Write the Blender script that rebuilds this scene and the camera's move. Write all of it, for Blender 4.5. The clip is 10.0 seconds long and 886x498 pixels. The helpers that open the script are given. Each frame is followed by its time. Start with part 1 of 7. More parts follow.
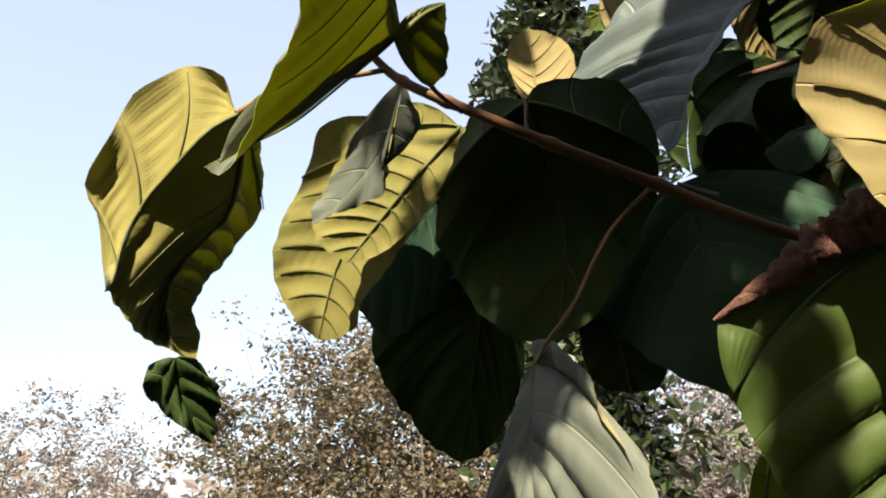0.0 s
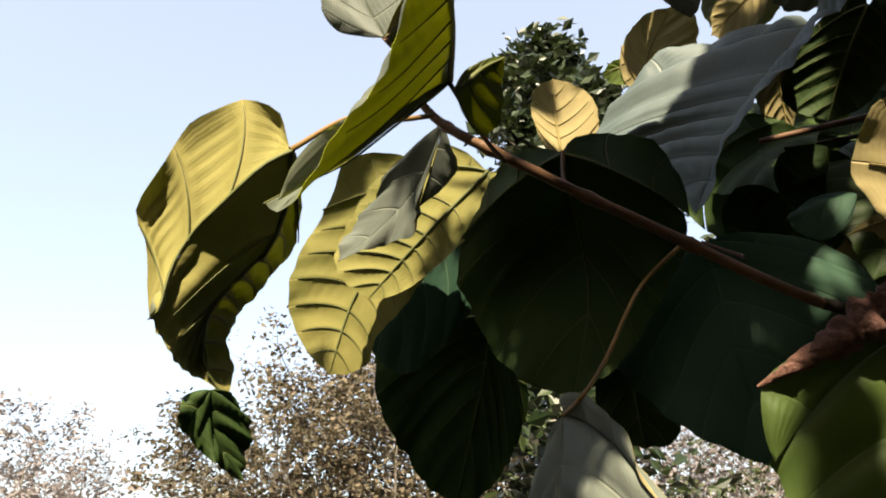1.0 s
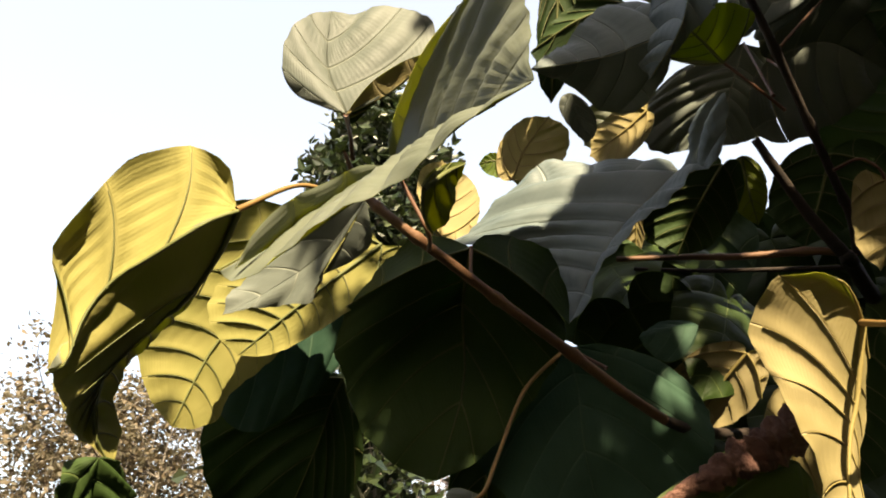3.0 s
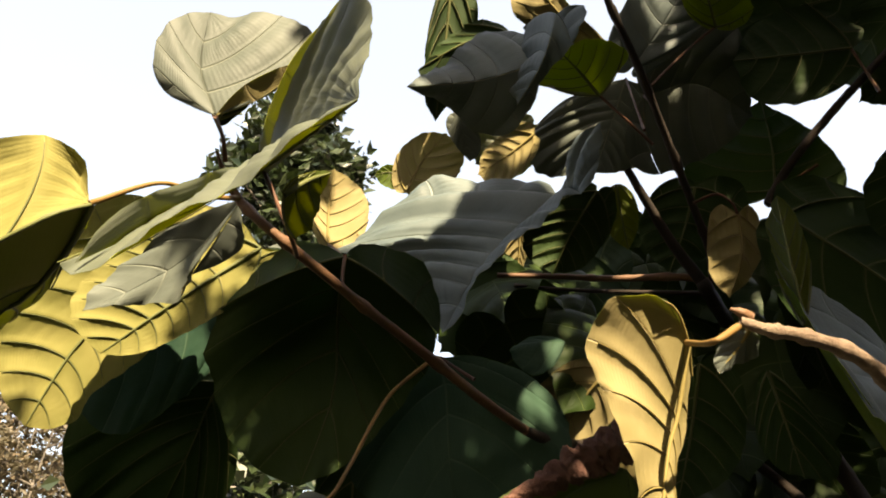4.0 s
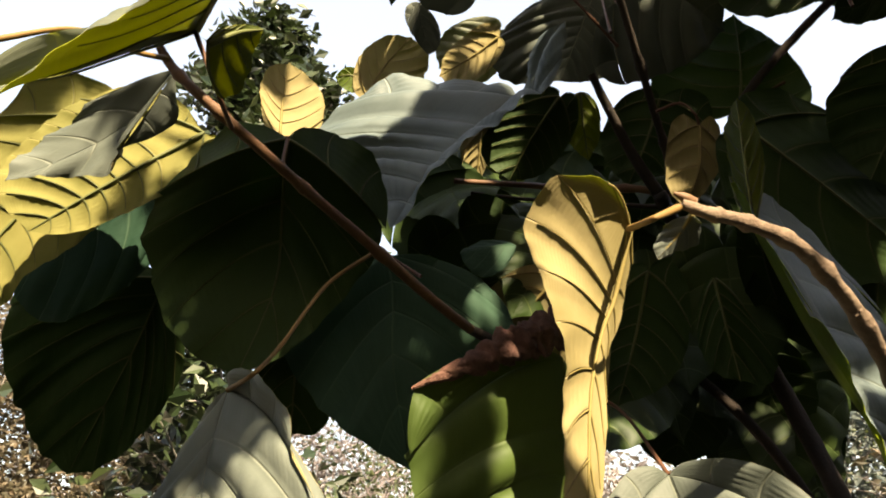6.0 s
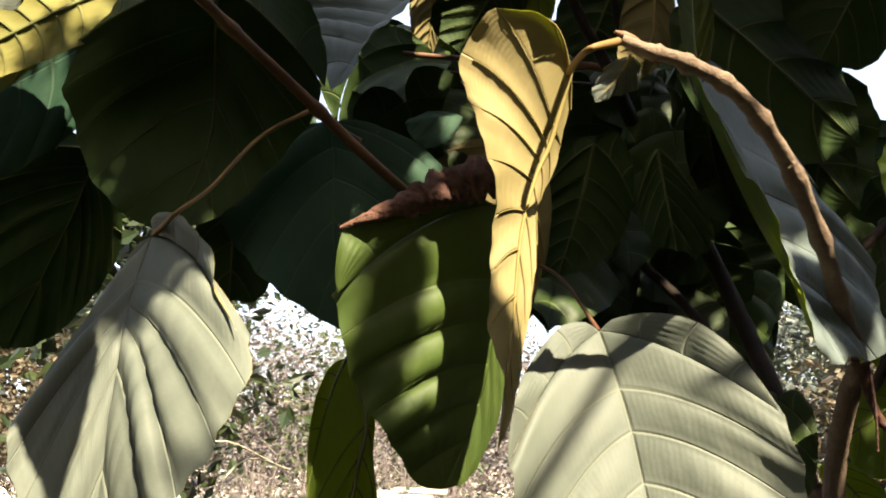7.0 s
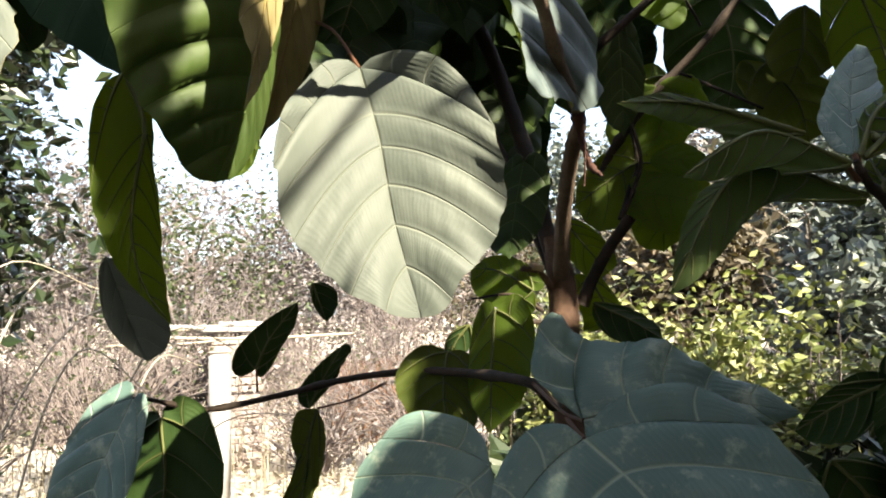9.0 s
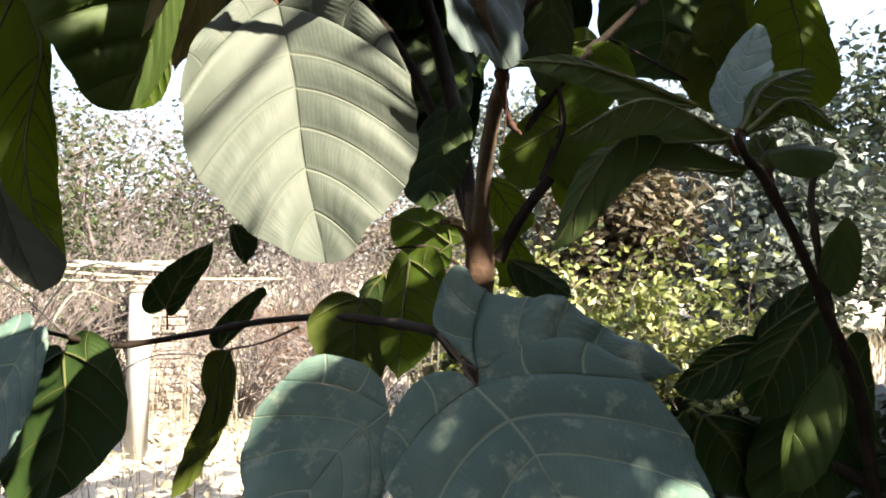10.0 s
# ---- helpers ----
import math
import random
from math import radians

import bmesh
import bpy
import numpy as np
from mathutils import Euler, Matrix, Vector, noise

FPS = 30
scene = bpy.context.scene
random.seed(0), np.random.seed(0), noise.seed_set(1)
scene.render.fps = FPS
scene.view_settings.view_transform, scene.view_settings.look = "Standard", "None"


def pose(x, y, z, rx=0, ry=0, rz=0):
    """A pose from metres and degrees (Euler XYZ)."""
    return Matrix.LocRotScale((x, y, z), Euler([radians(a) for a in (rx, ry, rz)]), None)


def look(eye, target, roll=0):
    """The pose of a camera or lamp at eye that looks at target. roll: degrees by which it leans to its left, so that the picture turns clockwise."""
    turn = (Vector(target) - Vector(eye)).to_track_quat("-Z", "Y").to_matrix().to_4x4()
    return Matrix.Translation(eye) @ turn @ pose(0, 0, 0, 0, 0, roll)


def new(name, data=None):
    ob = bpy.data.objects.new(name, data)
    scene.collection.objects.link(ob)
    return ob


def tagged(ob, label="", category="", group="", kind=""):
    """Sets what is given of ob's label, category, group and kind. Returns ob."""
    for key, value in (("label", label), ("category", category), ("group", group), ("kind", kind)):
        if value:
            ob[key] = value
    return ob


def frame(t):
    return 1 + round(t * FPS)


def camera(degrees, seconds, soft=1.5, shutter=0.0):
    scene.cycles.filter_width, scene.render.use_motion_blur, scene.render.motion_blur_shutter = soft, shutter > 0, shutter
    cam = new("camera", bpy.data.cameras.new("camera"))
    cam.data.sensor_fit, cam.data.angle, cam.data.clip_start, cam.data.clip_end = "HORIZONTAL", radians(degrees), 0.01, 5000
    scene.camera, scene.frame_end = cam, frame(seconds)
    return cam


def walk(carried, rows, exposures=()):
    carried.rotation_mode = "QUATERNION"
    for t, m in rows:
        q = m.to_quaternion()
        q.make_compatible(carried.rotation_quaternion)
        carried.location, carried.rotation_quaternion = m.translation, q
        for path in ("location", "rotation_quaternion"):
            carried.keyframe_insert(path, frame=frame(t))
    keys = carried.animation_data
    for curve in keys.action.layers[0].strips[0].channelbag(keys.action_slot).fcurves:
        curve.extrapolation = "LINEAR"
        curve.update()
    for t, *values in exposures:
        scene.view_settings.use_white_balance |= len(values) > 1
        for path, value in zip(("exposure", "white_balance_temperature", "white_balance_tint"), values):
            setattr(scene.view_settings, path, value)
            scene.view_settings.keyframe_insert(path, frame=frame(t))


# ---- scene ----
cam = camera(65.0, 10.0, soft=1.9)
PATH = [
    (0, (0.0246, 0.0067, 1.6153), (0.0180, 1.8557, 2.3775), -4.68),
    (0.5, (0.0003, -0.0046, 1.6287), (-0.0194, 1.8089, 2.4718), -3.81),
    (1, (-0.0237, -0.0014, 1.6264), (0.0155, 1.8093, 2.4749), -1.59),
    (1.5, (-0.0427, 0.0266, 1.6274), (0.1473, 1.8407, 2.4478), -0.05),
    (2, (-0.0853, 0.0393, 1.6536), (0.3187, 1.7971, 2.5178), -1.43),
    (2.2, (-0.1064, 0.0468, 1.6588), (0.3444, 1.7903, 2.5289), -0.98),
    (3.3, (-0.1356, -0.0275, 1.6594), (0.4787, 1.5972, 2.6509), 0.39),
    (3.5, (-0.1296, -0.0336, 1.6600), (0.5226, 1.5698, 2.6619), 0.34),
    (4, (-0.0993, -0.0396, 1.6482), (0.6961, 1.5067, 2.6364), -0.57),
    (4.5, (-0.0832, -0.0293, 1.6465), (0.7425, 1.5048, 2.6285), -0.87),
    (5, (-0.0691, -0.0248, 1.6402), (0.7841, 1.5093, 2.5987), -0.74),
    (5.2, (-0.0610, -0.0244, 1.6364), (0.8041, 1.5183, 2.5701), -0.65),
    (6.3, (-0.0380, -0.0009, 1.5980), (0.9085, 1.5863, 2.3629), 1.85),
    (6.5, (-0.0226, 0.0073, 1.5860), (0.9807, 1.5823, 2.3019), 2.2),
    (7, (-0.0090, 0.0045, 1.5610), (1.0368, 1.6022, 2.1557), 0.66),
    (7.5, (-0.0024, -0.0052, 1.5352), (1.0812, 1.5939, 2.0535), 0.99),
    (8, (-0.0091, -0.0426, 1.4815), (1.2569, 1.4496, 1.8943), 1.27),
    (8.5, (-0.0126, -0.0833, 1.4205), (1.3192, 1.3777, 1.7237), -0.89),
    (9, (-0.0142, -0.1127, 1.4007), (1.4440, 1.2446, 1.5783), -1.67),
    (9.5, (-0.0010, -0.1330, 1.3922), (1.5296, 1.1525, 1.4607), -0.0),
    (10, (0.0009, -0.1444, 1.3962), (1.5809, 1.0811, 1.4386), 1.43),
]
EXPOSURES = [(0.0, 2.36, 6700, 11), (1.5, 2.44, 7000, 11), (2.2, 2.63, 7300, 11), (3.3, 2.74, 7600, 12), (5.2, 2.78, 7700, 12), (6.5, 2.85, 7200, 11), (7.5, 3.02, 6600, 10), (9.0, 3.0, 6300, 10), (10.0, 3.0, 6300, 10)]
walk(cam, [(t, look(eye, target, roll)) for t, eye, target, roll in PATH], EXPOSURES)

# ---- light ----
SUN_AZ, SUN_EL = 190.0, 42.0      # degrees: compass-like from +y towards +x, height above the horizon
world = bpy.data.worlds.new("world")
scene.world = world
world.use_nodes = True
wn = world.node_tree
wn.nodes.clear()
sky = wn.nodes.new("ShaderNodeTexSky")
sky.sky_type, sky.sun_disc = "NISHITA", False
sky.sun_elevation, sky.sun_rotation = radians(SUN_EL), radians(SUN_AZ)
sky.air_density, sky.dust_density, sky.ozone_density = 1.0, 3.0, 0.5
wbg = wn.nodes.new("ShaderNodeBackground")
wbg.inputs["Strength"].default_value = 0.125
wout = wn.nodes.new("ShaderNodeOutputWorld")
haze = wn.nodes.new("ShaderNodeMix")                # the white haze of a dusty winter day, even over the whole sky
haze.data_type = "RGBA"
haze.inputs[0].default_value = 0.6
haze.inputs[7].default_value = (1.14, 1.19, 1.24, 1)
wn.links.new(sky.outputs[0], haze.inputs[6])
wn.links.new(haze.outputs[2], wbg.inputs[0])
wn.links.new(wbg.outputs[0], wout.inputs[0])
sun_dir = Vector((math.sin(radians(SUN_AZ)) * math.cos(radians(SUN_EL)), math.cos(radians(SUN_AZ)) * math.cos(radians(SUN_EL)), math.sin(radians(SUN_EL))))
sun_lamp = bpy.data.lights.new("sun", "SUN")
sun_lamp.energy, sun_lamp.angle, sun_lamp.color = 4.8, radians(0.5), (1.0, 0.88, 0.66)
sun = new("sun", sun_lamp)
sun.matrix_world = look(sun_dir * 30, (0, 0, 0))


# ---- materials ----
def material(name):
    m = bpy.data.materials.new(name)
    m.use_nodes = True
    n = m.node_tree
    n.nodes.clear()
    out = n.nodes.new("ShaderNodeOutputMaterial")
    return m, n, out


def calc(n, op, a, b=None, c=None):
    made = n.nodes.new("ShaderNodeMath")
    made.operation = op
    for i, value in enumerate((a, b, c)):
        if value is None:
            continue
        if isinstance(value, (int, float)):
            made.inputs[i].default_value = value
        else:
            n.links.new(value, made.inputs[i])
    return made.outputs[0]


def noise_of(n, vector, scale, detail=3.0, rough=0.55):
    made = n.nodes.new("ShaderNodeTexNoise")
    made.inputs["Scale"].default_value, made.inputs["Detail"].default_value, made.inputs["Roughness"].default_value = scale, detail, rough
    if vector is not None:
        n.links.new(vector, made.inputs["Vector"])
    return made.outputs[0]


def ramp(n, value, stops):
    made = n.nodes.new("ShaderNodeValToRGB")
    cr = made.color_ramp
    while len(cr.elements) < len(stops):
        cr.elements.new(0.5)
    for e, (at, col) in zip(cr.elements, stops):
        e.position, e.color = at, (*col, 1)
    n.links.new(value, made.inputs[0])
    return made.outputs[0]


def blend(n, factor, a, b, kind="MIX"):
    made = n.nodes.new("ShaderNodeMix")
    made.data_type, made.blend_type = "RGBA", kind
    for slot, value in ((0, factor), (6, a), (7, b)):
        if isinstance(value, (int, float)):
            made.inputs[slot].default_value = value
        elif isinstance(value, tuple):
            made.inputs[slot].default_value = (*value, 1)
        else:
            n.links.new(value, made.inputs[slot])
    return made.outputs[2]


def leaf_material(name, dark, mid, vein, through_col, veins=8.0, thin=0.3, rough=0.5, gloss=0.4, spots=0.0, ribs=1.0, spot_col=(0.30, 0.22, 0.08)):
    """A leaf's skin. The UV map runs along the lateral veins: u counts them, v goes from midrib to margin."""
    m, n, out = material(name)
    uv = n.nodes.new("ShaderNodeUVMap")
    sep = n.nodes.new("ShaderNodeSeparateXYZ")
    n.links.new(uv.outputs[0], sep.inputs[0])
    geo = n.nodes.new("ShaderNodeTexCoord")
    info = n.nodes.new("ShaderNodeObjectInfo")
    u, v = sep.outputs[0], sep.outputs[1]
    # distance to the next lateral vein, 0 on it and 0.5 midway
    lat = calc(n, "ABSOLUTE", calc(n, "SUBTRACT", calc(n, "FRACT", calc(n, "ADD", u, 0.5)), 0.5))
    width = calc(n, "ADD", 0.055, calc(n, "MULTIPLY", v, -0.035))
    on_lat = calc(n, "SUBTRACT", 1.0, calc(n, "SMOOTH_MIN", calc(n, "DIVIDE", lat, width), 1.0, 0.3))
    on_mid = calc(n, "SUBTRACT", 1.0, calc(n, "MINIMUM", calc(n, "DIVIDE", v, 0.022), 1.0))
    # ladder of fine veins between the laterals
    wob = noise_of(n, geo.outputs["Object"], 28.0, 3.0)
    fine = calc(n, "ABSOLUTE", calc(n, "SUBTRACT", calc(n, "FRACT", calc(n, "ADD", calc(n, "MULTIPLY", v, 24.0), calc(n, "MULTIPLY", wob, 1.8))), 0.5))
    on_fine = calc(n, "SUBTRACT", 1.0, calc(n, "MINIMUM", calc(n, "DIVIDE", fine, 0.13), 1.0))
    big = noise_of(n, geo.outputs["Object"], 9.0, 3.0)
    small = noise_of(n, geo.outputs["Object"], 130.0, 4.0, 0.65)
    shade = calc(n, "ADD", calc(n, "MULTIPLY", big, 0.75), calc(n, "MULTIPLY", info.outputs["Random"], 0.25))
    base = ramp(n, shade, [(0.37, dark), (0.64, mid)])
    base = blend(n, calc(n, "MULTIPLY", small, 0.35), base, tuple(c * 0.7 for c in mid))
    base = blend(n, calc(n, "MULTIPLY", on_fine, 0.05 * ribs), base, vein)
    base = blend(n, calc(n, "MULTIPLY", calc(n, "MAXIMUM", on_lat, on_mid), 0.75), base, vein)
    if spots:
        sp = ramp(n, noise_of(n, geo.outputs["Object"], 26.0, 5.0, 0.7), [(0.54, (0, 0, 0)), (0.66, (1, 1, 1))])
        spm = n.nodes.new("ShaderNodeRGBToBW")
        n.links.new(sp, spm.inputs[0])
        base = blend(n, calc(n, "MULTIPLY", spm.outputs[0], spots), base, spot_col)
    rel = calc(n, "ADD", calc(n, "MULTIPLY", small, 0.25), calc(n, "MULTIPLY", calc(n, "SUBTRACT", 0.5, fine), -0.2 * ribs))
    rel = calc(n, "ADD", rel, calc(n, "MULTIPLY", calc(n, "MAXIMUM", on_lat, on_mid), 1.2 * ribs))
    bump = n.nodes.new("ShaderNodeBump")
    bump.inputs["Strength"].default_value, bump.inputs["Distance"].default_value = 0.65, 0.0018
    n.links.new(rel, bump.inputs["Height"])
    skin = n.nodes.new("ShaderNodeBsdfPrincipled")
    n.links.new(base, skin.inputs["Base Color"])
    n.links.new(calc(n, "ADD", rough - 0.1, calc(n, "MULTIPLY", big, 0.2)), skin.inputs["Roughness"])
    skin.inputs["Specular IOR Level"].default_value = gloss
    n.links.new(bump.outputs[0], skin.inputs["Normal"])
    tr = n.nodes.new("ShaderNodeBsdfTranslucent")
    trc = blend(n, calc(n, "MULTIPLY", calc(n, "MAXIMUM", on_lat, on_mid), 0.6), through_col, tuple(c * 0.35 for c in through_col))
    trc = blend(n, big, trc, tuple(c * 0.75 for c in through_col))
    n.links.new(trc, tr.inputs["Color"])
    mix = n.nodes.new("ShaderNodeMixShader")
    mix.inputs[0].default_value = thin
    n.links.new(skin.outputs[0], mix.inputs[1])
    n.links.new(tr.outputs[0], mix.inputs[2])
    n.links.new(mix.outputs[0], out.inputs[0])
    return m


def rough_material(name, stops, scale=6.0, fine=80.0, rough=0.85, relief=0.4, depth=0.01, gloss=0.2, stretch=(1, 1, 1), random_by="object"):
    """Bark, earth, wood, stone: colour from two scales of noise, with relief."""
    m, n, out = material(name)
    geo = n.nodes.new("ShaderNodeTexCoord")
    mp = n.nodes.new("ShaderNodeMapping")
    mp.inputs["Scale"].default_value = stretch
    n.links.new(geo.outputs["Object"], mp.inputs[0])
    big, small = noise_of(n, mp.outputs[0], scale, 5.0, 0.6), noise_of(n, mp.outputs[0], fine, 5.0, 0.65)
    if random_by == "island":
        rnd = n.nodes.new("ShaderNodeNewGeometry").outputs["Random Per Island"]
    else:
        rnd = n.nodes.new("ShaderNodeObjectInfo").outputs["Random"]
    f = calc(n, "ADD", calc(n, "MULTIPLY", big, 0.6), calc(n, "ADD", calc(n, "MULTIPLY", small, 0.3), calc(n, "MULTIPLY", rnd, 0.1 if random_by == "object" else 0.45)))
    if random_by == "island":
        f = calc(n, "SUBTRACT", f, 0.17)
    col = ramp(n, f, stops)
    bump = n.nodes.new("ShaderNodeBump")
    bump.inputs["Strength"].default_value, bump.inputs["Distance"].default_value = relief, depth
    n.links.new(calc(n, "ADD", small, big), bump.inputs["Height"])
    skin = n.nodes.new("ShaderNodeBsdfPrincipled")
    n.links.new(col, skin.inputs["Base Color"])
    skin.inputs["Roughness"].default_value, skin.inputs["Specular IOR Level"].default_value = rough, gloss
    n.links.new(bump.outputs[0], skin.inputs["Normal"])
    n.links.new(skin.outputs[0], out.inputs[0])
    return m


def foliage_material(name, stops, thin=0.3, rough=0.5, through_col=(0.10, 0.13, 0.02)):
    """Small leaves of bushes and trees, each tinted by its own island."""
    m, n, out = material(name)
    rnd = n.nodes.new("ShaderNodeNewGeometry").outputs["Random Per Island"]
    geo = n.nodes.new("ShaderNodeTexCoord")
    f = calc(n, "ADD", calc(n, "MULTIPLY", rnd, 0.65), calc(n, "MULTIPLY", noise_of(n, geo.outputs["Object"], 0.9, 3.0), 0.35))
    col = ramp(n, f, stops)
    skin = n.nodes.new("ShaderNodeBsdfPrincipled")
    n.links.new(col, skin.inputs["Base Color"])
    skin.inputs["Roughness"].default_value, skin.inputs["Specular IOR Level"].default_value = rough, 0.35
    tr = n.nodes.new("ShaderNodeBsdfTranslucent")
    tr.inputs["Color"].default_value = (*through_col, 1)
    mix = n.nodes.new("ShaderNodeMixShader")
    mix.inputs[0].default_value = thin
    n.links.new(skin.outputs[0], mix.inputs[1])
    n.links.new(tr.outputs[0], mix.inputs[2])
    n.links.new(mix.outputs[0], out.inputs[0])
    return m


LEAF_TOP = leaf_material("leaf_top", (0.049, 0.058, 0.0485), (0.087, 0.098, 0.0825), (0.122, 0.130, 0.102), (0.10, 0.13, 0.012), thin=0.12, rough=0.6, gloss=0.2, ribs=0.8)
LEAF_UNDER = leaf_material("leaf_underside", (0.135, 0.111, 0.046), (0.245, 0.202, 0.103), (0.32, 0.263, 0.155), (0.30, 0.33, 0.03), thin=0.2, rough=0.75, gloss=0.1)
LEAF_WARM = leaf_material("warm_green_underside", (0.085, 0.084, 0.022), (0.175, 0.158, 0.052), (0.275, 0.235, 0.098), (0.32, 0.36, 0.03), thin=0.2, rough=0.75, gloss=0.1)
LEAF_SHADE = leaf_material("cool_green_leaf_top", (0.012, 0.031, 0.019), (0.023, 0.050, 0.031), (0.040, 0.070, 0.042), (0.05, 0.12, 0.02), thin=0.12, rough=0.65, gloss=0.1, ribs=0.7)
LEAF_OLD = leaf_material("dusty_leaf_top", (0.056, 0.100, 0.086), (0.135, 0.192, 0.163), (0.31, 0.35, 0.26), (0.05, 0.10, 0.02), thin=0.1, rough=0.5, gloss=0.35, spots=0.75, ribs=1.5, spot_col=(0.24, 0.27, 0.21))
LEAF_BLOOM = leaf_material("bloomed_leaf_top", (0.048, 0.066, 0.066), (0.080, 0.101, 0.098), (0.100, 0.115, 0.098), (0.10, 0.13, 0.02), thin=0.12, rough=0.55, gloss=0.3, ribs=0.8)
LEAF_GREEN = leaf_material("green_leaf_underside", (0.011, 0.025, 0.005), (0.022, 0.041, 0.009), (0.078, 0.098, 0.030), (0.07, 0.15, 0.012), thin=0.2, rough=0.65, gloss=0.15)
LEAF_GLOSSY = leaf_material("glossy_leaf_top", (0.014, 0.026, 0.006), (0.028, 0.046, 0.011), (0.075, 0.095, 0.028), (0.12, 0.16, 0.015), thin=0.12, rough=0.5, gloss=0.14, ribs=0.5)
LEAF_OLIVE = leaf_material("olive_leaf_underside", (0.030, 0.044, 0.005), (0.056, 0.072, 0.009), (0.066, 0.072, 0.014), (0.36, 0.37, 0.04), thin=0.36, rough=0.6, gloss=0.15)
LEAF_YELLOW = leaf_material("yellow_green_leaf", (0.026, 0.046, 0.005), (0.050, 0.076, 0.009), (0.066, 0.078, 0.014), (0.50, 0.64, 0.045), thin=0.46, rough=0.6, gloss=0.15)
LEAF_SHEEN = leaf_material("fresh_green_leaf", (0.022, 0.040, 0.008), (0.042, 0.066, 0.014), (0.060, 0.085, 0.022), (0.26, 0.32, 0.04), thin=0.25, rough=0.58, gloss=0.2, ribs=0.5)
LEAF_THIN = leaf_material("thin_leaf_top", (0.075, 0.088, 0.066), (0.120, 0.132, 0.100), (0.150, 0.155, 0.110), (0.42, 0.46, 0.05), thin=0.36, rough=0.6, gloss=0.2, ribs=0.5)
RIB = rough_material("leaf_rib", [(0.3, (0.11, 0.085, 0.024)), (0.7, (0.165, 0.13, 0.045))], 20, 200, 0.7, 0.2, 0.001)
RIB_TOP = rough_material("leaf_rib_green", [(0.3, (0.050, 0.058, 0.016)), (0.7, (0.080, 0.085, 0.028))], 20, 200, 0.6, 0.2, 0.001)
PETIOLE = rough_material("petiole_skin", [(0.3, (0.035, 0.015, 0.009)), (0.55, (0.065, 0.028, 0.014)), (0.75, (0.10, 0.052, 0.02))], 8, 160, 0.6, 0.3, 0.001)
PETIOLE_PALE = rough_material("pale_petiole_skin", [(0.3, (0.10, 0.055, 0.015)), (0.7, (0.16, 0.10, 0.034))], 8, 160, 0.6, 0.3, 0.001)
SHOOT = rough_material("young_shoot_bark", [(0.25, (0.046, 0.022, 0.012)), (0.5, (0.088, 0.045, 0.023)), (0.75, (0.15, 0.088, 0.045))], 14, 220, 0.55, 0.5, 0.0015)
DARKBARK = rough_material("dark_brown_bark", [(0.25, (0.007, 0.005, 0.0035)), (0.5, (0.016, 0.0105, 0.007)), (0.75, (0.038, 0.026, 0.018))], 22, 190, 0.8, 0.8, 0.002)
BUD = rough_material("bud_skin", [(0.3, (0.045, 0.052, 0.018)), (0.7, (0.085, 0.088, 0.035))], 40, 300, 0.5, 0.3, 0.001)
CUT = rough_material("pale_cut_wood", [(0.3, (0.22, 0.15, 0.08)), (0.7, (0.36, 0.27, 0.17))], 60, 300, 0.8, 0.4, 0.001)
BARK = rough_material("brown_bark", [(0.25, (0.030, 0.018, 0.012)), (0.5, (0.070, 0.040, 0.026)), (0.75, (0.13, 0.088, 0.058))], 22, 190, 0.85, 0.9, 0.003)
TANBARK = rough_material("tan_knotty_bark", [(0.25, (0.045, 0.030, 0.021)), (0.5, (0.115, 0.080, 0.056)), (0.75, (0.20, 0.155, 0.112))], 26, 190, 0.8, 0.9, 0.003)
DRY = rough_material("dry_brown_leaf", [(0.25, (0.024, 0.011, 0.009)), (0.5, (0.060, 0.027, 0.020)), (0.75, (0.12, 0.060, 0.042))], 30, 210, 0.75, 0.9, 0.004)


# ---- shapes ----
def part(name, mesh, mats, parent=None, label="", smooth=True):
    """Links a mesh (or bmesh) as one object under a thing or a part."""
    if isinstance(mesh, bmesh.types.BMesh):
        me = bpy.data.meshes.new(name)
        mesh.to_mesh(me)
        mesh.free()
    else:
        me = mesh
    for m in mats if isinstance(mats, (list, tuple)) else [mats]:
        me.materials.append(m)
    if smooth:
        me.polygons.foreach_set("use_smooth", [True] * len(me.polygons))
    ob = new(name, me)
    ob.parent = parent
    if label:
        tagged(ob, label)
    return ob


def mesh_from(name, verts, faces, uvs=None, slots=None):
    me = bpy.data.meshes.new(name)
    me.from_pydata([tuple(v) for v in verts], [], faces)
    if uvs is not None:
        layer = me.uv_layers.new(name="UVMap")
        index = np.zeros(len(me.loops), dtype=np.int32)
        me.loops.foreach_get("vertex_index", index)
        layer.data.foreach_set("uv", np.asarray(uvs, dtype=np.float32)[index].ravel())
    if slots is not None:
        me.polygons.foreach_set("material_index", slots)
    me.update()
    return me


def spline(points, count):
    """A smooth line through the points (Catmull-Rom), as an array."""
    p = np.array([np.asarray(q, float) for q in points])
    p = np.vstack([2 * p[0] - p[1], p, 2 * p[-1] - p[-2]])
    out = []
    n = len(p) - 3
    for x in np.linspace(0, n - 1e-6, count):
        i, f = int(x), x - int(x)
        a, b, c, d = p[i:i + 4]
        out.append(0.5 * (2 * b + (c - a) * f + (2 * a - 5 * b + 4 * c - d) * f * f + (3 * b - a - 3 * c + d) * f ** 3))
    return np.array(out)


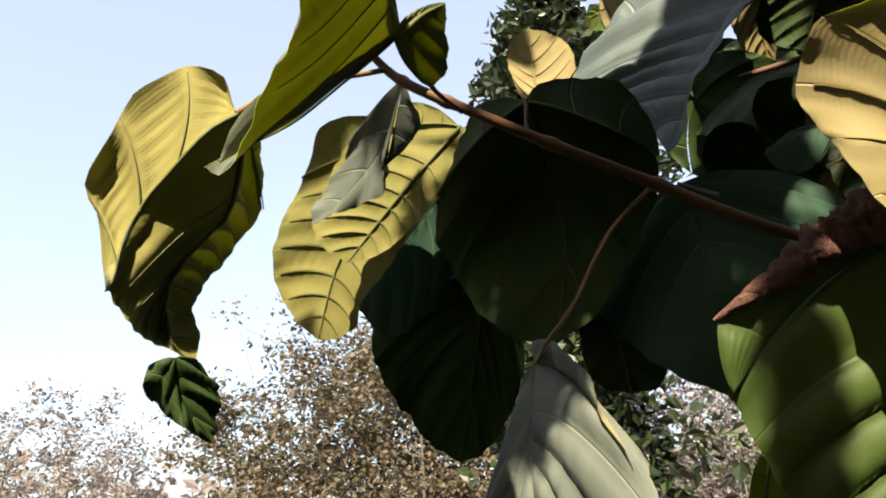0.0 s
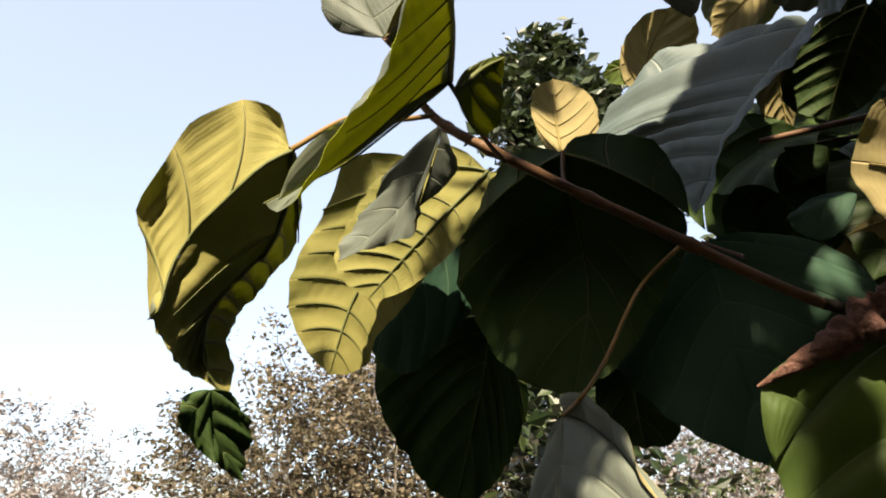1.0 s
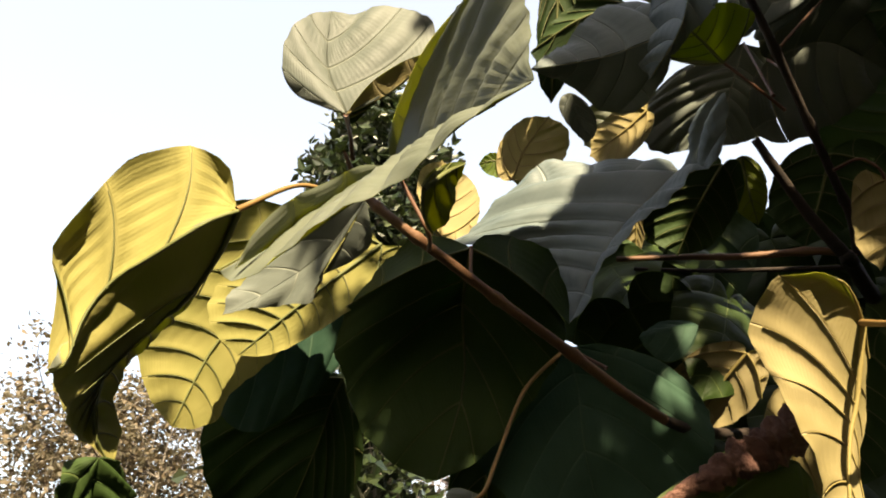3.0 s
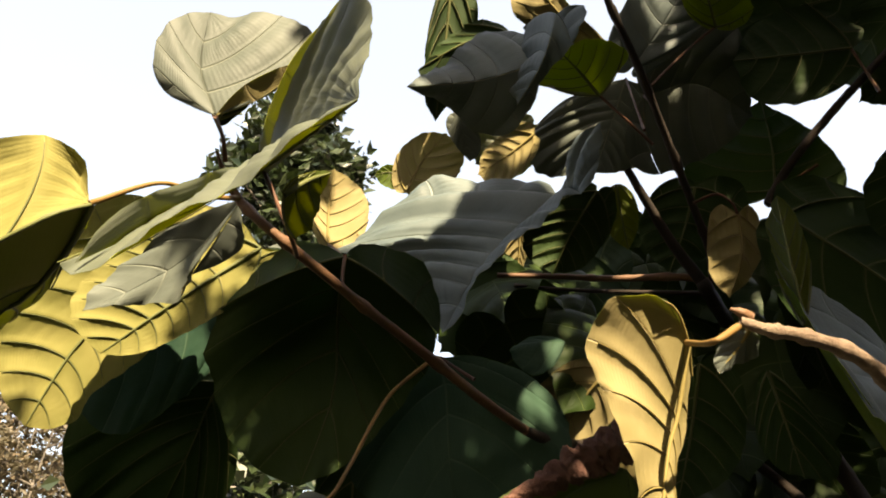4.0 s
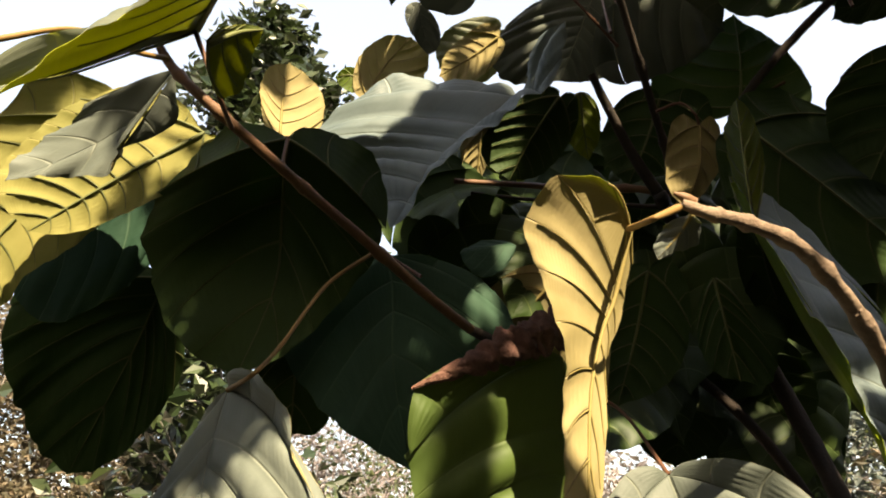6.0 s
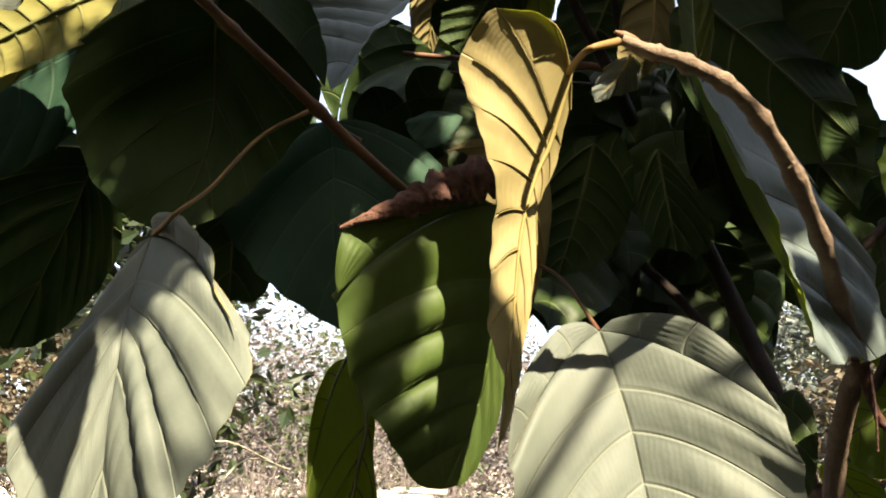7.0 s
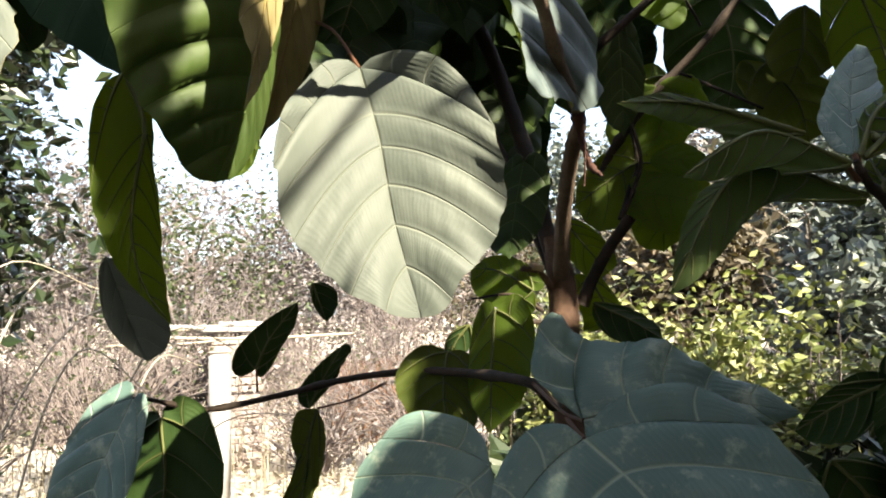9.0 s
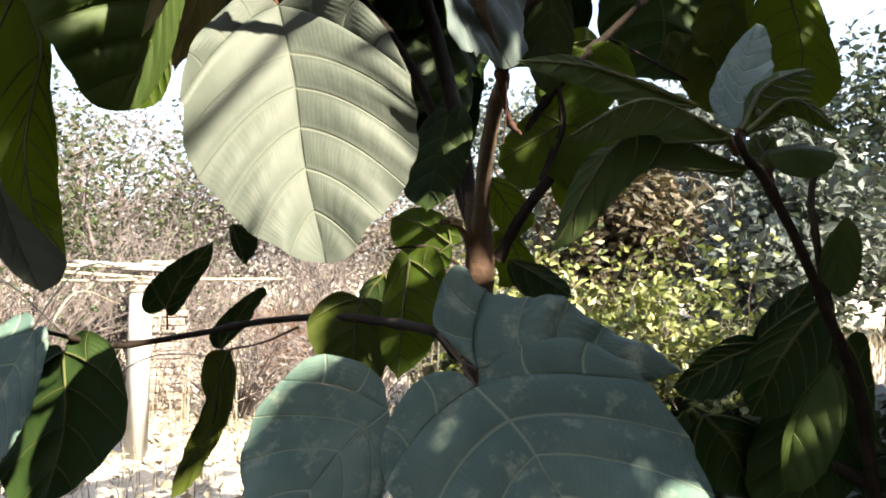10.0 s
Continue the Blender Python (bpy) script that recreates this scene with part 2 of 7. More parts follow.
def tube_data(line, radii, sides=8, lumps=0.0, seed=0, close=True):
    """A tube round a line: vertices and faces."""
    rng = np.random.RandomState(seed)
    line = np.asarray(line, float)
    r = np.interp(np.linspace(0, 1, len(line)), np.linspace(0, 1, len(radii)), radii)
    tan = np.gradient(line, axis=0)
    tan /= np.linalg.norm(tan, axis=1)[:, None] + 1e-12
    ref = np.array([0.31, -0.52, 0.79])
    verts, faces = [], []
    for i, (c, t) in enumerate(zip(line, tan)):
        a = np.cross(t, ref)
        a /= np.linalg.norm(a) + 1e-12
        b = np.cross(t, a)
        for k in range(sides):
            w = 2 * math.pi * k / sides
            rr = r[i] * (1 + lumps * (rng.rand() - 0.5))
            verts.append(c + rr * (math.cos(w) * a + math.sin(w) * b))
    for i in range(len(line) - 1):
        for k in range(sides):
            k2 = (k + 1) % sides
            faces.append((i * sides + k, i * sides + k2, (i + 1) * sides + k2, (i + 1) * sides + k))
    if close:
        faces.append(tuple(range(sides)))
        faces.append(tuple((len(line) - 1) * sides + k for k in reversed(range(sides))))
    return verts, faces


def branch(plant, points, radii, mat, name="branch", label="", nodes=(), sides=10, lumps=0.12, seed=0, count=0):
    """A twig or trunk through the points; nodes: places (0..1) of swollen leaf scars."""
    count = count or max(14, 9 * len(points))
    line = spline(points, count)
    r = np.interp(np.linspace(0, 1, count), np.linspace(0, 1, len(radii)), radii)
    for at in nodes:
        x = np.linspace(0, 1, count)
        r = r * (1 + 0.35 * np.exp(-((x - at) * count / 1.1) ** 2))
    v, f = tube_data(line, r, sides, lumps, seed)
    return part(name, mesh_from(name, v, f), mat, plant, label)


def dry_roll(plant, points, radii, label):
    """The dead edge of a leaf, rolled up and creased across where its veins run."""
    rng = np.random.RandomState(5)
    count, sides = 90, 40
    line = spline(points, count)
    tan = np.gradient(line, axis=0)
    tan /= np.linalg.norm(tan, axis=1)[:, None]
    ease = np.linspace(0, 1, count)
    r = np.interp(ease, np.linspace(0, 1, len(radii)), radii)
    creases = np.array([0.10, 0.19, 0.31, 0.42, 0.50, 0.60, 0.69, 0.78, 0.88])
    skew = rng.uniform(-0.05, 0.05, len(creases))
    waves = [(rng.uniform(2, 7), rng.uniform(5, 24), rng.uniform(0, 6.3), rng.uniform(0.03, 0.075)) for _ in range(12)]
    verts, faces = [], []
    for i, c in enumerate(line):
        a = np.cross(tan[i], (0.0, 0.0, 1.0))
        a /= np.linalg.norm(a)
        b = np.cross(a, tan[i])
        for k in range(sides):
            w = 2 * math.pi * k / sides
            u = ease[i]
            lie = u - creases - skew * math.cos(w + 0.7)
            pinch = 0.30 * math.exp(-(np.abs(lie).min() / 0.016) ** 2)
            puff = sum(h * (1 - 2 * abs(math.sin(f * w / 2 + g * u + p))) for f, g, p, h in waves) * (0.4 + 0.6 * u)
            lip = 0.45 * math.exp(-((w - 4.1) / 0.22) ** 2) - 0.35 * math.exp(-((w - 4.55) / 0.25) ** 2)
            rr = r[i] * (1 - pinch + puff + lip * (0.5 + 0.5 * math.sin(17 * u + 1) ** 2) + 0.05 * rng.randn())
            verts.append(c + rr * (0.72 * math.cos(w) * a + math.sin(w) * b))
    for i in range(count - 1):
        for k in range(sides):
            m = (k + 1) % sides
            faces.append((i * sides + k, i * sides + m, (i + 1) * sides + m, (i + 1) * sides + k))
    faces.append(tuple(range(sides)))
    faces.append(tuple((count - 1) * sides + k for k in reversed(range(sides))))
    return part("dry_leaf_edge", mesh_from("dry_leaf_edge", verts, faces), DRY, plant, label)


OUTLINES = {
    "heart": [(0.0, 0.03), (0.09, -0.09), (0.40, -0.17), (0.80, -0.08), (1.0, 0.16), (0.985, 0.42), (0.78, 0.64), (0.46, 0.81), (0.17, 0.915), (0.045, 0.965), (0.0, 1.0)],
    "round": [(0.0, 0.01), (0.14, -0.05), (0.46, -0.08), (0.82, 0.06), (1.0, 0.32), (0.98, 0.56), (0.79, 0.77), (0.46, 0.895), (0.15, 0.95), (0.04, 0.98), (0.0, 1.0)],
    "oval": [(0.0, 0.0), (0.20, 0.02), (0.52, 0.10), (0.82, 0.24), (1.0, 0.42), (0.97, 0.58), (0.78, 0.75), (0.45, 0.89), (0.13, 0.97), (0.0, 1.0)],
}
WIDEST = {"heart": 0.27, "round": 0.42, "oval": 0.48}


def leaf(plant, B, M, T, L, R, kind="heart", skins=None, veins=8, pleat=0.09, cup=(0.0, 0.0), arch=(0.0, 0.0), wave=0.04, stalk=None, stalk_mat=None, stalk_r=(0.0022, 0.0028), seed=0, label="", fine=6, across=18, name="leaf", ribs=True, sag=0.25, spine=None, left=None, right=None, basal=(0.46, 0.46), basal_left=None, bow=0.2):
    """One leaf: base B, middle M and tip T of its midrib, the widest places L and R of its halves as seen from its upper side.
    spine, left, right: where given, places along the midrib and along each margin from base to tip, in place of M, L, R and the kind's outline.
    A strong basal vein parts each half: outward of it and inward of it the blade bulges between its lateral veins and waves at the margin.
    stalk: where its petiole starts."""
    rng = np.random.RandomState(seed + 7)
    B, M, T, L, R = (None if q is None else np.asarray(q, float) for q in (B, M, T, L, R))
    skins = skins or (LEAF_TOP, LEAF_UNDER)
    kinds = kind if isinstance(kind, tuple) else (kind, kind)
    rail = spline([B, *(spine or [M]), T], 97)
    lead = rail[2] - rail[0]

    def mid(q):
        q = np.asarray(q, float)
        x = np.clip(q, 0, 1) * 96
        on = np.stack([np.interp(x, np.arange(97), rail[:, k]) for k in range(3)], -1)
        return on + np.minimum(q, 0)[..., None] * lead * 48

    size = np.linalg.norm(T - B)
    verts, uvs, faces, slots = [], [], [], []
    rv, rf = [], []

    def add_rib(line, r0, r1):
        if np.linalg.norm(line[-1] - line[0]) < 0.01:
            return
        w = tube_data(line, [r0, r1], 4, 0, 0, False)
        o = len(rv)
        rv.extend(w[0])
        rf.extend([tuple(x + o for x in f) for f in w[1]])

    for side, edge_at, given in ((0, L, left), (1, R, right)):
        if given:
            margin = spline([B, *given, T], 241)
        else:
            outline = spline([(*p, 0.0) for p in OUTLINES[kinds[side]]], 241)
            S = edge_at - mid(WIDEST[kinds[side]])
            margin = mid(outline[:, 1]) + outline[:, 0][:, None] * S
        # even steps along the margin
        run = np.concatenate([[0], np.cumsum(np.linalg.norm(np.diff(margin, axis=0), axis=1))])
        total = run[-1]

        def edge(x, margin=margin, run=run, total=total):
            return np.stack([np.interp(np.asarray(x) * total, run, margin[:, k]) for k in range(3)], -1)

        width = np.max(np.linalg.norm(margin - mid(np.linspace(0, 1, 241)), axis=1))
        mb = basal[side]
        inner_n = max(3, int(round(veins * 0.7)))
        outer_n = max(2, veins - inner_n + 1)
        v = np.linspace(0, 1, across + 1) ** 0.9
        E_b = edge(mb)
        back = -(mid(0.3) - B)
        if side == 0 and basal_left:
            vein_line = spline([B, *basal_left, E_b], 97)
        else:
            ctrl = (B + E_b) / 2 + back * bow * np.linalg.norm(E_b - B) / (np.linalg.norm(back) + 1e-9)
            u_ = np.linspace(0, 1, 97)[:, None]
            vein_line = (1 - u_) ** 2 * B + 2 * u_ * (1 - u_) * ctrl + u_ * u_ * E_b

        def on_vein(x, vein_line=vein_line):
            return np.stack([np.interp(np.asarray(x) * 96, np.arange(97), vein_line[:, k]) for k in range(3)], -1)

        ph, k_w = rng.rand(4) * 6.28, 2.0 + rng.rand()
        for zone, count in ((0, outer_n), (1, inner_n)):
            a = np.linspace(0, 1, count * fine + 1)
            if zone == 0:
                start, end = on_vein(a ** 0.9), edge(mb * a)
                turn = on_vein(np.clip(a - 0.06, 0, 1)) - on_vein(np.clip(a + 0.06, 0, 1))
                share = a * mb
            else:
                at = np.interp(a, [0, 1.0 / count, 1], [0, 0.24, 0.97])
                start, end = mid(at), edge(mb + (1 - mb) * a)
                turn = mid(at - 0.05) - mid(at + 0.05)
                share = mb + (1 - mb) * a
            turn = turn / (np.linalg.norm(turn, axis=1)[:, None] + 1e-9)
            length = np.linalg.norm(end - start, axis=1)
            ctrl = (start + end) / 2 + turn * (bow * length)[:, None]
            vv = v[None, :, None]
            pts = (1 - vv) ** 2 * start[:, None] + 2 * vv * (1 - vv) * ctrl[:, None] + vv * vv * end[:, None]
            if zone == 1:
                # the first row lies along the basal vein
                near = np.clip(1 - a * count, 0, 1)[:, None, None] ** 1.5
                pts = pts * (1 - near) + on_vein(v)[None] * near
            da, dv = np.gradient(pts, axis=0), np.gradient(pts, axis=1)
            nrm = np.cross(da, dv) if side == 0 else np.cross(dv, da)
            mean = nrm.sum((0, 1))
            mean /= np.linalg.norm(mean) + 1e-12
            nrm = nrm + mean * 0.02 * np.abs(nrm).max()
            for _ in range(2):
                nrm[1:-1] = nrm[:-2] + 2 * nrm[1:-1] + nrm[2:]
                nrm /= np.linalg.norm(nrm, axis=-1)[..., None] + 1e-12
            between = np.abs(np.sin(math.pi * a * count))[:, None] ** 0.8
            fade = np.clip(length / (0.35 * width), 0, 1)[:, None]
            tip = (1 - 0.8 * np.clip((a - 0.75) / 0.25, 0, 1))[:, None] if zone else 1.0
            p = (v[None, :] * length[:, None] + (0 if zone else 1) * np.linalg.norm(start - B, axis=1)[:, None]) / (width + 1e-9)
            rise = between * (v ** 0.5 * (1 - v ** 5))[None, :] * pleat * 0.7 * fade * tip
            rise = rise + cup[side] * p * p + arch[side] * 4 * v[None, :] * (1 - v[None, :]) * fade
            out = v[None, :] ** 2 * fade
            rise = rise + wave * out * (np.sin(k_w * 6.28 * share + ph[0])[:, None] + 0.5 * np.sin(2.6 * k_w * 6.28 * share + ph[1])[:, None] + 0.25 * np.sin(7.3 * k_w * 6.28 * share + ph[3])[:, None])
            # slow dents over the blade, and small cushions between the cross veins
            rise = rise + 0.035 * fade * v[None, :] * (1 - 0.5 * v[None, :]) * np.sin(5.1 * p + ph[2]) * np.sin(9.0 * share + ph[0])[:, None]
            rise = rise + pleat * 0.08 * between * fade * np.sin(38 * v[None, :] + ph[1] + 3 * np.sin(a * count)[:, None]) * v[None, :] ** 0.5 * (1 - v[None, :] ** 4)
            pts = pts + nrm * (rise * width)[..., None]
            # nicks and scallops of the margin, small against the blade
            jag = 0.006 * np.interp(a, np.linspace(0, 1, 4 * count), rng.normal(size=4 * count)) + 0.010 * np.cos(2 * math.pi * a * count)
            pts = pts + (end - start)[:, None] * (jag[:, None] * v[None, :] ** 6)[..., None] * fade[..., None]
            pts = pts + np.array([0, 0, -1]) * (sag * 0.06 * size * p ** 2 * share[:, None])[..., None]
            thick = 0.0004 * (1 - 0.6 * v ** 6)[None, :, None]
            rows, cols = p.shape
            for sheet in (0, 1):
                first = len(verts)
                verts.extend((pts + nrm * (thick if sheet == 0 else -thick)).reshape(-1, 3))
                uvs.extend(np.stack([np.repeat((a * count)[:, None], cols, 1), np.repeat(v[None, :], rows, 0)], -1).reshape(-1, 2))
                for i in range(rows - 1):
                    for j in range(cols - 1):
                        c = first + i * cols + j
                        flip = (side == 0) != (sheet == 0)
                        for tri in ((c, c + 1, c + cols + 1), (c, c + cols + 1, c + cols)):
                            faces.append(tri[::-1] if flip else tri)
                            slots.append(sheet)
            if ribs:
                # lateral ribs stand out on the underside
                for i in range(0 if zone else fine, rows - fine // 2, fine):
                    if zone == 0 and i == 0 or a[i] > 0.93:
                        continue
                    k_end = int(cols * 0.93)
                    add_rib(pts[i, :k_end] - nrm[i, :k_end] * np.linspace(0.0016, 0.0008, k_end)[:, None], 0.00085, 0.0004)
                if zone == 1:
                    add_rib(pts[0] - nrm[0] * 0.0018, 0.0019, 0.0007)
                    if side == 0:
                        spine_n = nrm[:, 0]
    ob = part(name, mesh_from(name, verts, faces, uvs, slots), list(skins), plant, label)
    if ribs:
        nrm0 = spine_n[::max(1, fine // 2)]
        line = mid(np.linspace(0, 0.98, len(nrm0))) - nrm0 * np.linspace(0.0024, 0.0008, len(nrm0))[:, None]
        w = tube_data(line, [0.0027, 0.0019, 0.0007], 6, 0, 0, False)
        o = len(rv)
        rv.extend(w[0])
        rf.extend([tuple(x + o for x in f) for f in w[1]])
        part("rib", mesh_from("rib", rv, rf), RIB if skins[1] in (LEAF_UNDER,) else RIB_TOP, ob, "raised ribs of the leaf's underside")
    if stalk is not None:
        P = [np.asarray(q, float) for q in stalk] + [B]
        v2, f2 = tube_data(spline(P, 12 + 4 * len(P)), [stalk_r[1], stalk_r[0], stalk_r[0] * 0.9, stalk_r[0] * 1.15], 8, 0.05, seed)
        part("petiole", mesh_from("petiole", v2, f2), stalk_mat or PETIOLE, ob, "smooth brownish leaf stalk")
    return ob


def empty(name, at=(0, 0, 0)):
    ob = new(name)
    ob.location = at
    return ob


def leaf_cloud(centres, size, rng, droop=0.3, ratio=0.55, spread=0.5):
    """Many small folded leaves at the centres: vertices and faces of one mesh."""
    n = len(centres)
    d = rng.normal(size=(n, 3))
    d[:, 2] = d[:, 2] * 0.6 - droop
    d /= np.linalg.norm(d, axis=1)[:, None]
    s = np.cross(d, rng.normal(size=(n, 3)))
    s /= np.linalg.norm(s, axis=1)[:, None] + 1e-9
    up = np.cross(d, s)
    ln = size * (1 + spread * (rng.rand(n) - 0.5) * 2)[:, None]
    w = ln * ratio * 0.5
    c = np.asarray(centres)
    v = np.stack([c, c + d * ln * 0.45 + s * w + up * w * 0.3, c + d * ln, c + d * ln * 0.45 - s * w + up * w * 0.3], 1).reshape(-1, 3)
    idx = np.arange(n) * 4
    f = np.concatenate([np.stack([idx, idx + 1, idx + 2], 1), np.stack([idx, idx + 2, idx + 3], 1)])
    return v, f.tolist()


def tree(name, x, y, height, crown, bark, mats, label, count=3000, size=0.12, clumps=40, base=0.35, trunk_r=0.09, seed=0, droop=0.3, lean=(0, 0), ratio=0.55, limbs=9, group="", clump_r=0.28, fork=1, kind_name="tree"):
    """A tree: tapered trunk with limbs, and a crown of small leaves in uneven clumps. crown: half width; base: where the crown starts."""
    rng = np.random.RandomState(seed)
    thing = tagged(empty(name, (x, y, 0)), label, kind_name, group)
    v, f = [], []

    def add(line, radii, sides=7):
        w = tube_data(line, radii, sides, 0.15, rng.randint(9999))
        o = len(v)
        v.extend(w[0])
        f.extend([tuple(a + o for a in g) for g in w[1]])

    tips = []
    for _ in range(fork):
        off = np.array([rng.normal() * 0.25, rng.normal() * 0.25, 0]) * (fork > 1)
        top = np.array([lean[0], lean[1], height * (0.86 + 0.1 * rng.rand())]) + off * 2
        line = spline([off * 0.4 + (0, 0, -0.1), off + np.array([lean[0] * 0.2 + rng.normal() * 0.05, lean[1] * 0.2, height * 0.35]), off * 1.4 + np.array([lean[0] * 0.6, lean[1] * 0.6 + rng.normal() * 0.08, height * 0.65]), top], 16)
        add(line, [trunk_r, trunk_r * 0.7, trunk_r * 0.4, trunk_r * 0.12])
        for k in range(limbs):
            at = base * 0.8 + (0.95 - base * 0.8) * (k + rng.rand()) / limbs
            start = line[int(at * 15)]
            ang = rng.rand() * 6.28
            reach = crown * (0.5 + 0.6 * rng.rand()) * (1.15 - 0.6 * abs(at - 0.55))
            tip = start + np.array([math.cos(ang) * reach, math.sin(ang) * reach, reach * (0.3 + 0.7 * rng.rand())])
            mid_ = (start + tip) / 2 + np.array([0, 0, reach * 0.08]) + rng.normal(size=3) * reach * 0.06
            add(spline([start, mid_, tip], 8), [trunk_r * 0.28, trunk_r * 0.16, trunk_r * 0.05], 5)
            tips += [tip, mid_]
            for _ in range(2):
                t2 = mid_ + rng.normal(size=3) * reach * 0.35 + np.array([0, 0, reach * 0.2])
                add(spline([mid_, (mid_ + t2) / 2 + rng.normal(size=3) * 0.03, t2], 6), [trunk_r * 0.12, trunk_r * 0.03], 4)
                tips.append(t2)
        tips.append(top)
    part("trunk", mesh_from("trunk", v, f), bark, thing)
    cen = []
    for k in range(clumps):
        if k < len(tips):
            c = tips[k]
        else:
            a, h = rng.rand() * 6.28, base + (1.02 - base) * rng.rand()
            prof = math.sqrt(max(0.05, 1 - ((h - (base + 1) / 2) / ((1.05 - base) / 2)) ** 2))
            rr = crown * prof * math.sqrt(rng.rand())
            c = np.array([lean[0] * h + math.cos(a) * rr, lean[1] * h + math.sin(a) * rr, height * h])
        m = max(3, int(count / clumps * (0.4 + 1.2 * rng.rand())))
        cen.append(c + rng.normal(size=(m, 3)) * crown * clump_r * np.array([1, 1, 0.75]))
    cen = np.vstack(cen)
    cen[:, 2] = np.maximum(cen[:, 2], 0.15)
    lv, lf = leaf_cloud(cen, size, rng, droop, ratio)
    cr = part("crown", mesh_from("crown", lv, lf), mats, thing, smooth=False)
    tagged(cr, kind="stuff")
    return thing


# ---- ground, field and distance ----
EARTH = rough_material("dry_pale_earth", [(0.25, (0.20, 0.17, 0.13)), (0.5, (0.34, 0.30, 0.25)), (0.75, (0.46, 0.43, 0.38))], 0.7, 14, 0.95, 0.8, 0.03, 0.1)
STRAW = rough_material("dry_straw", [(0.2, (0.092, 0.074, 0.050)), (0.5, (0.162, 0.140, 0.104)), (0.8, (0.225, 0.203, 0.160))], 2, 40, 0.8, 0.1, 0.002, 0.2, (1, 1, 1), "island")
REDGRASS = rough_material("reddish_dry_grass", [(0.2, (0.064, 0.028, 0.018)), (0.5, (0.108, 0.056, 0.036)), (0.8, (0.152, 0.096, 0.060))], 2, 40, 0.8, 0.1, 0.002, 0.2, (1, 1, 1), "island")
TWIG = rough_material("bare_grey_twigs", [(0.2, (0.070, 0.056, 0.054)), (0.5, (0.115, 0.096, 0.093)), (0.8, (0.17, 0.148, 0.142))], 4, 40, 0.9, 0.1, 0.002, 0.1)
GREYBARK = rough_material("grey_tree_bark", [(0.25, (0.045, 0.038, 0.032)), (0.5, (0.090, 0.079, 0.068)), (0.75, (0.153, 0.140, 0.122))], 5, 50, 0.9, 0.7, 0.01, 0.1, (1, 1, 0.3))
PALEBARK = rough_material("pale_smooth_bark", [(0.25, (0.11, 0.095, 0.08)), (0.5, (0.19, 0.17, 0.15)), (0.75, (0.27, 0.25, 0.22))], 5, 50, 0.85, 0.4, 0.005, 0.1, (1, 1, 0.3))
CONCRETE = rough_material("weathered_concrete", [(0.25, (0.180, 0.170, 0.160)), (0.5, (0.260, 0.250, 0.240)), (0.75, (0.320, 0.310, 0.300))], 6, 90, 0.9, 0.5, 0.004, 0.15)
BRICKS = rough_material("dusty_brick", [(0.25, (0.140, 0.095, 0.080)), (0.5, (0.210, 0.170, 0.150)), (0.75, (0.280, 0.250, 0.230))], 8, 90, 0.9, 0.6, 0.004, 0.1)
BAMBOO = rough_material("dry_bamboo", [(0.25, (0.170, 0.140, 0.095)), (0.6, (0.260, 0.230, 0.180)), (0.8, (0.300, 0.275, 0.230))], 3, 60, 0.6, 0.2, 0.002, 0.3)
F_BROWN = foliage_material("dry_brown_foliage", [(0.15, (0.024, 0.022, 0.012)), (0.45, (0.048, 0.041, 0.024)), (0.8, (0.088, 0.066, 0.042))], 0.2, 0.6, (0.07, 0.055, 0.018))
F_GREEN = foliage_material("dull_green_foliage", [(0.15, (0.013, 0.023, 0.009)), (0.5, (0.032, 0.045, 0.016)), (0.85, (0.059, 0.068, 0.027))], 0.25, 0.5, (0.045, 0.059, 0.009))
F_DARK = foliage_material("dark_glossy_foliage", [(0.15, (0.006, 0.012, 0.004)), (0.5, (0.013, 0.021, 0.008)), (0.85, (0.028, 0.038, 0.014))], 0.12, 0.32, (0.02, 0.032, 0.007))
F_LIME = foliage_material("yellow_green_foliage", [(0.1, (0.030, 0.046, 0.010)), (0.5, (0.125, 0.140, 0.040)), (0.85, (0.26, 0.26, 0.11))], 0.22, 0.4, (0.09, 0.108, 0.015))
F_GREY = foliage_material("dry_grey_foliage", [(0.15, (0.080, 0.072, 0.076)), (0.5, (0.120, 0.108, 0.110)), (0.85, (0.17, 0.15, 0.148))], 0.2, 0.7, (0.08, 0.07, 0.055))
F_BLUE = foliage_material("bluish_green_foliage", [(0.15, (0.028, 0.038, 0.036)), (0.5, (0.052, 0.064, 0.058)), (0.85, (0.085, 0.098, 0.085))], 0.2, 0.5, (0.036, 0.050, 0.023))

# one sheet of ground to the horizon, finer near the plant
gx = np.sign(np.linspace(-1, 1, 121)) * np.abs(np.linspace(-1, 1, 121)) ** 3 * 600
gv, gf = [], []
for j, yy in enumerate(gx):
    for i, xx in enumerate(gx):
        r = math.hypot(xx, yy)
        gv.append((xx, yy, (0.05 * noise.noise(Vector((xx * 0.9, yy * 0.9, 0))) + 0.03 * noise.noise(Vector((xx * 3, yy * 3, 4)))) * min(1, r / 3)))
for j in range(120):
    for i in range(120):
        a = j * 121 + i
        gf.append((a, a + 1, a + 122, a + 121))
tagged(part("ground", mesh_from("ground", gv, gf), EARTH), "pale dry earth of an open field", "ground", kind="structure")


def polar(az, dist):
    """A place on the ground: degrees from +y towards +x, metres from the start of the walk."""
    return math.sin(radians(az)) * dist, math.cos(radians(az)) * dist


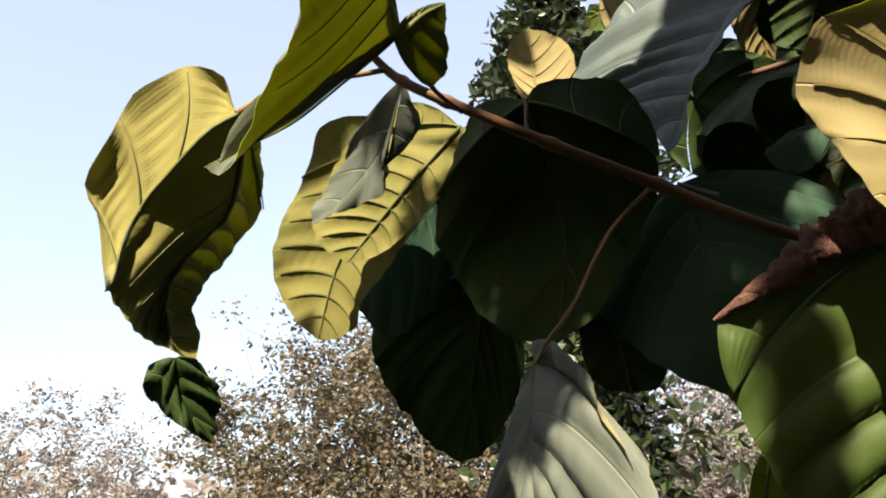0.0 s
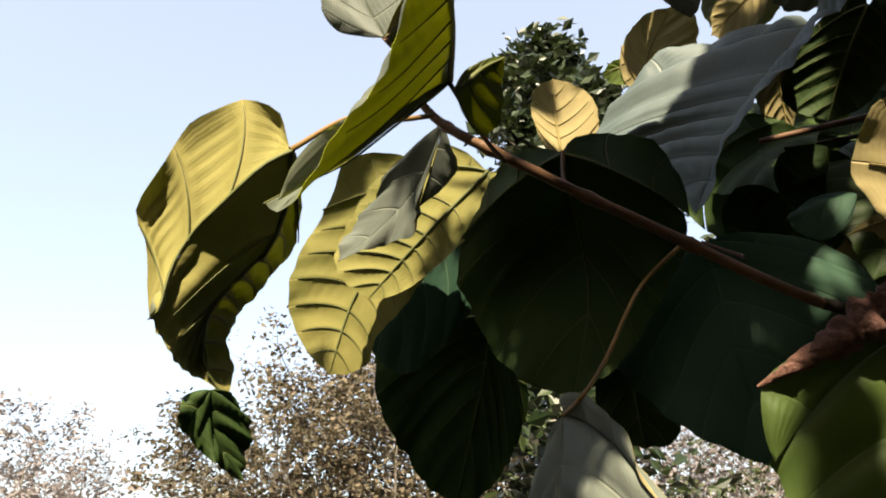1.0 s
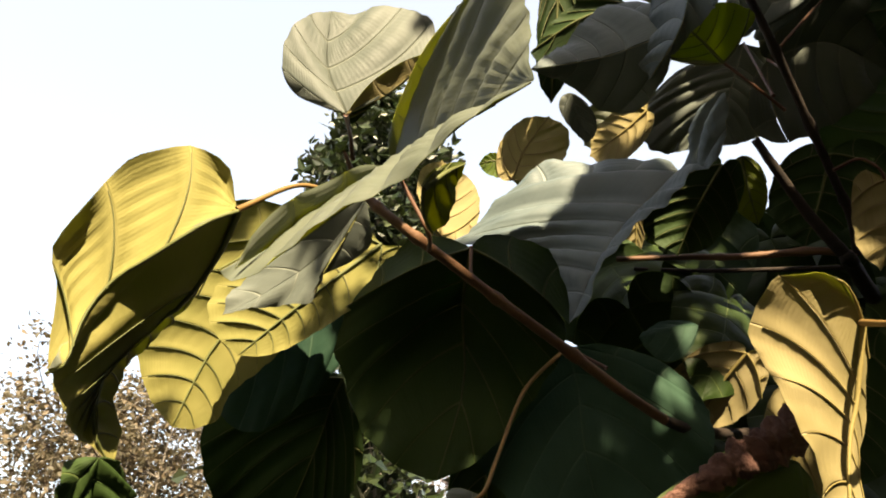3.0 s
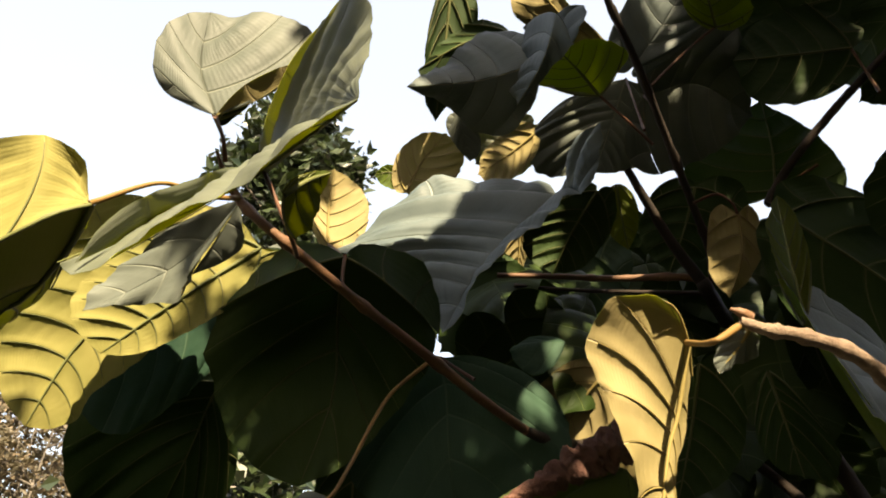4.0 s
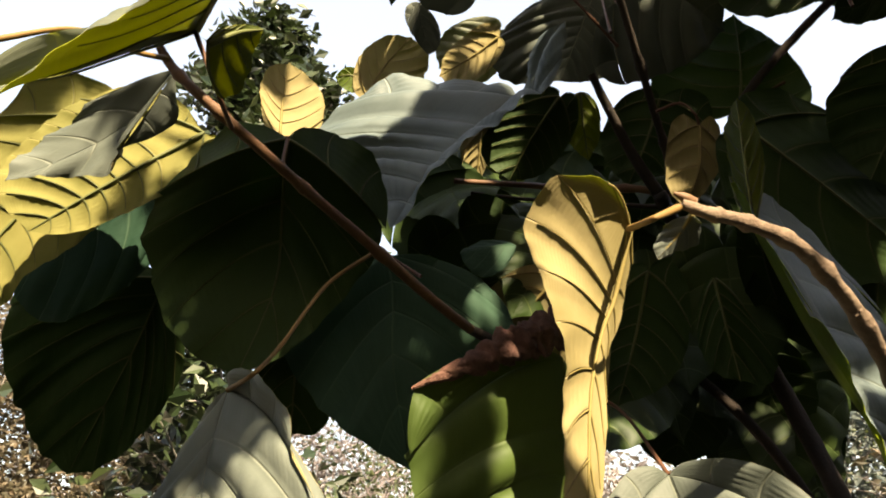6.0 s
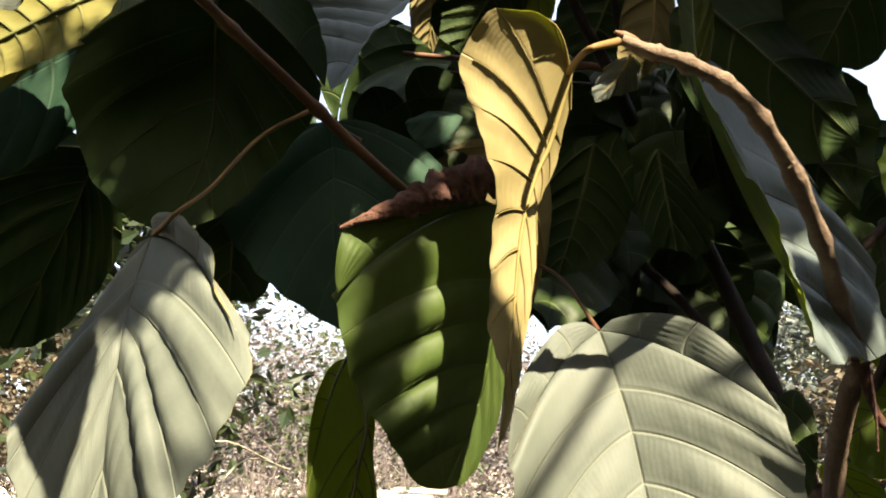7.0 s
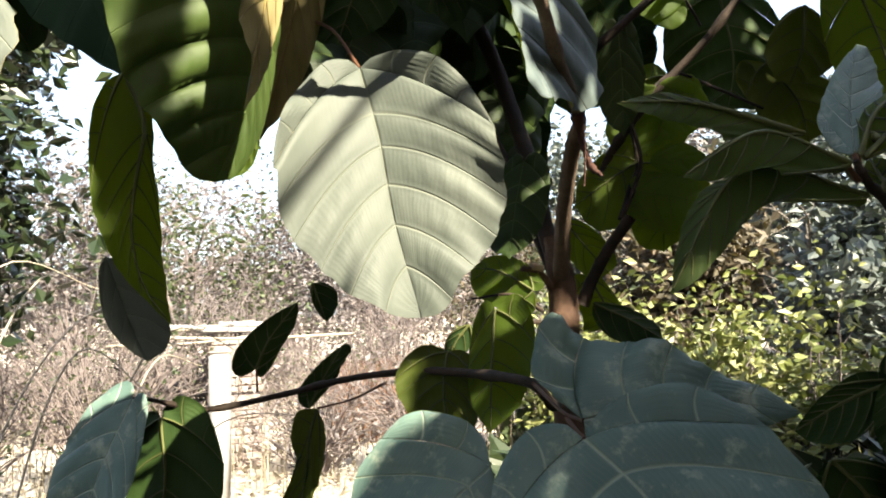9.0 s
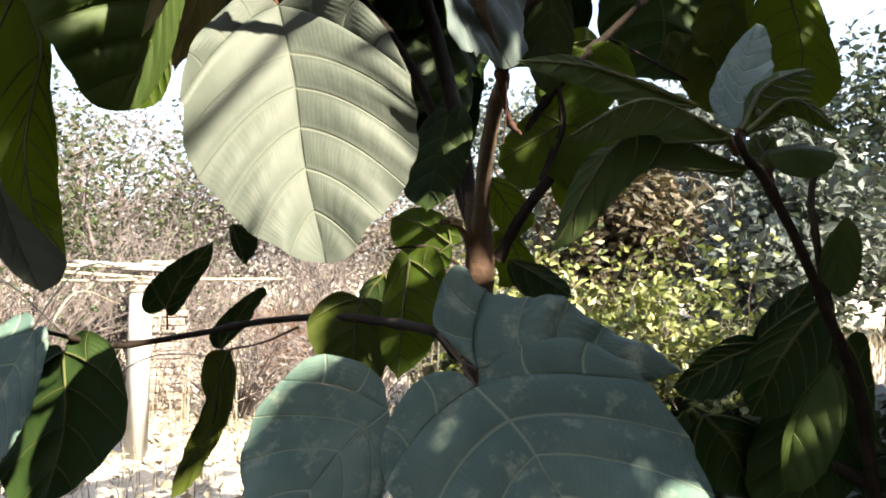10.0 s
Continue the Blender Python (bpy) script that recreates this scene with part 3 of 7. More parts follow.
def grass(name, mat, label, az, dist, count, height, seed, bend=0.6, width=0.004, category="grass"):
    """Dry grass: bent blades over a sector of the field, as one sheet of stuff."""
    rng = np.random.RandomState(seed)
    v, f = [], []
    for _ in range(count):
        a = az[0] + (az[1] - az[0]) * rng.rand()
        d = math.sqrt(dist[0] ** 2 + (dist[1] ** 2 - dist[0] ** 2) * rng.rand())
        x, y = polar(a, d)
        h = height * (0.4 + 0.9 * rng.rand())
        w = rng.rand() * 6.28
        out = np.array([math.cos(w), math.sin(w), 0]) * h * bend * rng.rand()
        side = np.array([-math.sin(w), math.cos(w), 0]) * width * (0.7 + 0.6 * rng.rand()) * (0.6 + d / 7)
        p0 = np.array([x, y, -0.02])
        o = len(v)
        for k, u in enumerate((0, 0.45, 0.8, 1.0)):
            c = p0 + out * u ** 2 + np.array([0, 0, h * (u - 0.25 * bend * u ** 3)])
            v += [c - side * (1 - 0.8 * u), c + side * (1 - 0.8 * u)]
            if k:
                b = o + 2 * k
                f.append((b - 2, b - 1, b + 1, b))
    return tagged(part(name, mesh_from(name, v, f), mat), label, category, kind="stuff")


def shrub(name, az, dist, height, radius, mat, label, seed, count=2500, size=0.06, twigs=40, twig_mat=None, group="", ratio=0.55, droop=0.0, top_flat=1.0):
    """A bush: many thin stems from one foot, with small leaves along their outer halves."""
    rng = np.random.RandomState(seed)
    x, y = polar(az, dist)
    thing = tagged(empty(name, (x, y, 0)), label, "bush", group)
    v, f, cen = [], [], []
    for _ in range(twigs):
        w, r = rng.rand() * 6.28, radius * (0.25 + 0.8 * rng.rand())
        tip = np.array([math.cos(w) * r, math.sin(w) * r, height * (0.45 + 0.6 * rng.rand()) * (1 - 0.35 * (r / radius) ** 2 * top_flat)])
        foot = np.array([math.cos(w), math.sin(w), 0]) * radius * 0.15 * rng.rand()
        line = spline([foot, foot * 0.4 + tip * 0.45 + rng.normal(size=3) * 0.06 * radius + np.array([0, 0, 0.12 * height]), tip], 9)
        d = tube_data(line, [0.010, 0.006, 0.002], 4, 0.1, 1)
        o = len(v)
        v.extend(d[0])
        f.extend([tuple(a + o for a in g) for g in d[1]])
        for _ in range(2):
            k = rng.randint(4, 8)
            t2 = line[k] + rng.normal(size=3) * radius * 0.28 + np.array([0, 0, 0.1 * height])
            d = tube_data(spline([line[k], (line[k] + t2) / 2 + rng.normal(size=3) * 0.02, t2], 5), [0.005, 0.0015], 3, 0, 1)
            o = len(v)
            v.extend(d[0])
            f.extend([tuple(a + o for a in g) for g in d[1]])
            cen.append(t2 + rng.normal(size=(max(1, count // (twigs * 4)), 3)) * radius * 0.13)
        m = max(1, count // (twigs * 2))
        u = 0.4 + 0.6 * rng.rand(m)
        cen.append(line[(u * 8).astype(int)] + rng.normal(size=(m, 3)) * radius * 0.12)
    part("stem", mesh_from("stem", v, f), twig_mat or TWIG, thing)
    cen = np.vstack(cen)
    cen[:, 2] = np.maximum(cen[:, 2], 0.05)
    lv, lf = leaf_cloud(cen, size, rng, droop, ratio)
    tagged(part("foliage", mesh_from("foliage", lv, lf), mat, thing, smooth=False), kind="stuff")
    return thing


# ---- field and trees ----
grass("dry_grass", STRAW, "tall dry straw-coloured grass", (-60, 110), (5.4, 16), 11000, 0.7, 11)
grass("dry_grass", REDGRASS, "patch of reddish dry grass", (38, 47), (7.5, 10), 1800, 0.8, 12, 0.4)
grass("dry_grass", STRAW, "short withered grass on bare earth", (10, 100), (2.2, 6), 2200, 0.22, 13)
wood = "trees at the field's edge"
for k, (az, dist, h, cr) in enumerate([(-17, 19, 5.6, 1.4), (-12, 17, 6.8, 1.9), (-8, 18, 7.0, 1.9), (-4, 17, 6.2, 1.9), (0, 18, 6.4, 1.9), (4, 17, 5.4, 1.8), (8, 16, 5.0, 1.8)]):
    x, y = polar(az, dist)
    tree("tree", x, y, h, cr, GREYBARK, F_BROWN, "slender tree with sparse dry brown-green leaves", 6500, 0.135, 150, 0.18, 0.06, 100 + k, group=wood, limbs=14, fork=3, clump_r=0.12)
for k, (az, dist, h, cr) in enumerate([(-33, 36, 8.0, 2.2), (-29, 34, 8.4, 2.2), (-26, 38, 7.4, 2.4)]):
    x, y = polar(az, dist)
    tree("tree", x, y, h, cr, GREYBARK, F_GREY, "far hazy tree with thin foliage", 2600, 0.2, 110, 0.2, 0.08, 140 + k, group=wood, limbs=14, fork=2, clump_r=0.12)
x, y = polar(12.2, 10)
tree("tree", x, y, 10.0, 1.12, GREYBARK, F_DARK, "tall tree with a dense dark green crown", 15000, 0.2, 170, 0.58, 0.13, 160, clump_r=0.15, droop=0.1, limbs=16)
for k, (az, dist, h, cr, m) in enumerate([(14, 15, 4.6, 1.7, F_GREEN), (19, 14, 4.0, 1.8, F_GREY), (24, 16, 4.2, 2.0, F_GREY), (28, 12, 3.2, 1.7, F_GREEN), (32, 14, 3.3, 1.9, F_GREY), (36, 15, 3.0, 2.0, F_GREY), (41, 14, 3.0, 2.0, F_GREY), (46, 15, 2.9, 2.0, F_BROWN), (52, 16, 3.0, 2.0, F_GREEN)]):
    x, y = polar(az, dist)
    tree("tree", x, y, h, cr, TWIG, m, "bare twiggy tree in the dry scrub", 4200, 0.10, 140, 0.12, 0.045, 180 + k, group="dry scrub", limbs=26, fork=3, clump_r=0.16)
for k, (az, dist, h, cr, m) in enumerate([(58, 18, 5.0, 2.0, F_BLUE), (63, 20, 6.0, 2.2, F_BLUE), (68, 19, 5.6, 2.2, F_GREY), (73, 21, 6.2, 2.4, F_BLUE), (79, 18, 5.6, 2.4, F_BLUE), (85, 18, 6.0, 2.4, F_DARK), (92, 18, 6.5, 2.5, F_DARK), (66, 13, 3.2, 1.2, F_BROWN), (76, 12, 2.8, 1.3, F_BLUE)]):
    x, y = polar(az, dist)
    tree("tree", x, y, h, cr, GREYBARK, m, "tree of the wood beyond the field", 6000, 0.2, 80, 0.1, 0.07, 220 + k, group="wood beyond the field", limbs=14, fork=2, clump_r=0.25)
shrub("bush", 63, 5.6, 1.5, 0.9, F_LIME, "sunlit bush with small yellow-green leaves", 301, 3000, 0.085, 60, group="bushes")
shrub("bush", 72, 5.9, 1.45, 0.9, F_LIME, "sunlit bush with small yellow-green leaves", 302, 3000, 0.085, 60, group="bushes")
shrub("bush", 55, 6.6, 1.2, 0.75, F_LIME, "sunlit bush with small yellow-green leaves", 303, 2500, 0.07, 50, group="bushes")
for k in range(16):
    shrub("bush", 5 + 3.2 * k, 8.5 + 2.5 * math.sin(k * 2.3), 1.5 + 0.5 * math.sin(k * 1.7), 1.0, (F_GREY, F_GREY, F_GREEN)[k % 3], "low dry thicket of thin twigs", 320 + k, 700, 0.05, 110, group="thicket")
# far woods all round
rng = np.random.RandomState(5)
cen = []
for k in range(520):
    a, d = rng.rand() * 360, 45 + 25 * rng.rand()
    x, y = polar(a, d)
    h = 5 + 3.5 * rng.rand()
    cen.append(np.array([x, y, h * 0.5]) + rng.normal(size=(60, 3)) * np.array([1.8, 1.8, h * 0.26]))
cen = np.vstack(cen)
cen[:, 2] = np.abs(cen[:, 2])
lv, lf = leaf_cloud(cen, 0.9, rng)
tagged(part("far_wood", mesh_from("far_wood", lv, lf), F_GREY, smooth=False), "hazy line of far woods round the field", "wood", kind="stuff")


# a weathered post, a ruined brick pillar and bamboo rails in the field
post_thing = tagged(empty("fence_post", (2.56, 4.5, 0)), "weathered pale concrete fence post", "post")
bm = bmesh.new()
bmesh.ops.create_cube(bm, size=1.0, matrix=Matrix.Translation((0, 0, 0.56)) @ Matrix.Diagonal((0.12, 0.12, 1.16, 1)))
bmesh.ops.bevel(bm, geom=bm.edges[:], offset=0.012, segments=2, affect="EDGES")
shaft = part("shaft", bm, CONCRETE, post_thing)
shaft.rotation_euler = (0.02, -0.03, 0.5)
bm = bmesh.new()
bmesh.ops.create_cube(bm, size=1.0, matrix=Matrix.Translation((0.075, 0.0, 0.5)) @ Matrix.Diagonal((0.035, 0.03, 1.3, 1)))
bmesh.ops.bevel(bm, geom=bm.edges[:], offset=0.006, segments=1, affect="EDGES")
stake = part("stake", bm, GREYBARK, post_thing, "thin grey stake beside the post")
stake.rotation_euler = (-0.02, 0.04, 0.3)

pillar = tagged(empty("brick_pillar", (3.5, 5.9, 0)), "ruined pillar of dusty bricks with slabs on top", "pillar")
pillar.rotation_euler = (0, 0, radians(-25))
bm = bmesh.new()
bmesh.ops.create_cube(bm, size=1.0, matrix=Matrix.Diagonal((0.23, 0.105, 0.065, 1)))
bmesh.ops.bevel(bm, geom=bm.edges[:], offset=0.006, segments=1, affect="EDGES")
brick_mesh = bpy.data.meshes.new("brick")
bm.to_mesh(brick_mesh)
bm.free()
brick_mesh.materials.append(BRICKS)
core = bmesh.new()
bmesh.ops.create_cube(core, size=1.0, matrix=Matrix.Translation((0, 0, 0.6)) @ Matrix.Diagonal((0.40, 0.24, 1.2, 1)))
part("core", core, CONCRETE, pillar, smooth=False)
prng = random.Random(4)
for row in range(16):
    for k in range(2):
        for face in (-1, 1):
            b = new("brick", brick_mesh)
            b.parent = pillar
            b.matrix_basis = pose((k - 0.5) * 0.24 + (row % 2) * 0.03 - 0.015, face * 0.085 + prng.uniform(-0.006, 0.006), 0.04 + row * 0.076, 0, 0, prng.uniform(-2, 2))
for k, (lx, ly, lz, rz, w) in enumerate([(-0.1, 0, 1.28, 8, 0.62), (0.12, 0.05, 1.33, -12, 0.5), (-0.35, 0.1, 1.31, 20, 0.7)]):
    bm = bmesh.new()
    bmesh.ops.create_cube(bm, size=1.0, matrix=Matrix.Diagonal((w, 0.26, 0.045, 1)))
    bmesh.ops.bevel(bm, geom=bm.edges[:], offset=0.008, segments=1, affect="EDGES")
    slab = part("slab", bm, CONCRETE, pillar)
    slab.matrix_basis = pose(lx, ly, lz, 3 * k - 3, 2, rz)


def rail(a, b, r, label):
    mid_ = (np.array(a) + np.array(b)) / 2 + np.array([0, 0, -0.03])
    v, f = tube_data(spline([a, mid_, b], 24), [r, r * 0.85], 8, 0.12, 3)
    return tagged(part("bamboo_rail", mesh_from("bamboo_rail", v, f), BAMBOO), label, "rail", "bamboo rails")


rail((2.30, 5.70, 1.27), (4.10, 4.85, 1.22), 0.014, "dry bamboo rail of a broken fence")
rail((2.45, 5.80, 1.31), (3.75, 5.95, 1.36), 0.014, "dry bamboo rail of a broken fence")
rail((2.20, 5.60, 1.20), (3.60, 5.50, 1.24), 0.010, "dry bamboo rail of a broken fence")


def stalk_of(x, y, reach, height, az, seed):
    """One long arching dry grass stalk."""
    rng = np.random.RandomState(seed)
    ox, oy = polar(az, reach)
    line = spline([(x, y, 0), (x + ox * 0.15, y + oy * 0.15, height * 0.6), (x + ox * 0.5, y + oy * 0.5, height), (x + ox, y + oy, height * (0.85 + 0.15 * rng.rand()))], 22)
    v, f = tube_data(line, [0.005, 0.004, 0.002], 5, 0.1, seed)
    return tagged(part("grass_stalk", mesh_from("grass_stalk", v, f), BAMBOO), "long pale arching dry grass stalk", "grass", "dry stalks")


for k, (x, y, reach, h, az) in enumerate([(0.45, 2.5, 0.7, 1.55, 80), (0.5, 2.6, 0.9, 1.42, 95), (0.62, 2.45, 0.5, 1.3, 110), (0.9, 2.7, 0.8, 1.35, 100), (0.35, 2.9, 0.9, 1.62, 75), (1.15, 3.0, 0.8, 1.2, 60), (0.75, 2.3, 0.6, 1.15, -60), (1.0, 2.6, 0.9, 1.0, 120)]):
    stalk_of(x, y, reach, h, az, 400 + k)
x, y = polar(12.1, 4.3)
tree("tree", x, y, 3.9, 0.62, PALEBARK, F_DARK, "slim pale-barked tree with small dark leaves", 4200, 0.10, 70, 0.42, 0.055, 430, limbs=14, clump_r=0.26, lean=(0.08, 0.02))


# the shaded side: weeds round the plant, and the dark trees that close the place behind the path
def weeds(name, label, az, dist, count, height, size, seed, mat):
    rng = np.random.RandomState(seed)
    a = radians(1) * (az[0] + (az[1] - az[0]) * rng.rand(count))
    d = np.sqrt(dist[0] ** 2 + (dist[1] ** 2 - dist[0] ** 2) * rng.rand(count))
    c = np.stack([np.sin(a) * d, np.cos(a) * d, 0.02 + height * rng.rand(count) ** 1.6], 1)
    lv, lf = leaf_cloud(c, size, rng, -0.1, 0.5)
    return tagged(part(name, mesh_from(name, lv, lf), mat, smooth=False), label, "weeds", kind="stuff")


weeds("low_weeds", "low dark green weeds under the tree", (52, 365), (0.0, 7.5), 30000, 0.4, 0.24, 21, F_DARK)
weeds("low_weeds", "low green weeds beside bare earth", (4, 53), (0.3, 2.8), 2200, 0.3, 0.14, 22, F_DARK)
weeds("leaf_litter", "fallen dry leaves scattered over pale earth", (8, 70), (2.5, 8.0), 2600, 0.03, 0.07, 23, STRAW)
for k, (az, dist, h, cr) in enumerate([(106, 8.0, 3.4, 1.6), (120, 6.5, 3.4, 1.6), (136, 5.2, 3.4, 1.6), (154, 5.0, 3.2, 1.6), (172, 5.0, 3.2, 1.6), (190, 6.0, 3.0, 1.5), (265, 6.0, 5.5, 1.7), (283, 6.0, 5.5, 1.7), (300, 7.5, 5.0, 1.4)]):
    x, y = polar(az, dist)
    tree("tree", x, y, h, cr, GREYBARK, F_DARK, "dense dark green tree behind the path", 4500, 0.3, 70, 0.05, 0.12, 500 + k, group="trees behind the path", limbs=14, clump_r=0.3)


# ---- the broad-leaved tree and its neighbour ----
sapling = tagged(empty("broad_leaved_tree", (1.12, 0.62, 0)), "young tree with very large heart-shaped leaves", "tree")
sapling.location = (0, 0, 0)
neighbour = tagged(empty("young_tree"), "young tree with long dark leaves", "tree")

leaning = tagged(empty("leaning_tree"), "broad-leaved tree leaning over the path behind the walk", "tree")
branch(leaning, [(-1.3, -1.7, -0.1), (-1.25, -1.6, 0.9), (-1.1, -1.35, 1.8), (-1.0, -1.05, 2.4), (-0.95, -0.95, 2.9), (-0.9, -0.85, 3.4), (-0.85, -0.7, 3.9)], [0.05, 0.04, 0.03, 0.02, 0.012, 0.006], BARK, "trunk", "leaning brown trunk")
for reach in ([(-1.0, -1.05, 2.4), (-1.05, -0.7, 2.9), (-1.2, -0.5, 3.4)], [(-0.95, -0.95, 2.9), (-0.75, -0.9, 3.4), (-0.5, -0.85, 3.9)], [(-1.1, -1.35, 1.8), (-0.5, -1.3, 2.6), (0.2, -1.3, 3.3), (0.4, -1.4, 3.8)], [(-0.5, -1.3, 2.6), (0.0, -1.5, 2.8), (0.5, -1.5, 2.9)], [(-1.25, -1.6, 0.9), (-1.6, -1.2, 2.0), (-1.75, -0.9, 2.5)]):
    branch(leaning, reach, [0.014, 0.009, 0.004], BARK, "branch", "brown bough")
branch(leaning, [(-1.1, -1.35, 1.8), (-0.7, -1.1, 1.95), (-0.3, -0.85, 2.02), (0.0, -0.85, 2.0)], [0.018, 0.012, 0.005], BARK, "branch", "low brown bough")


# dense crown of the leaning tree; the sun comes through where its boughs part
OPENINGS = [(-0.20, 0.50, 1.87, 0.20), (-0.22, 0.46, 1.76, 0.12), (-0.05, 0.36, 1.93, 0.16), (-0.10, 0.85, 2.00, 0.18), (-0.06, 0.48, 2.13, 0.10), (0.20, 0.97, 2.33, 0.08), (0.42, 1.08, 2.56, 0.10), (0.46, 0.80, 2.41, 0.05), (0.32, 0.95, 2.27, 0.08), (0.33, 0.39, 1.87, 0.07), (0.335, 0.40, 1.80, 0.05), (0.33, 0.41, 1.73, 0.05), (0.315, 0.40, 1.66, 0.05), (0.30, 0.39, 1.60, 0.04), (0.45, 0.31, 1.87, 0.05), (0.56, 0.31, 1.82, 0.05), (0.67, 0.36, 1.75, 0.05), (0.05, 0.55, 1.60, 0.11), (0.53, 0.47, 1.56, 0.13), (0.52, 0.44, 1.45, 0.14), (0.24, 0.63, 1.60, 0), (1.26, 0.49, 2.06, 0.05), (1.34, 0.36, 2.06, 0.05), (1.30, 0.51, 1.80, 0.05), (0.90, 0.65, 1.35, 0.07), (1.11, 0.62, 1.40, 0.03), (1.03, 0.70, 1.46, 0.05), (0.19, 0.43, 2.13, 0.02), (0.60, 0.17, 1.22, -0.025), (0.69, 0.26, 1.31, -0.025), (0.48, 0.08, 1.49, 0.03), (0.49, 0.10, 1.52, 0.02), (0.56, 0.12, 1.47, 0.03), (0.56, 0.79, 1.96, 0.05), (0.72, 0.58, 2.15, 0.04), (0.41, 0.50, 2.36, 0.05), (0.52, 0.76, 2.45, 0.04)]
SPRIGS = [(0.265, 0.50, 1.69, 0.008, 0.055, 150), (0.33, 0.80, 1.86, 0.10, 0.07, 500), (0.13, 0.83, 1.86, 0.05, 0.035, 260), (0.112, 0.625, 1.725, 0.05, 0.035, 320), (0.035, 0.82, 1.985, 0.06, 0.05, 300), (0.03, 1.30, 1.95, 0.10, 0.07, 450)]
crng = np.random.RandomState(77)
sun_axis = np.array(sun_dir)
gap_x = np.array(sun_dir.cross(Vector((0, 0, 1))).normalized())
gap_y = np.cross(sun_axis, gap_x)
heart = np.array([0.5, 0.5, 1.75])
COUNT = 7500
off_x, off_y, off_s = (crng.rand(COUNT) - 0.5) * 3.2, (crng.rand(COUNT) - 0.5) * 2.6, 1.6 + 1.3 * crng.rand(COUNT)
cpts = heart + off_x[:, None] * gap_x + off_y[:, None] * gap_y + off_s[:, None] * sun_axis
clear = (off_y > -0.42) | (crng.rand(COUNT) < 0.4)      # thinner towards the top
for ox, oy, oz, gap in OPENINGS:
    d = cpts - np.array([ox, oy, oz])
    clear &= np.hypot(d @ gap_x, d @ gap_y) > gap + 0.045
lv, lf = leaf_cloud(cpts[clear], 0.17, crng, 0.2, 0.6, 0.3)
# denser sprigs of small leaves, between the openings: place, half width, half height, leaves
twigs = []
for ox, oy, oz, wide, high, many in SPRIGS:
    spot = crng.uniform(-1, 1, (many, 2)) * (wide, high)
    reach = 1.5 + 0.5 * crng.rand(many)
    twigs.append(np.array([ox, oy, oz]) + spot[:, :1] * gap_x + spot[:, 1:] * gap_y + reach[:, None] * sun_axis)
sv, sf = leaf_cloud(np.concatenate(twigs), 0.033, crng, 0.2, 0.6, 0.3)
lf = lf + [tuple(k + len(lv) for k in tri) for tri in sf]
lv = np.concatenate([lv, sv])
tagged(part("crown", mesh_from("crown", lv, lf), F_DARK, leaning, smooth=False), kind="stuff")

# trunk and branches
branch(sapling, [(1.177, 0.672, 0.253), (1.144, 0.644, 0.932), (1.123, 0.633, 1.308), (1.118, 0.633, 1.440), (1.116, 0.645, 1.539)], [0.04, 0.034, 0.03, 0.029, 0.02], BARK, "trunk", "smooth reddish-brown trunk", nodes=())
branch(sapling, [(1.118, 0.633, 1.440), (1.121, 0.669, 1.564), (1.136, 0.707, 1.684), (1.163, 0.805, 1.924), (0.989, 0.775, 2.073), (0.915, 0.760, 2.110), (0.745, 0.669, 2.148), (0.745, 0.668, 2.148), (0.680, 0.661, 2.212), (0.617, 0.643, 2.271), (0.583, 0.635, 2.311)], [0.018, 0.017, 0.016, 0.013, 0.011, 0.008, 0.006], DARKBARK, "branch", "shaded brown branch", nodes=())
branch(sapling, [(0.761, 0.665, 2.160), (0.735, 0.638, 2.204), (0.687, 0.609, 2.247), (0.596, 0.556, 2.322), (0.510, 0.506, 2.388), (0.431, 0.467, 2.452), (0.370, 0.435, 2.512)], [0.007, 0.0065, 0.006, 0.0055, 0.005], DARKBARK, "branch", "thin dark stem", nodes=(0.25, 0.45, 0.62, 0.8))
branch(sapling, [(1.117, 0.633, 1.445), (1.027, 0.562, 1.567), (0.936, 0.480, 1.659), (0.895, 0.441, 1.690), (0.753, 0.382, 1.728), (0.652, 0.342, 1.778), (0.559, 0.312, 1.821), (0.475, 0.298, 1.856), (0.414, 0.302, 1.867), (0.381, 0.310, 1.870), (0.361, 0.320, 1.878)], [0.017, 0.014, 0.013, 0.0105, 0.0085, 0.0082, 0.0078, 0.0068, 0.006, 0.0055, 0.004], TANBARK, "branch", "bent branch with knotty light brown bark", nodes=(0.42, 0.5, 0.58, 0.66, 0.73, 0.8, 0.88), count=110, lumps=0.16)
branch(sapling, [(0.42, 0.735, 1.895), (0.335, 0.695, 1.912), (0.251, 0.660, 1.937), (0.192, 0.634, 1.953), (0.136, 0.611, 1.969), (0.068, 0.585, 1.992), (0.020, 0.572, 2.012), (-0.010, 0.580, 2.040), (-0.030, 0.575, 2.062), (-0.045, 0.566, 2.085)], [0.0068, 0.0066, 0.0064, 0.006, 0.0058, 0.0055, 0.0053, 0.005, 0.004, 0.0014], SHOOT, "branch", "smooth reddish-brown shoot", nodes=(0.22, 0.44, 0.62, 0.75), count=90, lumps=0.06)
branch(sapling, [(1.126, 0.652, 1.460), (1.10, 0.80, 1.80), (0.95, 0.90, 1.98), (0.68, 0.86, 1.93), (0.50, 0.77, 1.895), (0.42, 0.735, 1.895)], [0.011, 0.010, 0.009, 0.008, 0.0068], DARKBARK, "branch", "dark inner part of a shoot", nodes=())
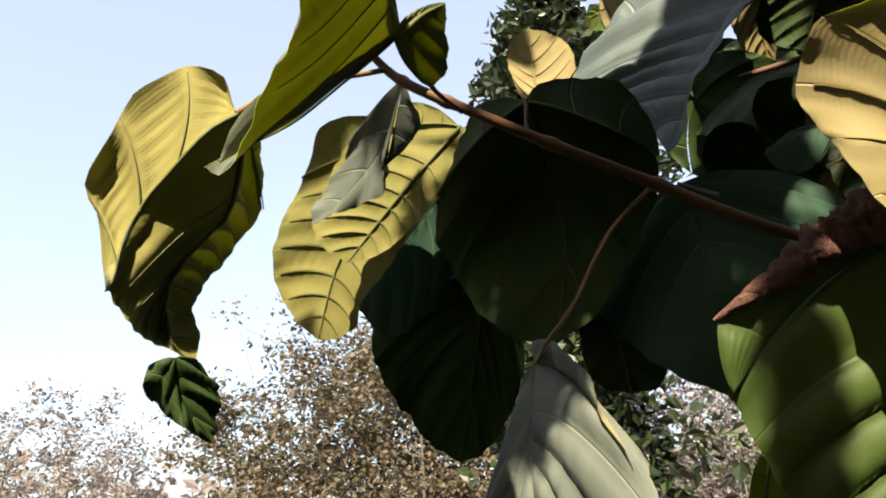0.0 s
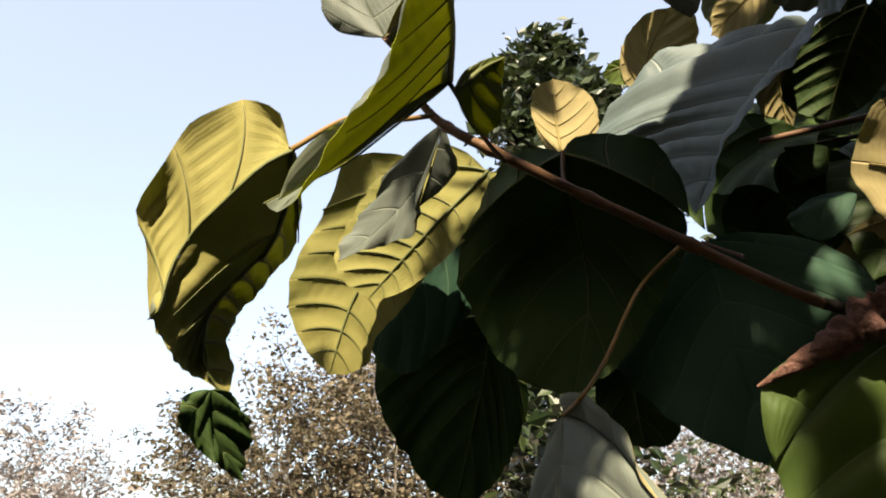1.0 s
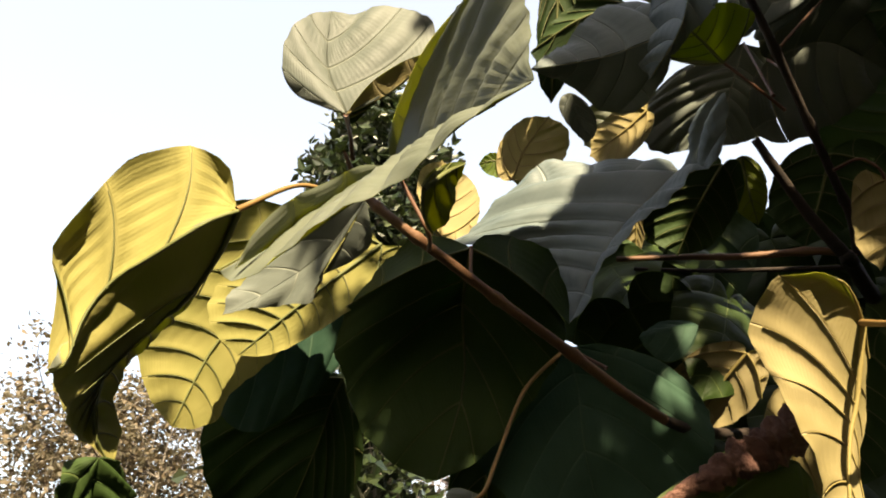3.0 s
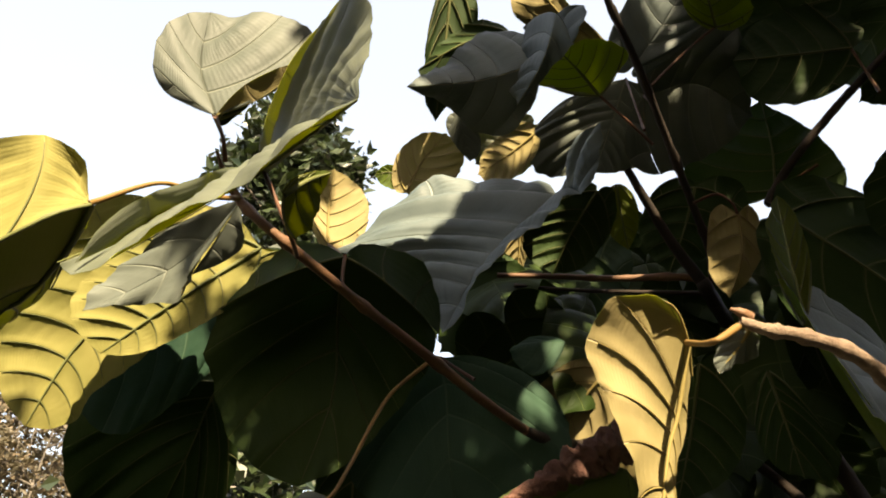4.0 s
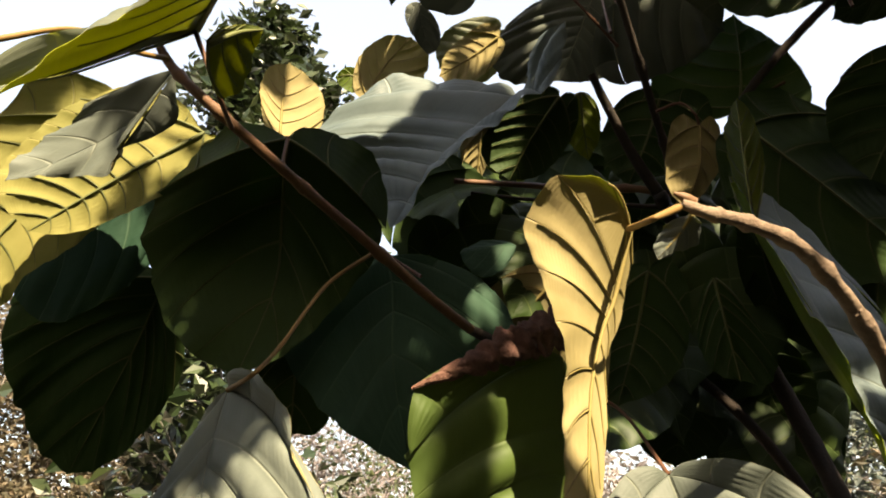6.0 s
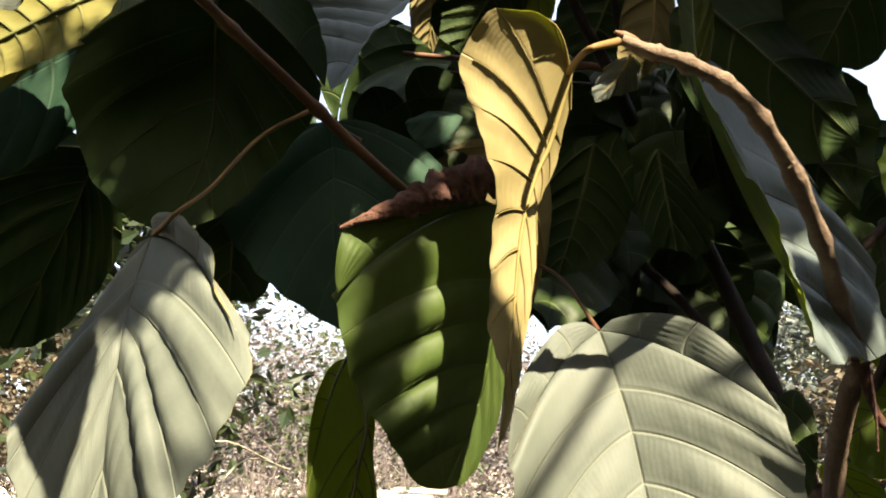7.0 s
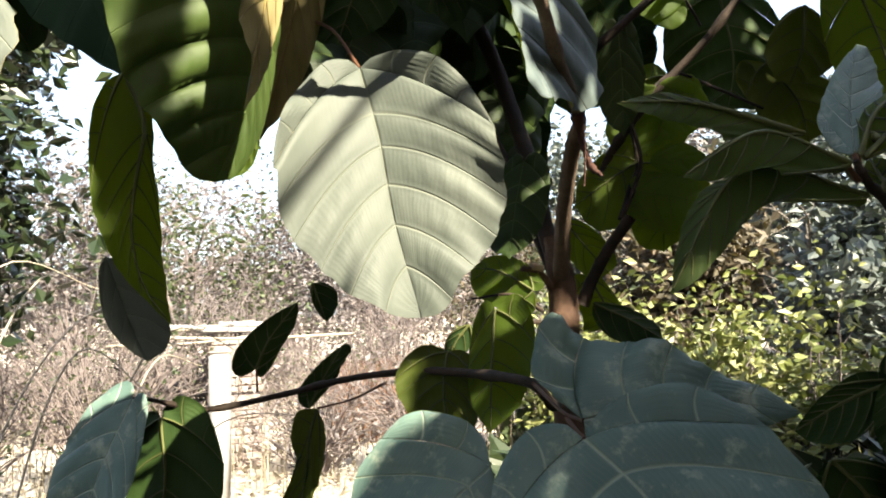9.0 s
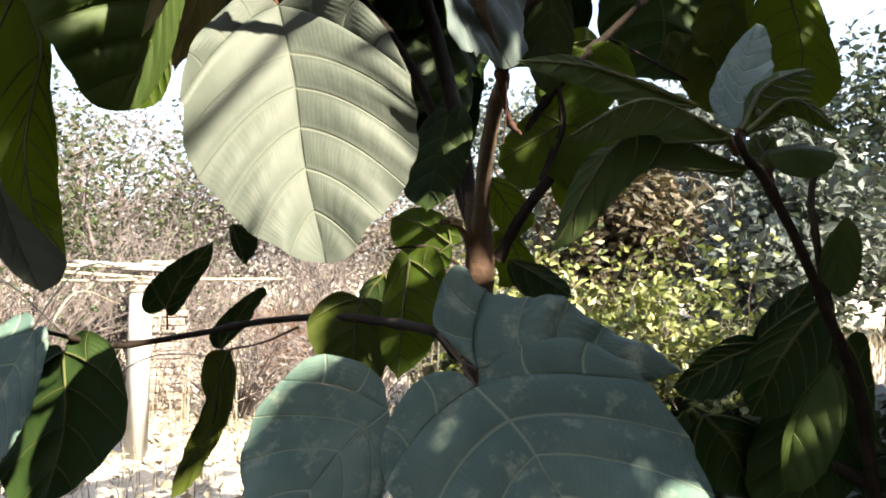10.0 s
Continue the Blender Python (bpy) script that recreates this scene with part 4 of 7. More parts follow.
branch(sapling, [(0.481, 0.881, 2.210), (0.576, 0.814, 2.198), (0.634, 0.766, 2.185), (0.715, 0.694, 2.173), (0.759, 0.666, 2.160)], [0.0045, 0.005, 0.006, 0.0065], SHOOT, "branch", "thin straight twig", nodes=(0.4, 0.7))
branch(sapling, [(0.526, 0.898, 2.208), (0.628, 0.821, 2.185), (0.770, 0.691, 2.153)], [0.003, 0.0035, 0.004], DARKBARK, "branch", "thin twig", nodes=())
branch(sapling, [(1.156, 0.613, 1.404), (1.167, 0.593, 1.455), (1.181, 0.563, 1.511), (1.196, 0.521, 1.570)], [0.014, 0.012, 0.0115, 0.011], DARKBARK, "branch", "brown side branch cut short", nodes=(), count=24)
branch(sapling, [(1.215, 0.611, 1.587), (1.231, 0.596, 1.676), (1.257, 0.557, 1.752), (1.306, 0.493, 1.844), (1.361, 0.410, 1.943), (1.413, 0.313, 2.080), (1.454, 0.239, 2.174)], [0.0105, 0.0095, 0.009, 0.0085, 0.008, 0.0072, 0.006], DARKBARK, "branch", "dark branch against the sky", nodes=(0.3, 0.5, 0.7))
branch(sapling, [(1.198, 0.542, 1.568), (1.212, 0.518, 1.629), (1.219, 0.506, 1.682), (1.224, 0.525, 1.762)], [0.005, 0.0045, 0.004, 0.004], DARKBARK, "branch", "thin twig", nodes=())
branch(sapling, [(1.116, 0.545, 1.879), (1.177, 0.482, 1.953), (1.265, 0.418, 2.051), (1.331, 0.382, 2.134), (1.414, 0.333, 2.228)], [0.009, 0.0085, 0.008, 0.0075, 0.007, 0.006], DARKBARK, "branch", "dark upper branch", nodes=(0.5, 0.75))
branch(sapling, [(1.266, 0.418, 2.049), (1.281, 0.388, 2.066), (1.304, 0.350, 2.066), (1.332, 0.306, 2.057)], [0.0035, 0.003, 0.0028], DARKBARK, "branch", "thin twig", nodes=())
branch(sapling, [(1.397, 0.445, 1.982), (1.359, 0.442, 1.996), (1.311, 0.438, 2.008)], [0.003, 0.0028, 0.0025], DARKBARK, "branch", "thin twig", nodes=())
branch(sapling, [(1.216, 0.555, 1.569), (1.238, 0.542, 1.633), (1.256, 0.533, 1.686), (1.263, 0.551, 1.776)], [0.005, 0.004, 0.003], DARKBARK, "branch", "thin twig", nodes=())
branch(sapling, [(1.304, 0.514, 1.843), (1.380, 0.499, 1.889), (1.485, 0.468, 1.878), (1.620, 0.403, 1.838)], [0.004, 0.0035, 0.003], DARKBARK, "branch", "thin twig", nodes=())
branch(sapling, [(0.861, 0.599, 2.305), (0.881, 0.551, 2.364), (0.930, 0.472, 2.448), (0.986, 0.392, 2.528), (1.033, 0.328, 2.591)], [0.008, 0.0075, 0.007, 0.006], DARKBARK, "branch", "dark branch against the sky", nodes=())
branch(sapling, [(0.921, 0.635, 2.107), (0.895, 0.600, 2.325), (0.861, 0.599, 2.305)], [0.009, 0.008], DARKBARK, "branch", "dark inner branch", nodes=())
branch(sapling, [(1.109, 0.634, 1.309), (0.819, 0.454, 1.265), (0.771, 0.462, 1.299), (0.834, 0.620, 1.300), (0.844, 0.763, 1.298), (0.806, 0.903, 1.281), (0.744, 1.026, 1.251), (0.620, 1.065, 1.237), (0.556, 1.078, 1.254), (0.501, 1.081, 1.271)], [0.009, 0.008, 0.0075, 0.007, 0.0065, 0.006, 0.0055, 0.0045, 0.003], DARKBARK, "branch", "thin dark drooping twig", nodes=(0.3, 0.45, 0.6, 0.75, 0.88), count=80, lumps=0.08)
branch(sapling, [(1.118, 0.634, 1.407), (1.068, 0.644, 1.465), (1.028, 0.660, 1.475)], [0.008, 0.006, 0.005], BARK, "branch", "cut stub of a branch with pale wood", nodes=())
branch(sapling, [(1.086, 0.658, 1.396), (1.019, 0.674, 1.427), (0.945, 0.714, 1.421)], [0.004, 0.003, 0.002], DARKBARK, "branch", "thin twig", nodes=())
branch(sapling, [(1.086, 0.658, 1.374), (0.975, 0.666, 1.375), (0.904, 0.658, 1.366)], [0.004, 0.003, 0.002], DARKBARK, "branch", "thin twig", nodes=())
dry_roll(sapling, [(0.214, 0.499, 1.745), (0.243, 0.481, 1.760), (0.277, 0.464, 1.778), (0.310, 0.455, 1.794), (0.350, 0.454, 1.814)], [0.001, 0.0075, 0.0150, 0.0195, 0.021], "dried and rolled brown leaf edge")
branch(sapling, [(0.872, 0.430, 1.690), (0.894, 0.437, 1.653), (0.910, 0.435, 1.617), (0.922, 0.422, 1.599)], [0.01, 0.006, 0.004, 0.006, 0.002], DRY, "dry_fibre", "dry brown fibres hanging from a node", nodes=(), count=24, lumps=0.6)
branch(sapling, [(0.878, 0.424, 1.674), (0.888, 0.429, 1.634), (0.896, 0.438, 1.583)], [0.002, 0.0015, 0.001], DRY, "dry_fibre", "thin dry fibre", nodes=())
branch(neighbour, [(1.074, -0.057, 0.759), (0.878, -0.049, 1.207), (0.721, -0.027, 1.374), (0.632, -0.004, 1.463), (0.584, 0.005, 1.488), (0.573, 0.010, 1.504)], [0.01, 0.007, 0.0048, 0.004, 0.0034, 0.0025], DARKBARK, "stem", "dark stem of a young tree", nodes=(0.6, 0.75, 0.88))
branch(neighbour, [(0.632, -0.004, 1.463), (0.640, 0.001, 1.486), (0.654, -0.001, 1.504)], [0.004, 0.0035, 0.002], BARK, "stem", "short dark shoot", nodes=())
branch(neighbour, [(0.738, -0.031, 1.363), (0.738, -0.019, 1.435), (0.756, -0.012, 1.474), (0.784, -0.016, 1.521)], [0.004, 0.0035, 0.003], DARKBARK, "stem", "dark side shoot", nodes=())
branch(neighbour, [(0.903, -0.046, 1.166), (0.886, 0.036, 1.192), (0.898, 0.086, 1.128)], [0.008, 0.007, 0.006], DARKBARK, "stem", "dark low branch", nodes=())
branch(neighbour, [(0.631, -0.003, 1.483), (0.631, -0.004, 1.487), (0.631, -0.004, 1.495), (0.631, -0.005, 1.499)], [0.002, 0.0075, 0.009, 0.006, 0.001], BUD, "bud", "round green bud on a short stalk", nodes=(), count=14, sides=10)
branch(neighbour, [(0.580, 0.010, 1.489), (0.574, 0.014, 1.496), (0.569, 0.017, 1.500)], [0.003, 0.0034, 0.001], BUD, "bud", "small green bud at a node", nodes=(), count=10, sides=8)
branch(neighbour, [(0.612, 0.001, 1.521), (0.611, 0.002, 1.526), (0.610, 0.003, 1.531)], [0.002, 0.004, 0.001], BUD, "bud", "small green bud at a node", nodes=(), count=10, sides=8)
branch(sapling, [(1.067, 0.641, 1.473), (1.056, 0.646, 1.477), (1.045, 0.651, 1.478)], [0.0075, 0.0078, 0.0078], CUT, "cut_wood", "pale cut face of a branch stub", nodes=(), count=6, sides=10)
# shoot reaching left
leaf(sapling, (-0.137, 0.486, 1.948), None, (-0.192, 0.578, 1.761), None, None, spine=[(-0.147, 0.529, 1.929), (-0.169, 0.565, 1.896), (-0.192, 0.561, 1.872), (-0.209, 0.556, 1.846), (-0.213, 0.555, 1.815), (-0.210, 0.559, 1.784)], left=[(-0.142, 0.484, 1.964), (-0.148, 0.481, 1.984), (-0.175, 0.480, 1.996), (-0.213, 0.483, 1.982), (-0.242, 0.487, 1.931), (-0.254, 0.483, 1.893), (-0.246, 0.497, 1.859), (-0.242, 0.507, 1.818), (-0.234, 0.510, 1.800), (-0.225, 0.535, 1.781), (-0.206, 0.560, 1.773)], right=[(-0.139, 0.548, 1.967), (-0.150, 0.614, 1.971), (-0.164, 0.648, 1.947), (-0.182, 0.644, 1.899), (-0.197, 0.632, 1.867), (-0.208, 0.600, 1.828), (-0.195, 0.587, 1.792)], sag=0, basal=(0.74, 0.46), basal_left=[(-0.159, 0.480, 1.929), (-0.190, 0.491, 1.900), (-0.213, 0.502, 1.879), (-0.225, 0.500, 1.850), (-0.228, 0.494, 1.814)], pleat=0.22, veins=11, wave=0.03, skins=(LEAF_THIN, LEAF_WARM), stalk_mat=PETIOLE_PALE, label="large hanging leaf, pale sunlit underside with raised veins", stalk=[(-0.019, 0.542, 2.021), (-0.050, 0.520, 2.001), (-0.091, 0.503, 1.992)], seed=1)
leaf(sapling, (-0.202, 0.556, 1.766), (-0.203, 0.574, 1.738), (-0.182, 0.597, 1.701), (-0.182, 0.583, 1.753), (-0.225, 0.556, 1.742), "oval", skins=(LEAF_GREEN, LEAF_GREEN), veins=5, wave=0.28, pleat=0.3, label="curled dark green leaf tip", ribs=False, seed=2)
leaf(sapling, (-0.003, 0.526, 2.049), None, (-0.017, 0.209, 1.881), None, None, spine=[(-0.006, 0.368, 1.972)], left=[(-0.014, 0.503, 2.067), (-0.018, 0.399, 2.064), (-0.008, 0.329, 2.058), (-0.001, 0.272, 2.037), (-0.005, 0.236, 1.959), (-0.011, 0.223, 1.916)], right=[(-0.039, 0.498, 2.021), (-0.071, 0.473, 1.983), (-0.110, 0.441, 1.926), (-0.128, 0.436, 1.884), (-0.134, 0.441, 1.860), (-0.115, 0.426, 1.869), (-0.086, 0.382, 1.885), (-0.061, 0.347, 1.889), (-0.043, 0.297, 1.892), (-0.027, 0.246, 1.892)], sag=0, skins=(LEAF_THIN, LEAF_OLIVE), veins=8, pleat=0.1, wave=0.02, label="broad green leaf folded upwards, grey-green above", stalk=[(0.051, 0.577, 1.992), (0.024, 0.500, 1.969)], seed=3)
leaf(sapling, (-0.001, 0.435, 1.967), (0.019, 0.436, 1.988), (0.041, 0.447, 2.009), (0.029, 0.487, 1.961), (0.014, 0.433, 1.994), "oval", skins=(LEAF_THIN, LEAF_OLIVE), veins=5, pleat=0.06, label="green basal lobe of a folded leaf", seed=4)
leaf(sapling, (-0.005, 0.630, 2.075), None, (-0.134, 0.767, 1.972), None, None, spine=[(-0.038, 0.703, 2.036), (-0.087, 0.745, 2.001)], left=[(0.008, 0.652, 2.036), (-0.009, 0.675, 2.018), (-0.041, 0.708, 2.005), (-0.043, 0.723, 1.983), (-0.089, 0.742, 1.982)], right=[(-0.016, 0.654, 2.078), (-0.051, 0.697, 2.070), (-0.096, 0.745, 2.047), (-0.122, 0.769, 2.008)], sag=0, skins=(LEAF_TOP, LEAF_UNDER), veins=6, pleat=0.05, wave=0.13, label="hanging grey-green leaf, dull upper side", ribs=False, seed=5)
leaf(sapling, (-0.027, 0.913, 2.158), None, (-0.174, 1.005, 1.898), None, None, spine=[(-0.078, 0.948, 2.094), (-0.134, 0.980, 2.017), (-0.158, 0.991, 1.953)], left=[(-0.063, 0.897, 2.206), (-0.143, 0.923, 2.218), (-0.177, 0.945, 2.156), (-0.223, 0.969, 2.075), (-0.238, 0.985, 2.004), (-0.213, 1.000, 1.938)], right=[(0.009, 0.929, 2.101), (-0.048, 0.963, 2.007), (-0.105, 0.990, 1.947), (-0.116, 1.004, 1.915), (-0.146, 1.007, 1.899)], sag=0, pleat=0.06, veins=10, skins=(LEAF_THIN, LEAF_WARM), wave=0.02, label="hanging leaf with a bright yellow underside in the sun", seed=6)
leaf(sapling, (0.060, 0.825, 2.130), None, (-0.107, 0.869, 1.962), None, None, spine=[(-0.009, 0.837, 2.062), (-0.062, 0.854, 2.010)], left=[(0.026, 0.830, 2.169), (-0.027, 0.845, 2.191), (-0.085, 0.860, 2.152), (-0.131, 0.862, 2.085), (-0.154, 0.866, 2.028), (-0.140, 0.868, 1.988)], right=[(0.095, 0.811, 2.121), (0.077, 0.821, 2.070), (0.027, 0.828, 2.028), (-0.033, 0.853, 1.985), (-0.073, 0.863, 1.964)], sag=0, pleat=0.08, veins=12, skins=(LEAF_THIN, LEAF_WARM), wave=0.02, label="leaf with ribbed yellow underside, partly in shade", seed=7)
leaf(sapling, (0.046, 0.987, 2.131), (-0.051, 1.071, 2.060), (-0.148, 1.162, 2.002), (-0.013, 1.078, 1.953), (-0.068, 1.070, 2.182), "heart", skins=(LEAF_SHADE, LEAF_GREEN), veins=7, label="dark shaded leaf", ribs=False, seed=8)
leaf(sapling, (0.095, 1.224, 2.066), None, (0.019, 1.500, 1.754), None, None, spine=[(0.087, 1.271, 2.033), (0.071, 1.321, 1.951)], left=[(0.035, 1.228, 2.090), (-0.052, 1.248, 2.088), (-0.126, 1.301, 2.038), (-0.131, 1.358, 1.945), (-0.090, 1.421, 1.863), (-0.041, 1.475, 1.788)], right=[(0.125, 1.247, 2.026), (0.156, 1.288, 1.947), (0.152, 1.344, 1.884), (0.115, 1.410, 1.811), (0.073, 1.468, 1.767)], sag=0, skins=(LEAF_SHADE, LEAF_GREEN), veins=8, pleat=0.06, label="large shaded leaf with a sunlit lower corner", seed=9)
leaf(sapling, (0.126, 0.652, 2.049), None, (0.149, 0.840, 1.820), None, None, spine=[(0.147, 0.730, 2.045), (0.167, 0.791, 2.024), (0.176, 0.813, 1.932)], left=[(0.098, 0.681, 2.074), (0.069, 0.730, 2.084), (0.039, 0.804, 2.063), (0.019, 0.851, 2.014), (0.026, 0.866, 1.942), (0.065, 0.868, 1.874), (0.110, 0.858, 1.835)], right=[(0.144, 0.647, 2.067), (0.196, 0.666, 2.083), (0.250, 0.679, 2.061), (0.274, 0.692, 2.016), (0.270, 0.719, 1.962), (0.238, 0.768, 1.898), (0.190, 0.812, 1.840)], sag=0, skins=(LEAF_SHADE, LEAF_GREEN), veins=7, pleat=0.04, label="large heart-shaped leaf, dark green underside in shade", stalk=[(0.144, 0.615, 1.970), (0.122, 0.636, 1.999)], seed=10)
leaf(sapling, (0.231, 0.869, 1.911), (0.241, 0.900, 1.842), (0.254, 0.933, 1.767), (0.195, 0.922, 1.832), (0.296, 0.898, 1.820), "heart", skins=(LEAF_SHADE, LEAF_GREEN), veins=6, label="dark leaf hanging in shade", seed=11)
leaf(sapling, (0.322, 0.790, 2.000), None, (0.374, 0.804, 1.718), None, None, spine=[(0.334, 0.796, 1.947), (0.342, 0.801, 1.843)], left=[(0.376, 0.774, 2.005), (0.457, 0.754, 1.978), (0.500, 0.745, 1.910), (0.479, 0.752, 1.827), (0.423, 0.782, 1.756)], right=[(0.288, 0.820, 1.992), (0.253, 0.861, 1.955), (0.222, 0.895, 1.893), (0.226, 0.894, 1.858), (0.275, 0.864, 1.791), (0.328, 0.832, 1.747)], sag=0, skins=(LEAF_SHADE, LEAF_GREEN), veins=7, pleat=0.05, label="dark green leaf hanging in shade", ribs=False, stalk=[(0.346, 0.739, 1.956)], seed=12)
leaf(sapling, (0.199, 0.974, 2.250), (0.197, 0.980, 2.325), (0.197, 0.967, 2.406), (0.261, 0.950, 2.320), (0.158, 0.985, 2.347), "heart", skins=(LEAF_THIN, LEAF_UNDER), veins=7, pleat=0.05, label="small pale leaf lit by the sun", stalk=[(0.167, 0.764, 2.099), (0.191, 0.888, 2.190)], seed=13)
leaf(sapling, (0.481, 0.693, 2.266), None, (0.299, 0.739, 2.013), None, None, spine=[(0.405, 0.723, 2.184), (0.347, 0.729, 2.106)], left=[(0.494, 0.662, 2.289), (0.475, 0.580, 2.329), (0.484, 0.602, 2.257), (0.450, 0.639, 2.194), (0.390, 0.671, 2.153), (0.337, 0.696, 2.106), (0.318, 0.721, 2.036)], right=[(0.476, 0.719, 2.311), (0.439, 0.779, 2.341), (0.362, 0.841, 2.356), (0.301, 0.873, 2.316), (0.242, 0.899, 2.257), (0.191, 0.916, 2.218), (0.239, 0.884, 2.184), (0.283, 0.825, 2.127), (0.294, 0.760, 2.055)], sag=0, pleat=0.1, veins=10, skins=(LEAF_BLOOM, LEAF_UNDER), wave=0.06, label="large grey-green leaf with quilted upper side", ribs=False, seed=14)
leaf(sapling, (-0.060, 0.477, 2.058), None, (-0.082, 0.484, 2.185), None, None, spine=[(-0.080, 0.484, 2.113)], left=[(-0.080, 0.484, 2.066), (-0.105, 0.495, 2.084), (-0.120, 0.489, 2.107), (-0.118, 0.482, 2.144), (-0.100, 0.482, 2.173)], right=[(-0.047, 0.459, 2.078), (-0.022, 0.447, 2.102), (0.012, 0.449, 2.137), (0.007, 0.453, 2.176), (-0.033, 0.467, 2.190), (-0.063, 0.477, 2.183)], sag=0, skins=(LEAF_TOP, LEAF_UNDER), veins=6, pleat=0.07, wave=0.02, label="round light green leaf at the shoot's tip", ribs=False, stalk=[(-0.035, 0.566, 2.076), (-0.044, 0.540, 2.084)], seed=16)
leaf(sapling, (-0.058, 0.501, 2.075), (-0.047, 0.479, 2.084), (-0.021, 0.473, 2.116), (-0.044, 0.497, 2.073), (-0.042, 0.485, 2.111), "oval", skins=(LEAF_TOP, LEAF_GREEN), veins=4, label="folded green lobe of a young leaf", seed=17)
# crown leaves
leaf(sapling, (0.234, 0.395, 2.175), None, (0.117, 0.459, 2.150), None, None, spine=[(0.199, 0.436, 2.175), (0.160, 0.453, 2.166)], left=[(0.247, 0.407, 2.156), (0.248, 0.437, 2.144), (0.244, 0.473, 2.142), (0.220, 0.492, 2.153), (0.174, 0.480, 2.161)], right=[(0.244, 0.391, 2.201), (0.232, 0.423, 2.252), (0.210, 0.447, 2.259), (0.165, 0.462, 2.213)], sag=0, skins=(LEAF_BLOOM, LEAF_UNDER), veins=7, pleat=0.07, wave=0.05, label="grey-green leaf with a sun spot on its upper side", ribs=False, seed=18)
leaf(sapling, (0.211, 0.323, 2.167), (0.209, 0.349, 2.128), (0.223, 0.417, 2.131), (0.216, 0.293, 2.129), (0.234, 0.405, 2.222), "oval", skins=(LEAF_BLOOM, LEAF_UNDER), veins=7, pleat=0.06, label="narrow grey-green leaf seen nearly edge on", ribs=False, seed=19)
leaf(sapling, (0.215, 0.535, 2.479), (0.225, 0.575, 2.389), (0.231, 0.622, 2.269), (0.197, 0.584, 2.357), (0.264, 0.554, 2.410), "oval", skins=(LEAF_TOP, LEAF_GREEN), veins=7, label="upright leaf with dull green underside", seed=20)
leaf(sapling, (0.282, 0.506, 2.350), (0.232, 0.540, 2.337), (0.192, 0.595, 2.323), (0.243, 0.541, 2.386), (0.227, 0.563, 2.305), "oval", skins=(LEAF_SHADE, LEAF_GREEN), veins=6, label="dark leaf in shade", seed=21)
leaf(sapling, (0.467, 0.550, 2.352), None, (0.388, 0.538, 2.400), None, None, spine=[(0.432, 0.546, 2.380)], left=[(0.468, 0.518, 2.361), (0.467, 0.480, 2.375), (0.425, 0.501, 2.403)], right=[(0.431, 0.568, 2.363), (0.377, 0.593, 2.376), (0.380, 0.571, 2.393)], sag=0, pleat=0.06, veins=7, skins=(LEAF_THIN, LEAF_YELLOW), label="small yellow-green leaf lit from behind", stalk=[(0.560, 0.553, 2.296), (0.507, 0.543, 2.313)], seed=22)
leaf(sapling, (0.652, 0.668, 2.562), None, (0.630, 0.763, 2.402), None, None, spine=[(0.643, 0.714, 2.486)], left=[(0.703, 0.658, 2.542), (0.726, 0.685, 2.484), (0.719, 0.719, 2.429), (0.671, 0.753, 2.409)], right=[(0.608, 0.716, 2.558), (0.559, 0.767, 2.536), (0.524, 0.821, 2.478), (0.545, 0.828, 2.422), (0.588, 0.797, 2.404)], sag=0, pleat=0.09, veins=11, skins=(LEAF_TOP, LEAF_UNDER), label="grey-green leaf with deep pleats", ribs=False, stalk=[(0.569, 0.572, 2.340)], seed=23)
leaf(sapling, (0.642, 0.624, 2.481), (0.749, 0.593, 2.526), (0.880, 0.593, 2.500), (0.708, 0.500, 2.623), (0.728, 0.671, 2.381), "heart", skins=(LEAF_TOP, LEAF_UNDER), veins=7, pleat=0.1, label="large dark grey-green leaf", ribs=False, stalk=[(0.558, 0.532, 2.350)], seed=24)
leaf(sapling, (0.573, 0.574, 2.474), (0.605, 0.511, 2.547), (0.628, 0.453, 2.620), (0.540, 0.529, 2.572), (0.663, 0.482, 2.547), "heart", skins=(LEAF_BLOOM, LEAF_UNDER), veins=7, pleat=0.12, label="grey-green pleated leaf", ribs=False, seed=25)
leaf(sapling, (0.659, 0.469, 2.509), (0.630, 0.449, 2.523), (0.607, 0.433, 2.566), (0.704, 0.427, 2.538), (0.576, 0.456, 2.515), "heart", skins=(LEAF_THIN, LEAF_YELLOW), veins=6, label="yellow-green leaf lit from behind", stalk=[(0.538, 0.530, 2.369), (0.610, 0.501, 2.457)], seed=26)
leaf(sapling, (0.401, 1.102, 2.495), (0.422, 1.075, 2.562), (0.464, 1.033, 2.633), (0.489, 1.036, 2.528), (0.372, 1.086, 2.584), "round", skins=(LEAF_THIN, LEAF_UNDER), veins=7, pleat=0.05, label="pale sunlit leaf underside", seed=27)
leaf(sapling, (0.395, 1.105, 2.535), (0.365, 1.114, 2.546), (0.337, 1.131, 2.541), (0.361, 1.105, 2.562), (0.372, 1.112, 2.503), "oval", skins=(LEAF_THIN, LEAF_YELLOW), veins=5, label="small green leaf edge", seed=28)
leaf(sapling, (0.499, 0.762, 2.442), (0.466, 0.799, 2.411), (0.424, 0.840, 2.381), (0.457, 0.798, 2.460), (0.473, 0.787, 2.363), "round", skins=(LEAF_THIN, LEAF_UNDER), veins=8, pleat=0.09, label="sunlit leaf with strong yellow ribs", seed=29)
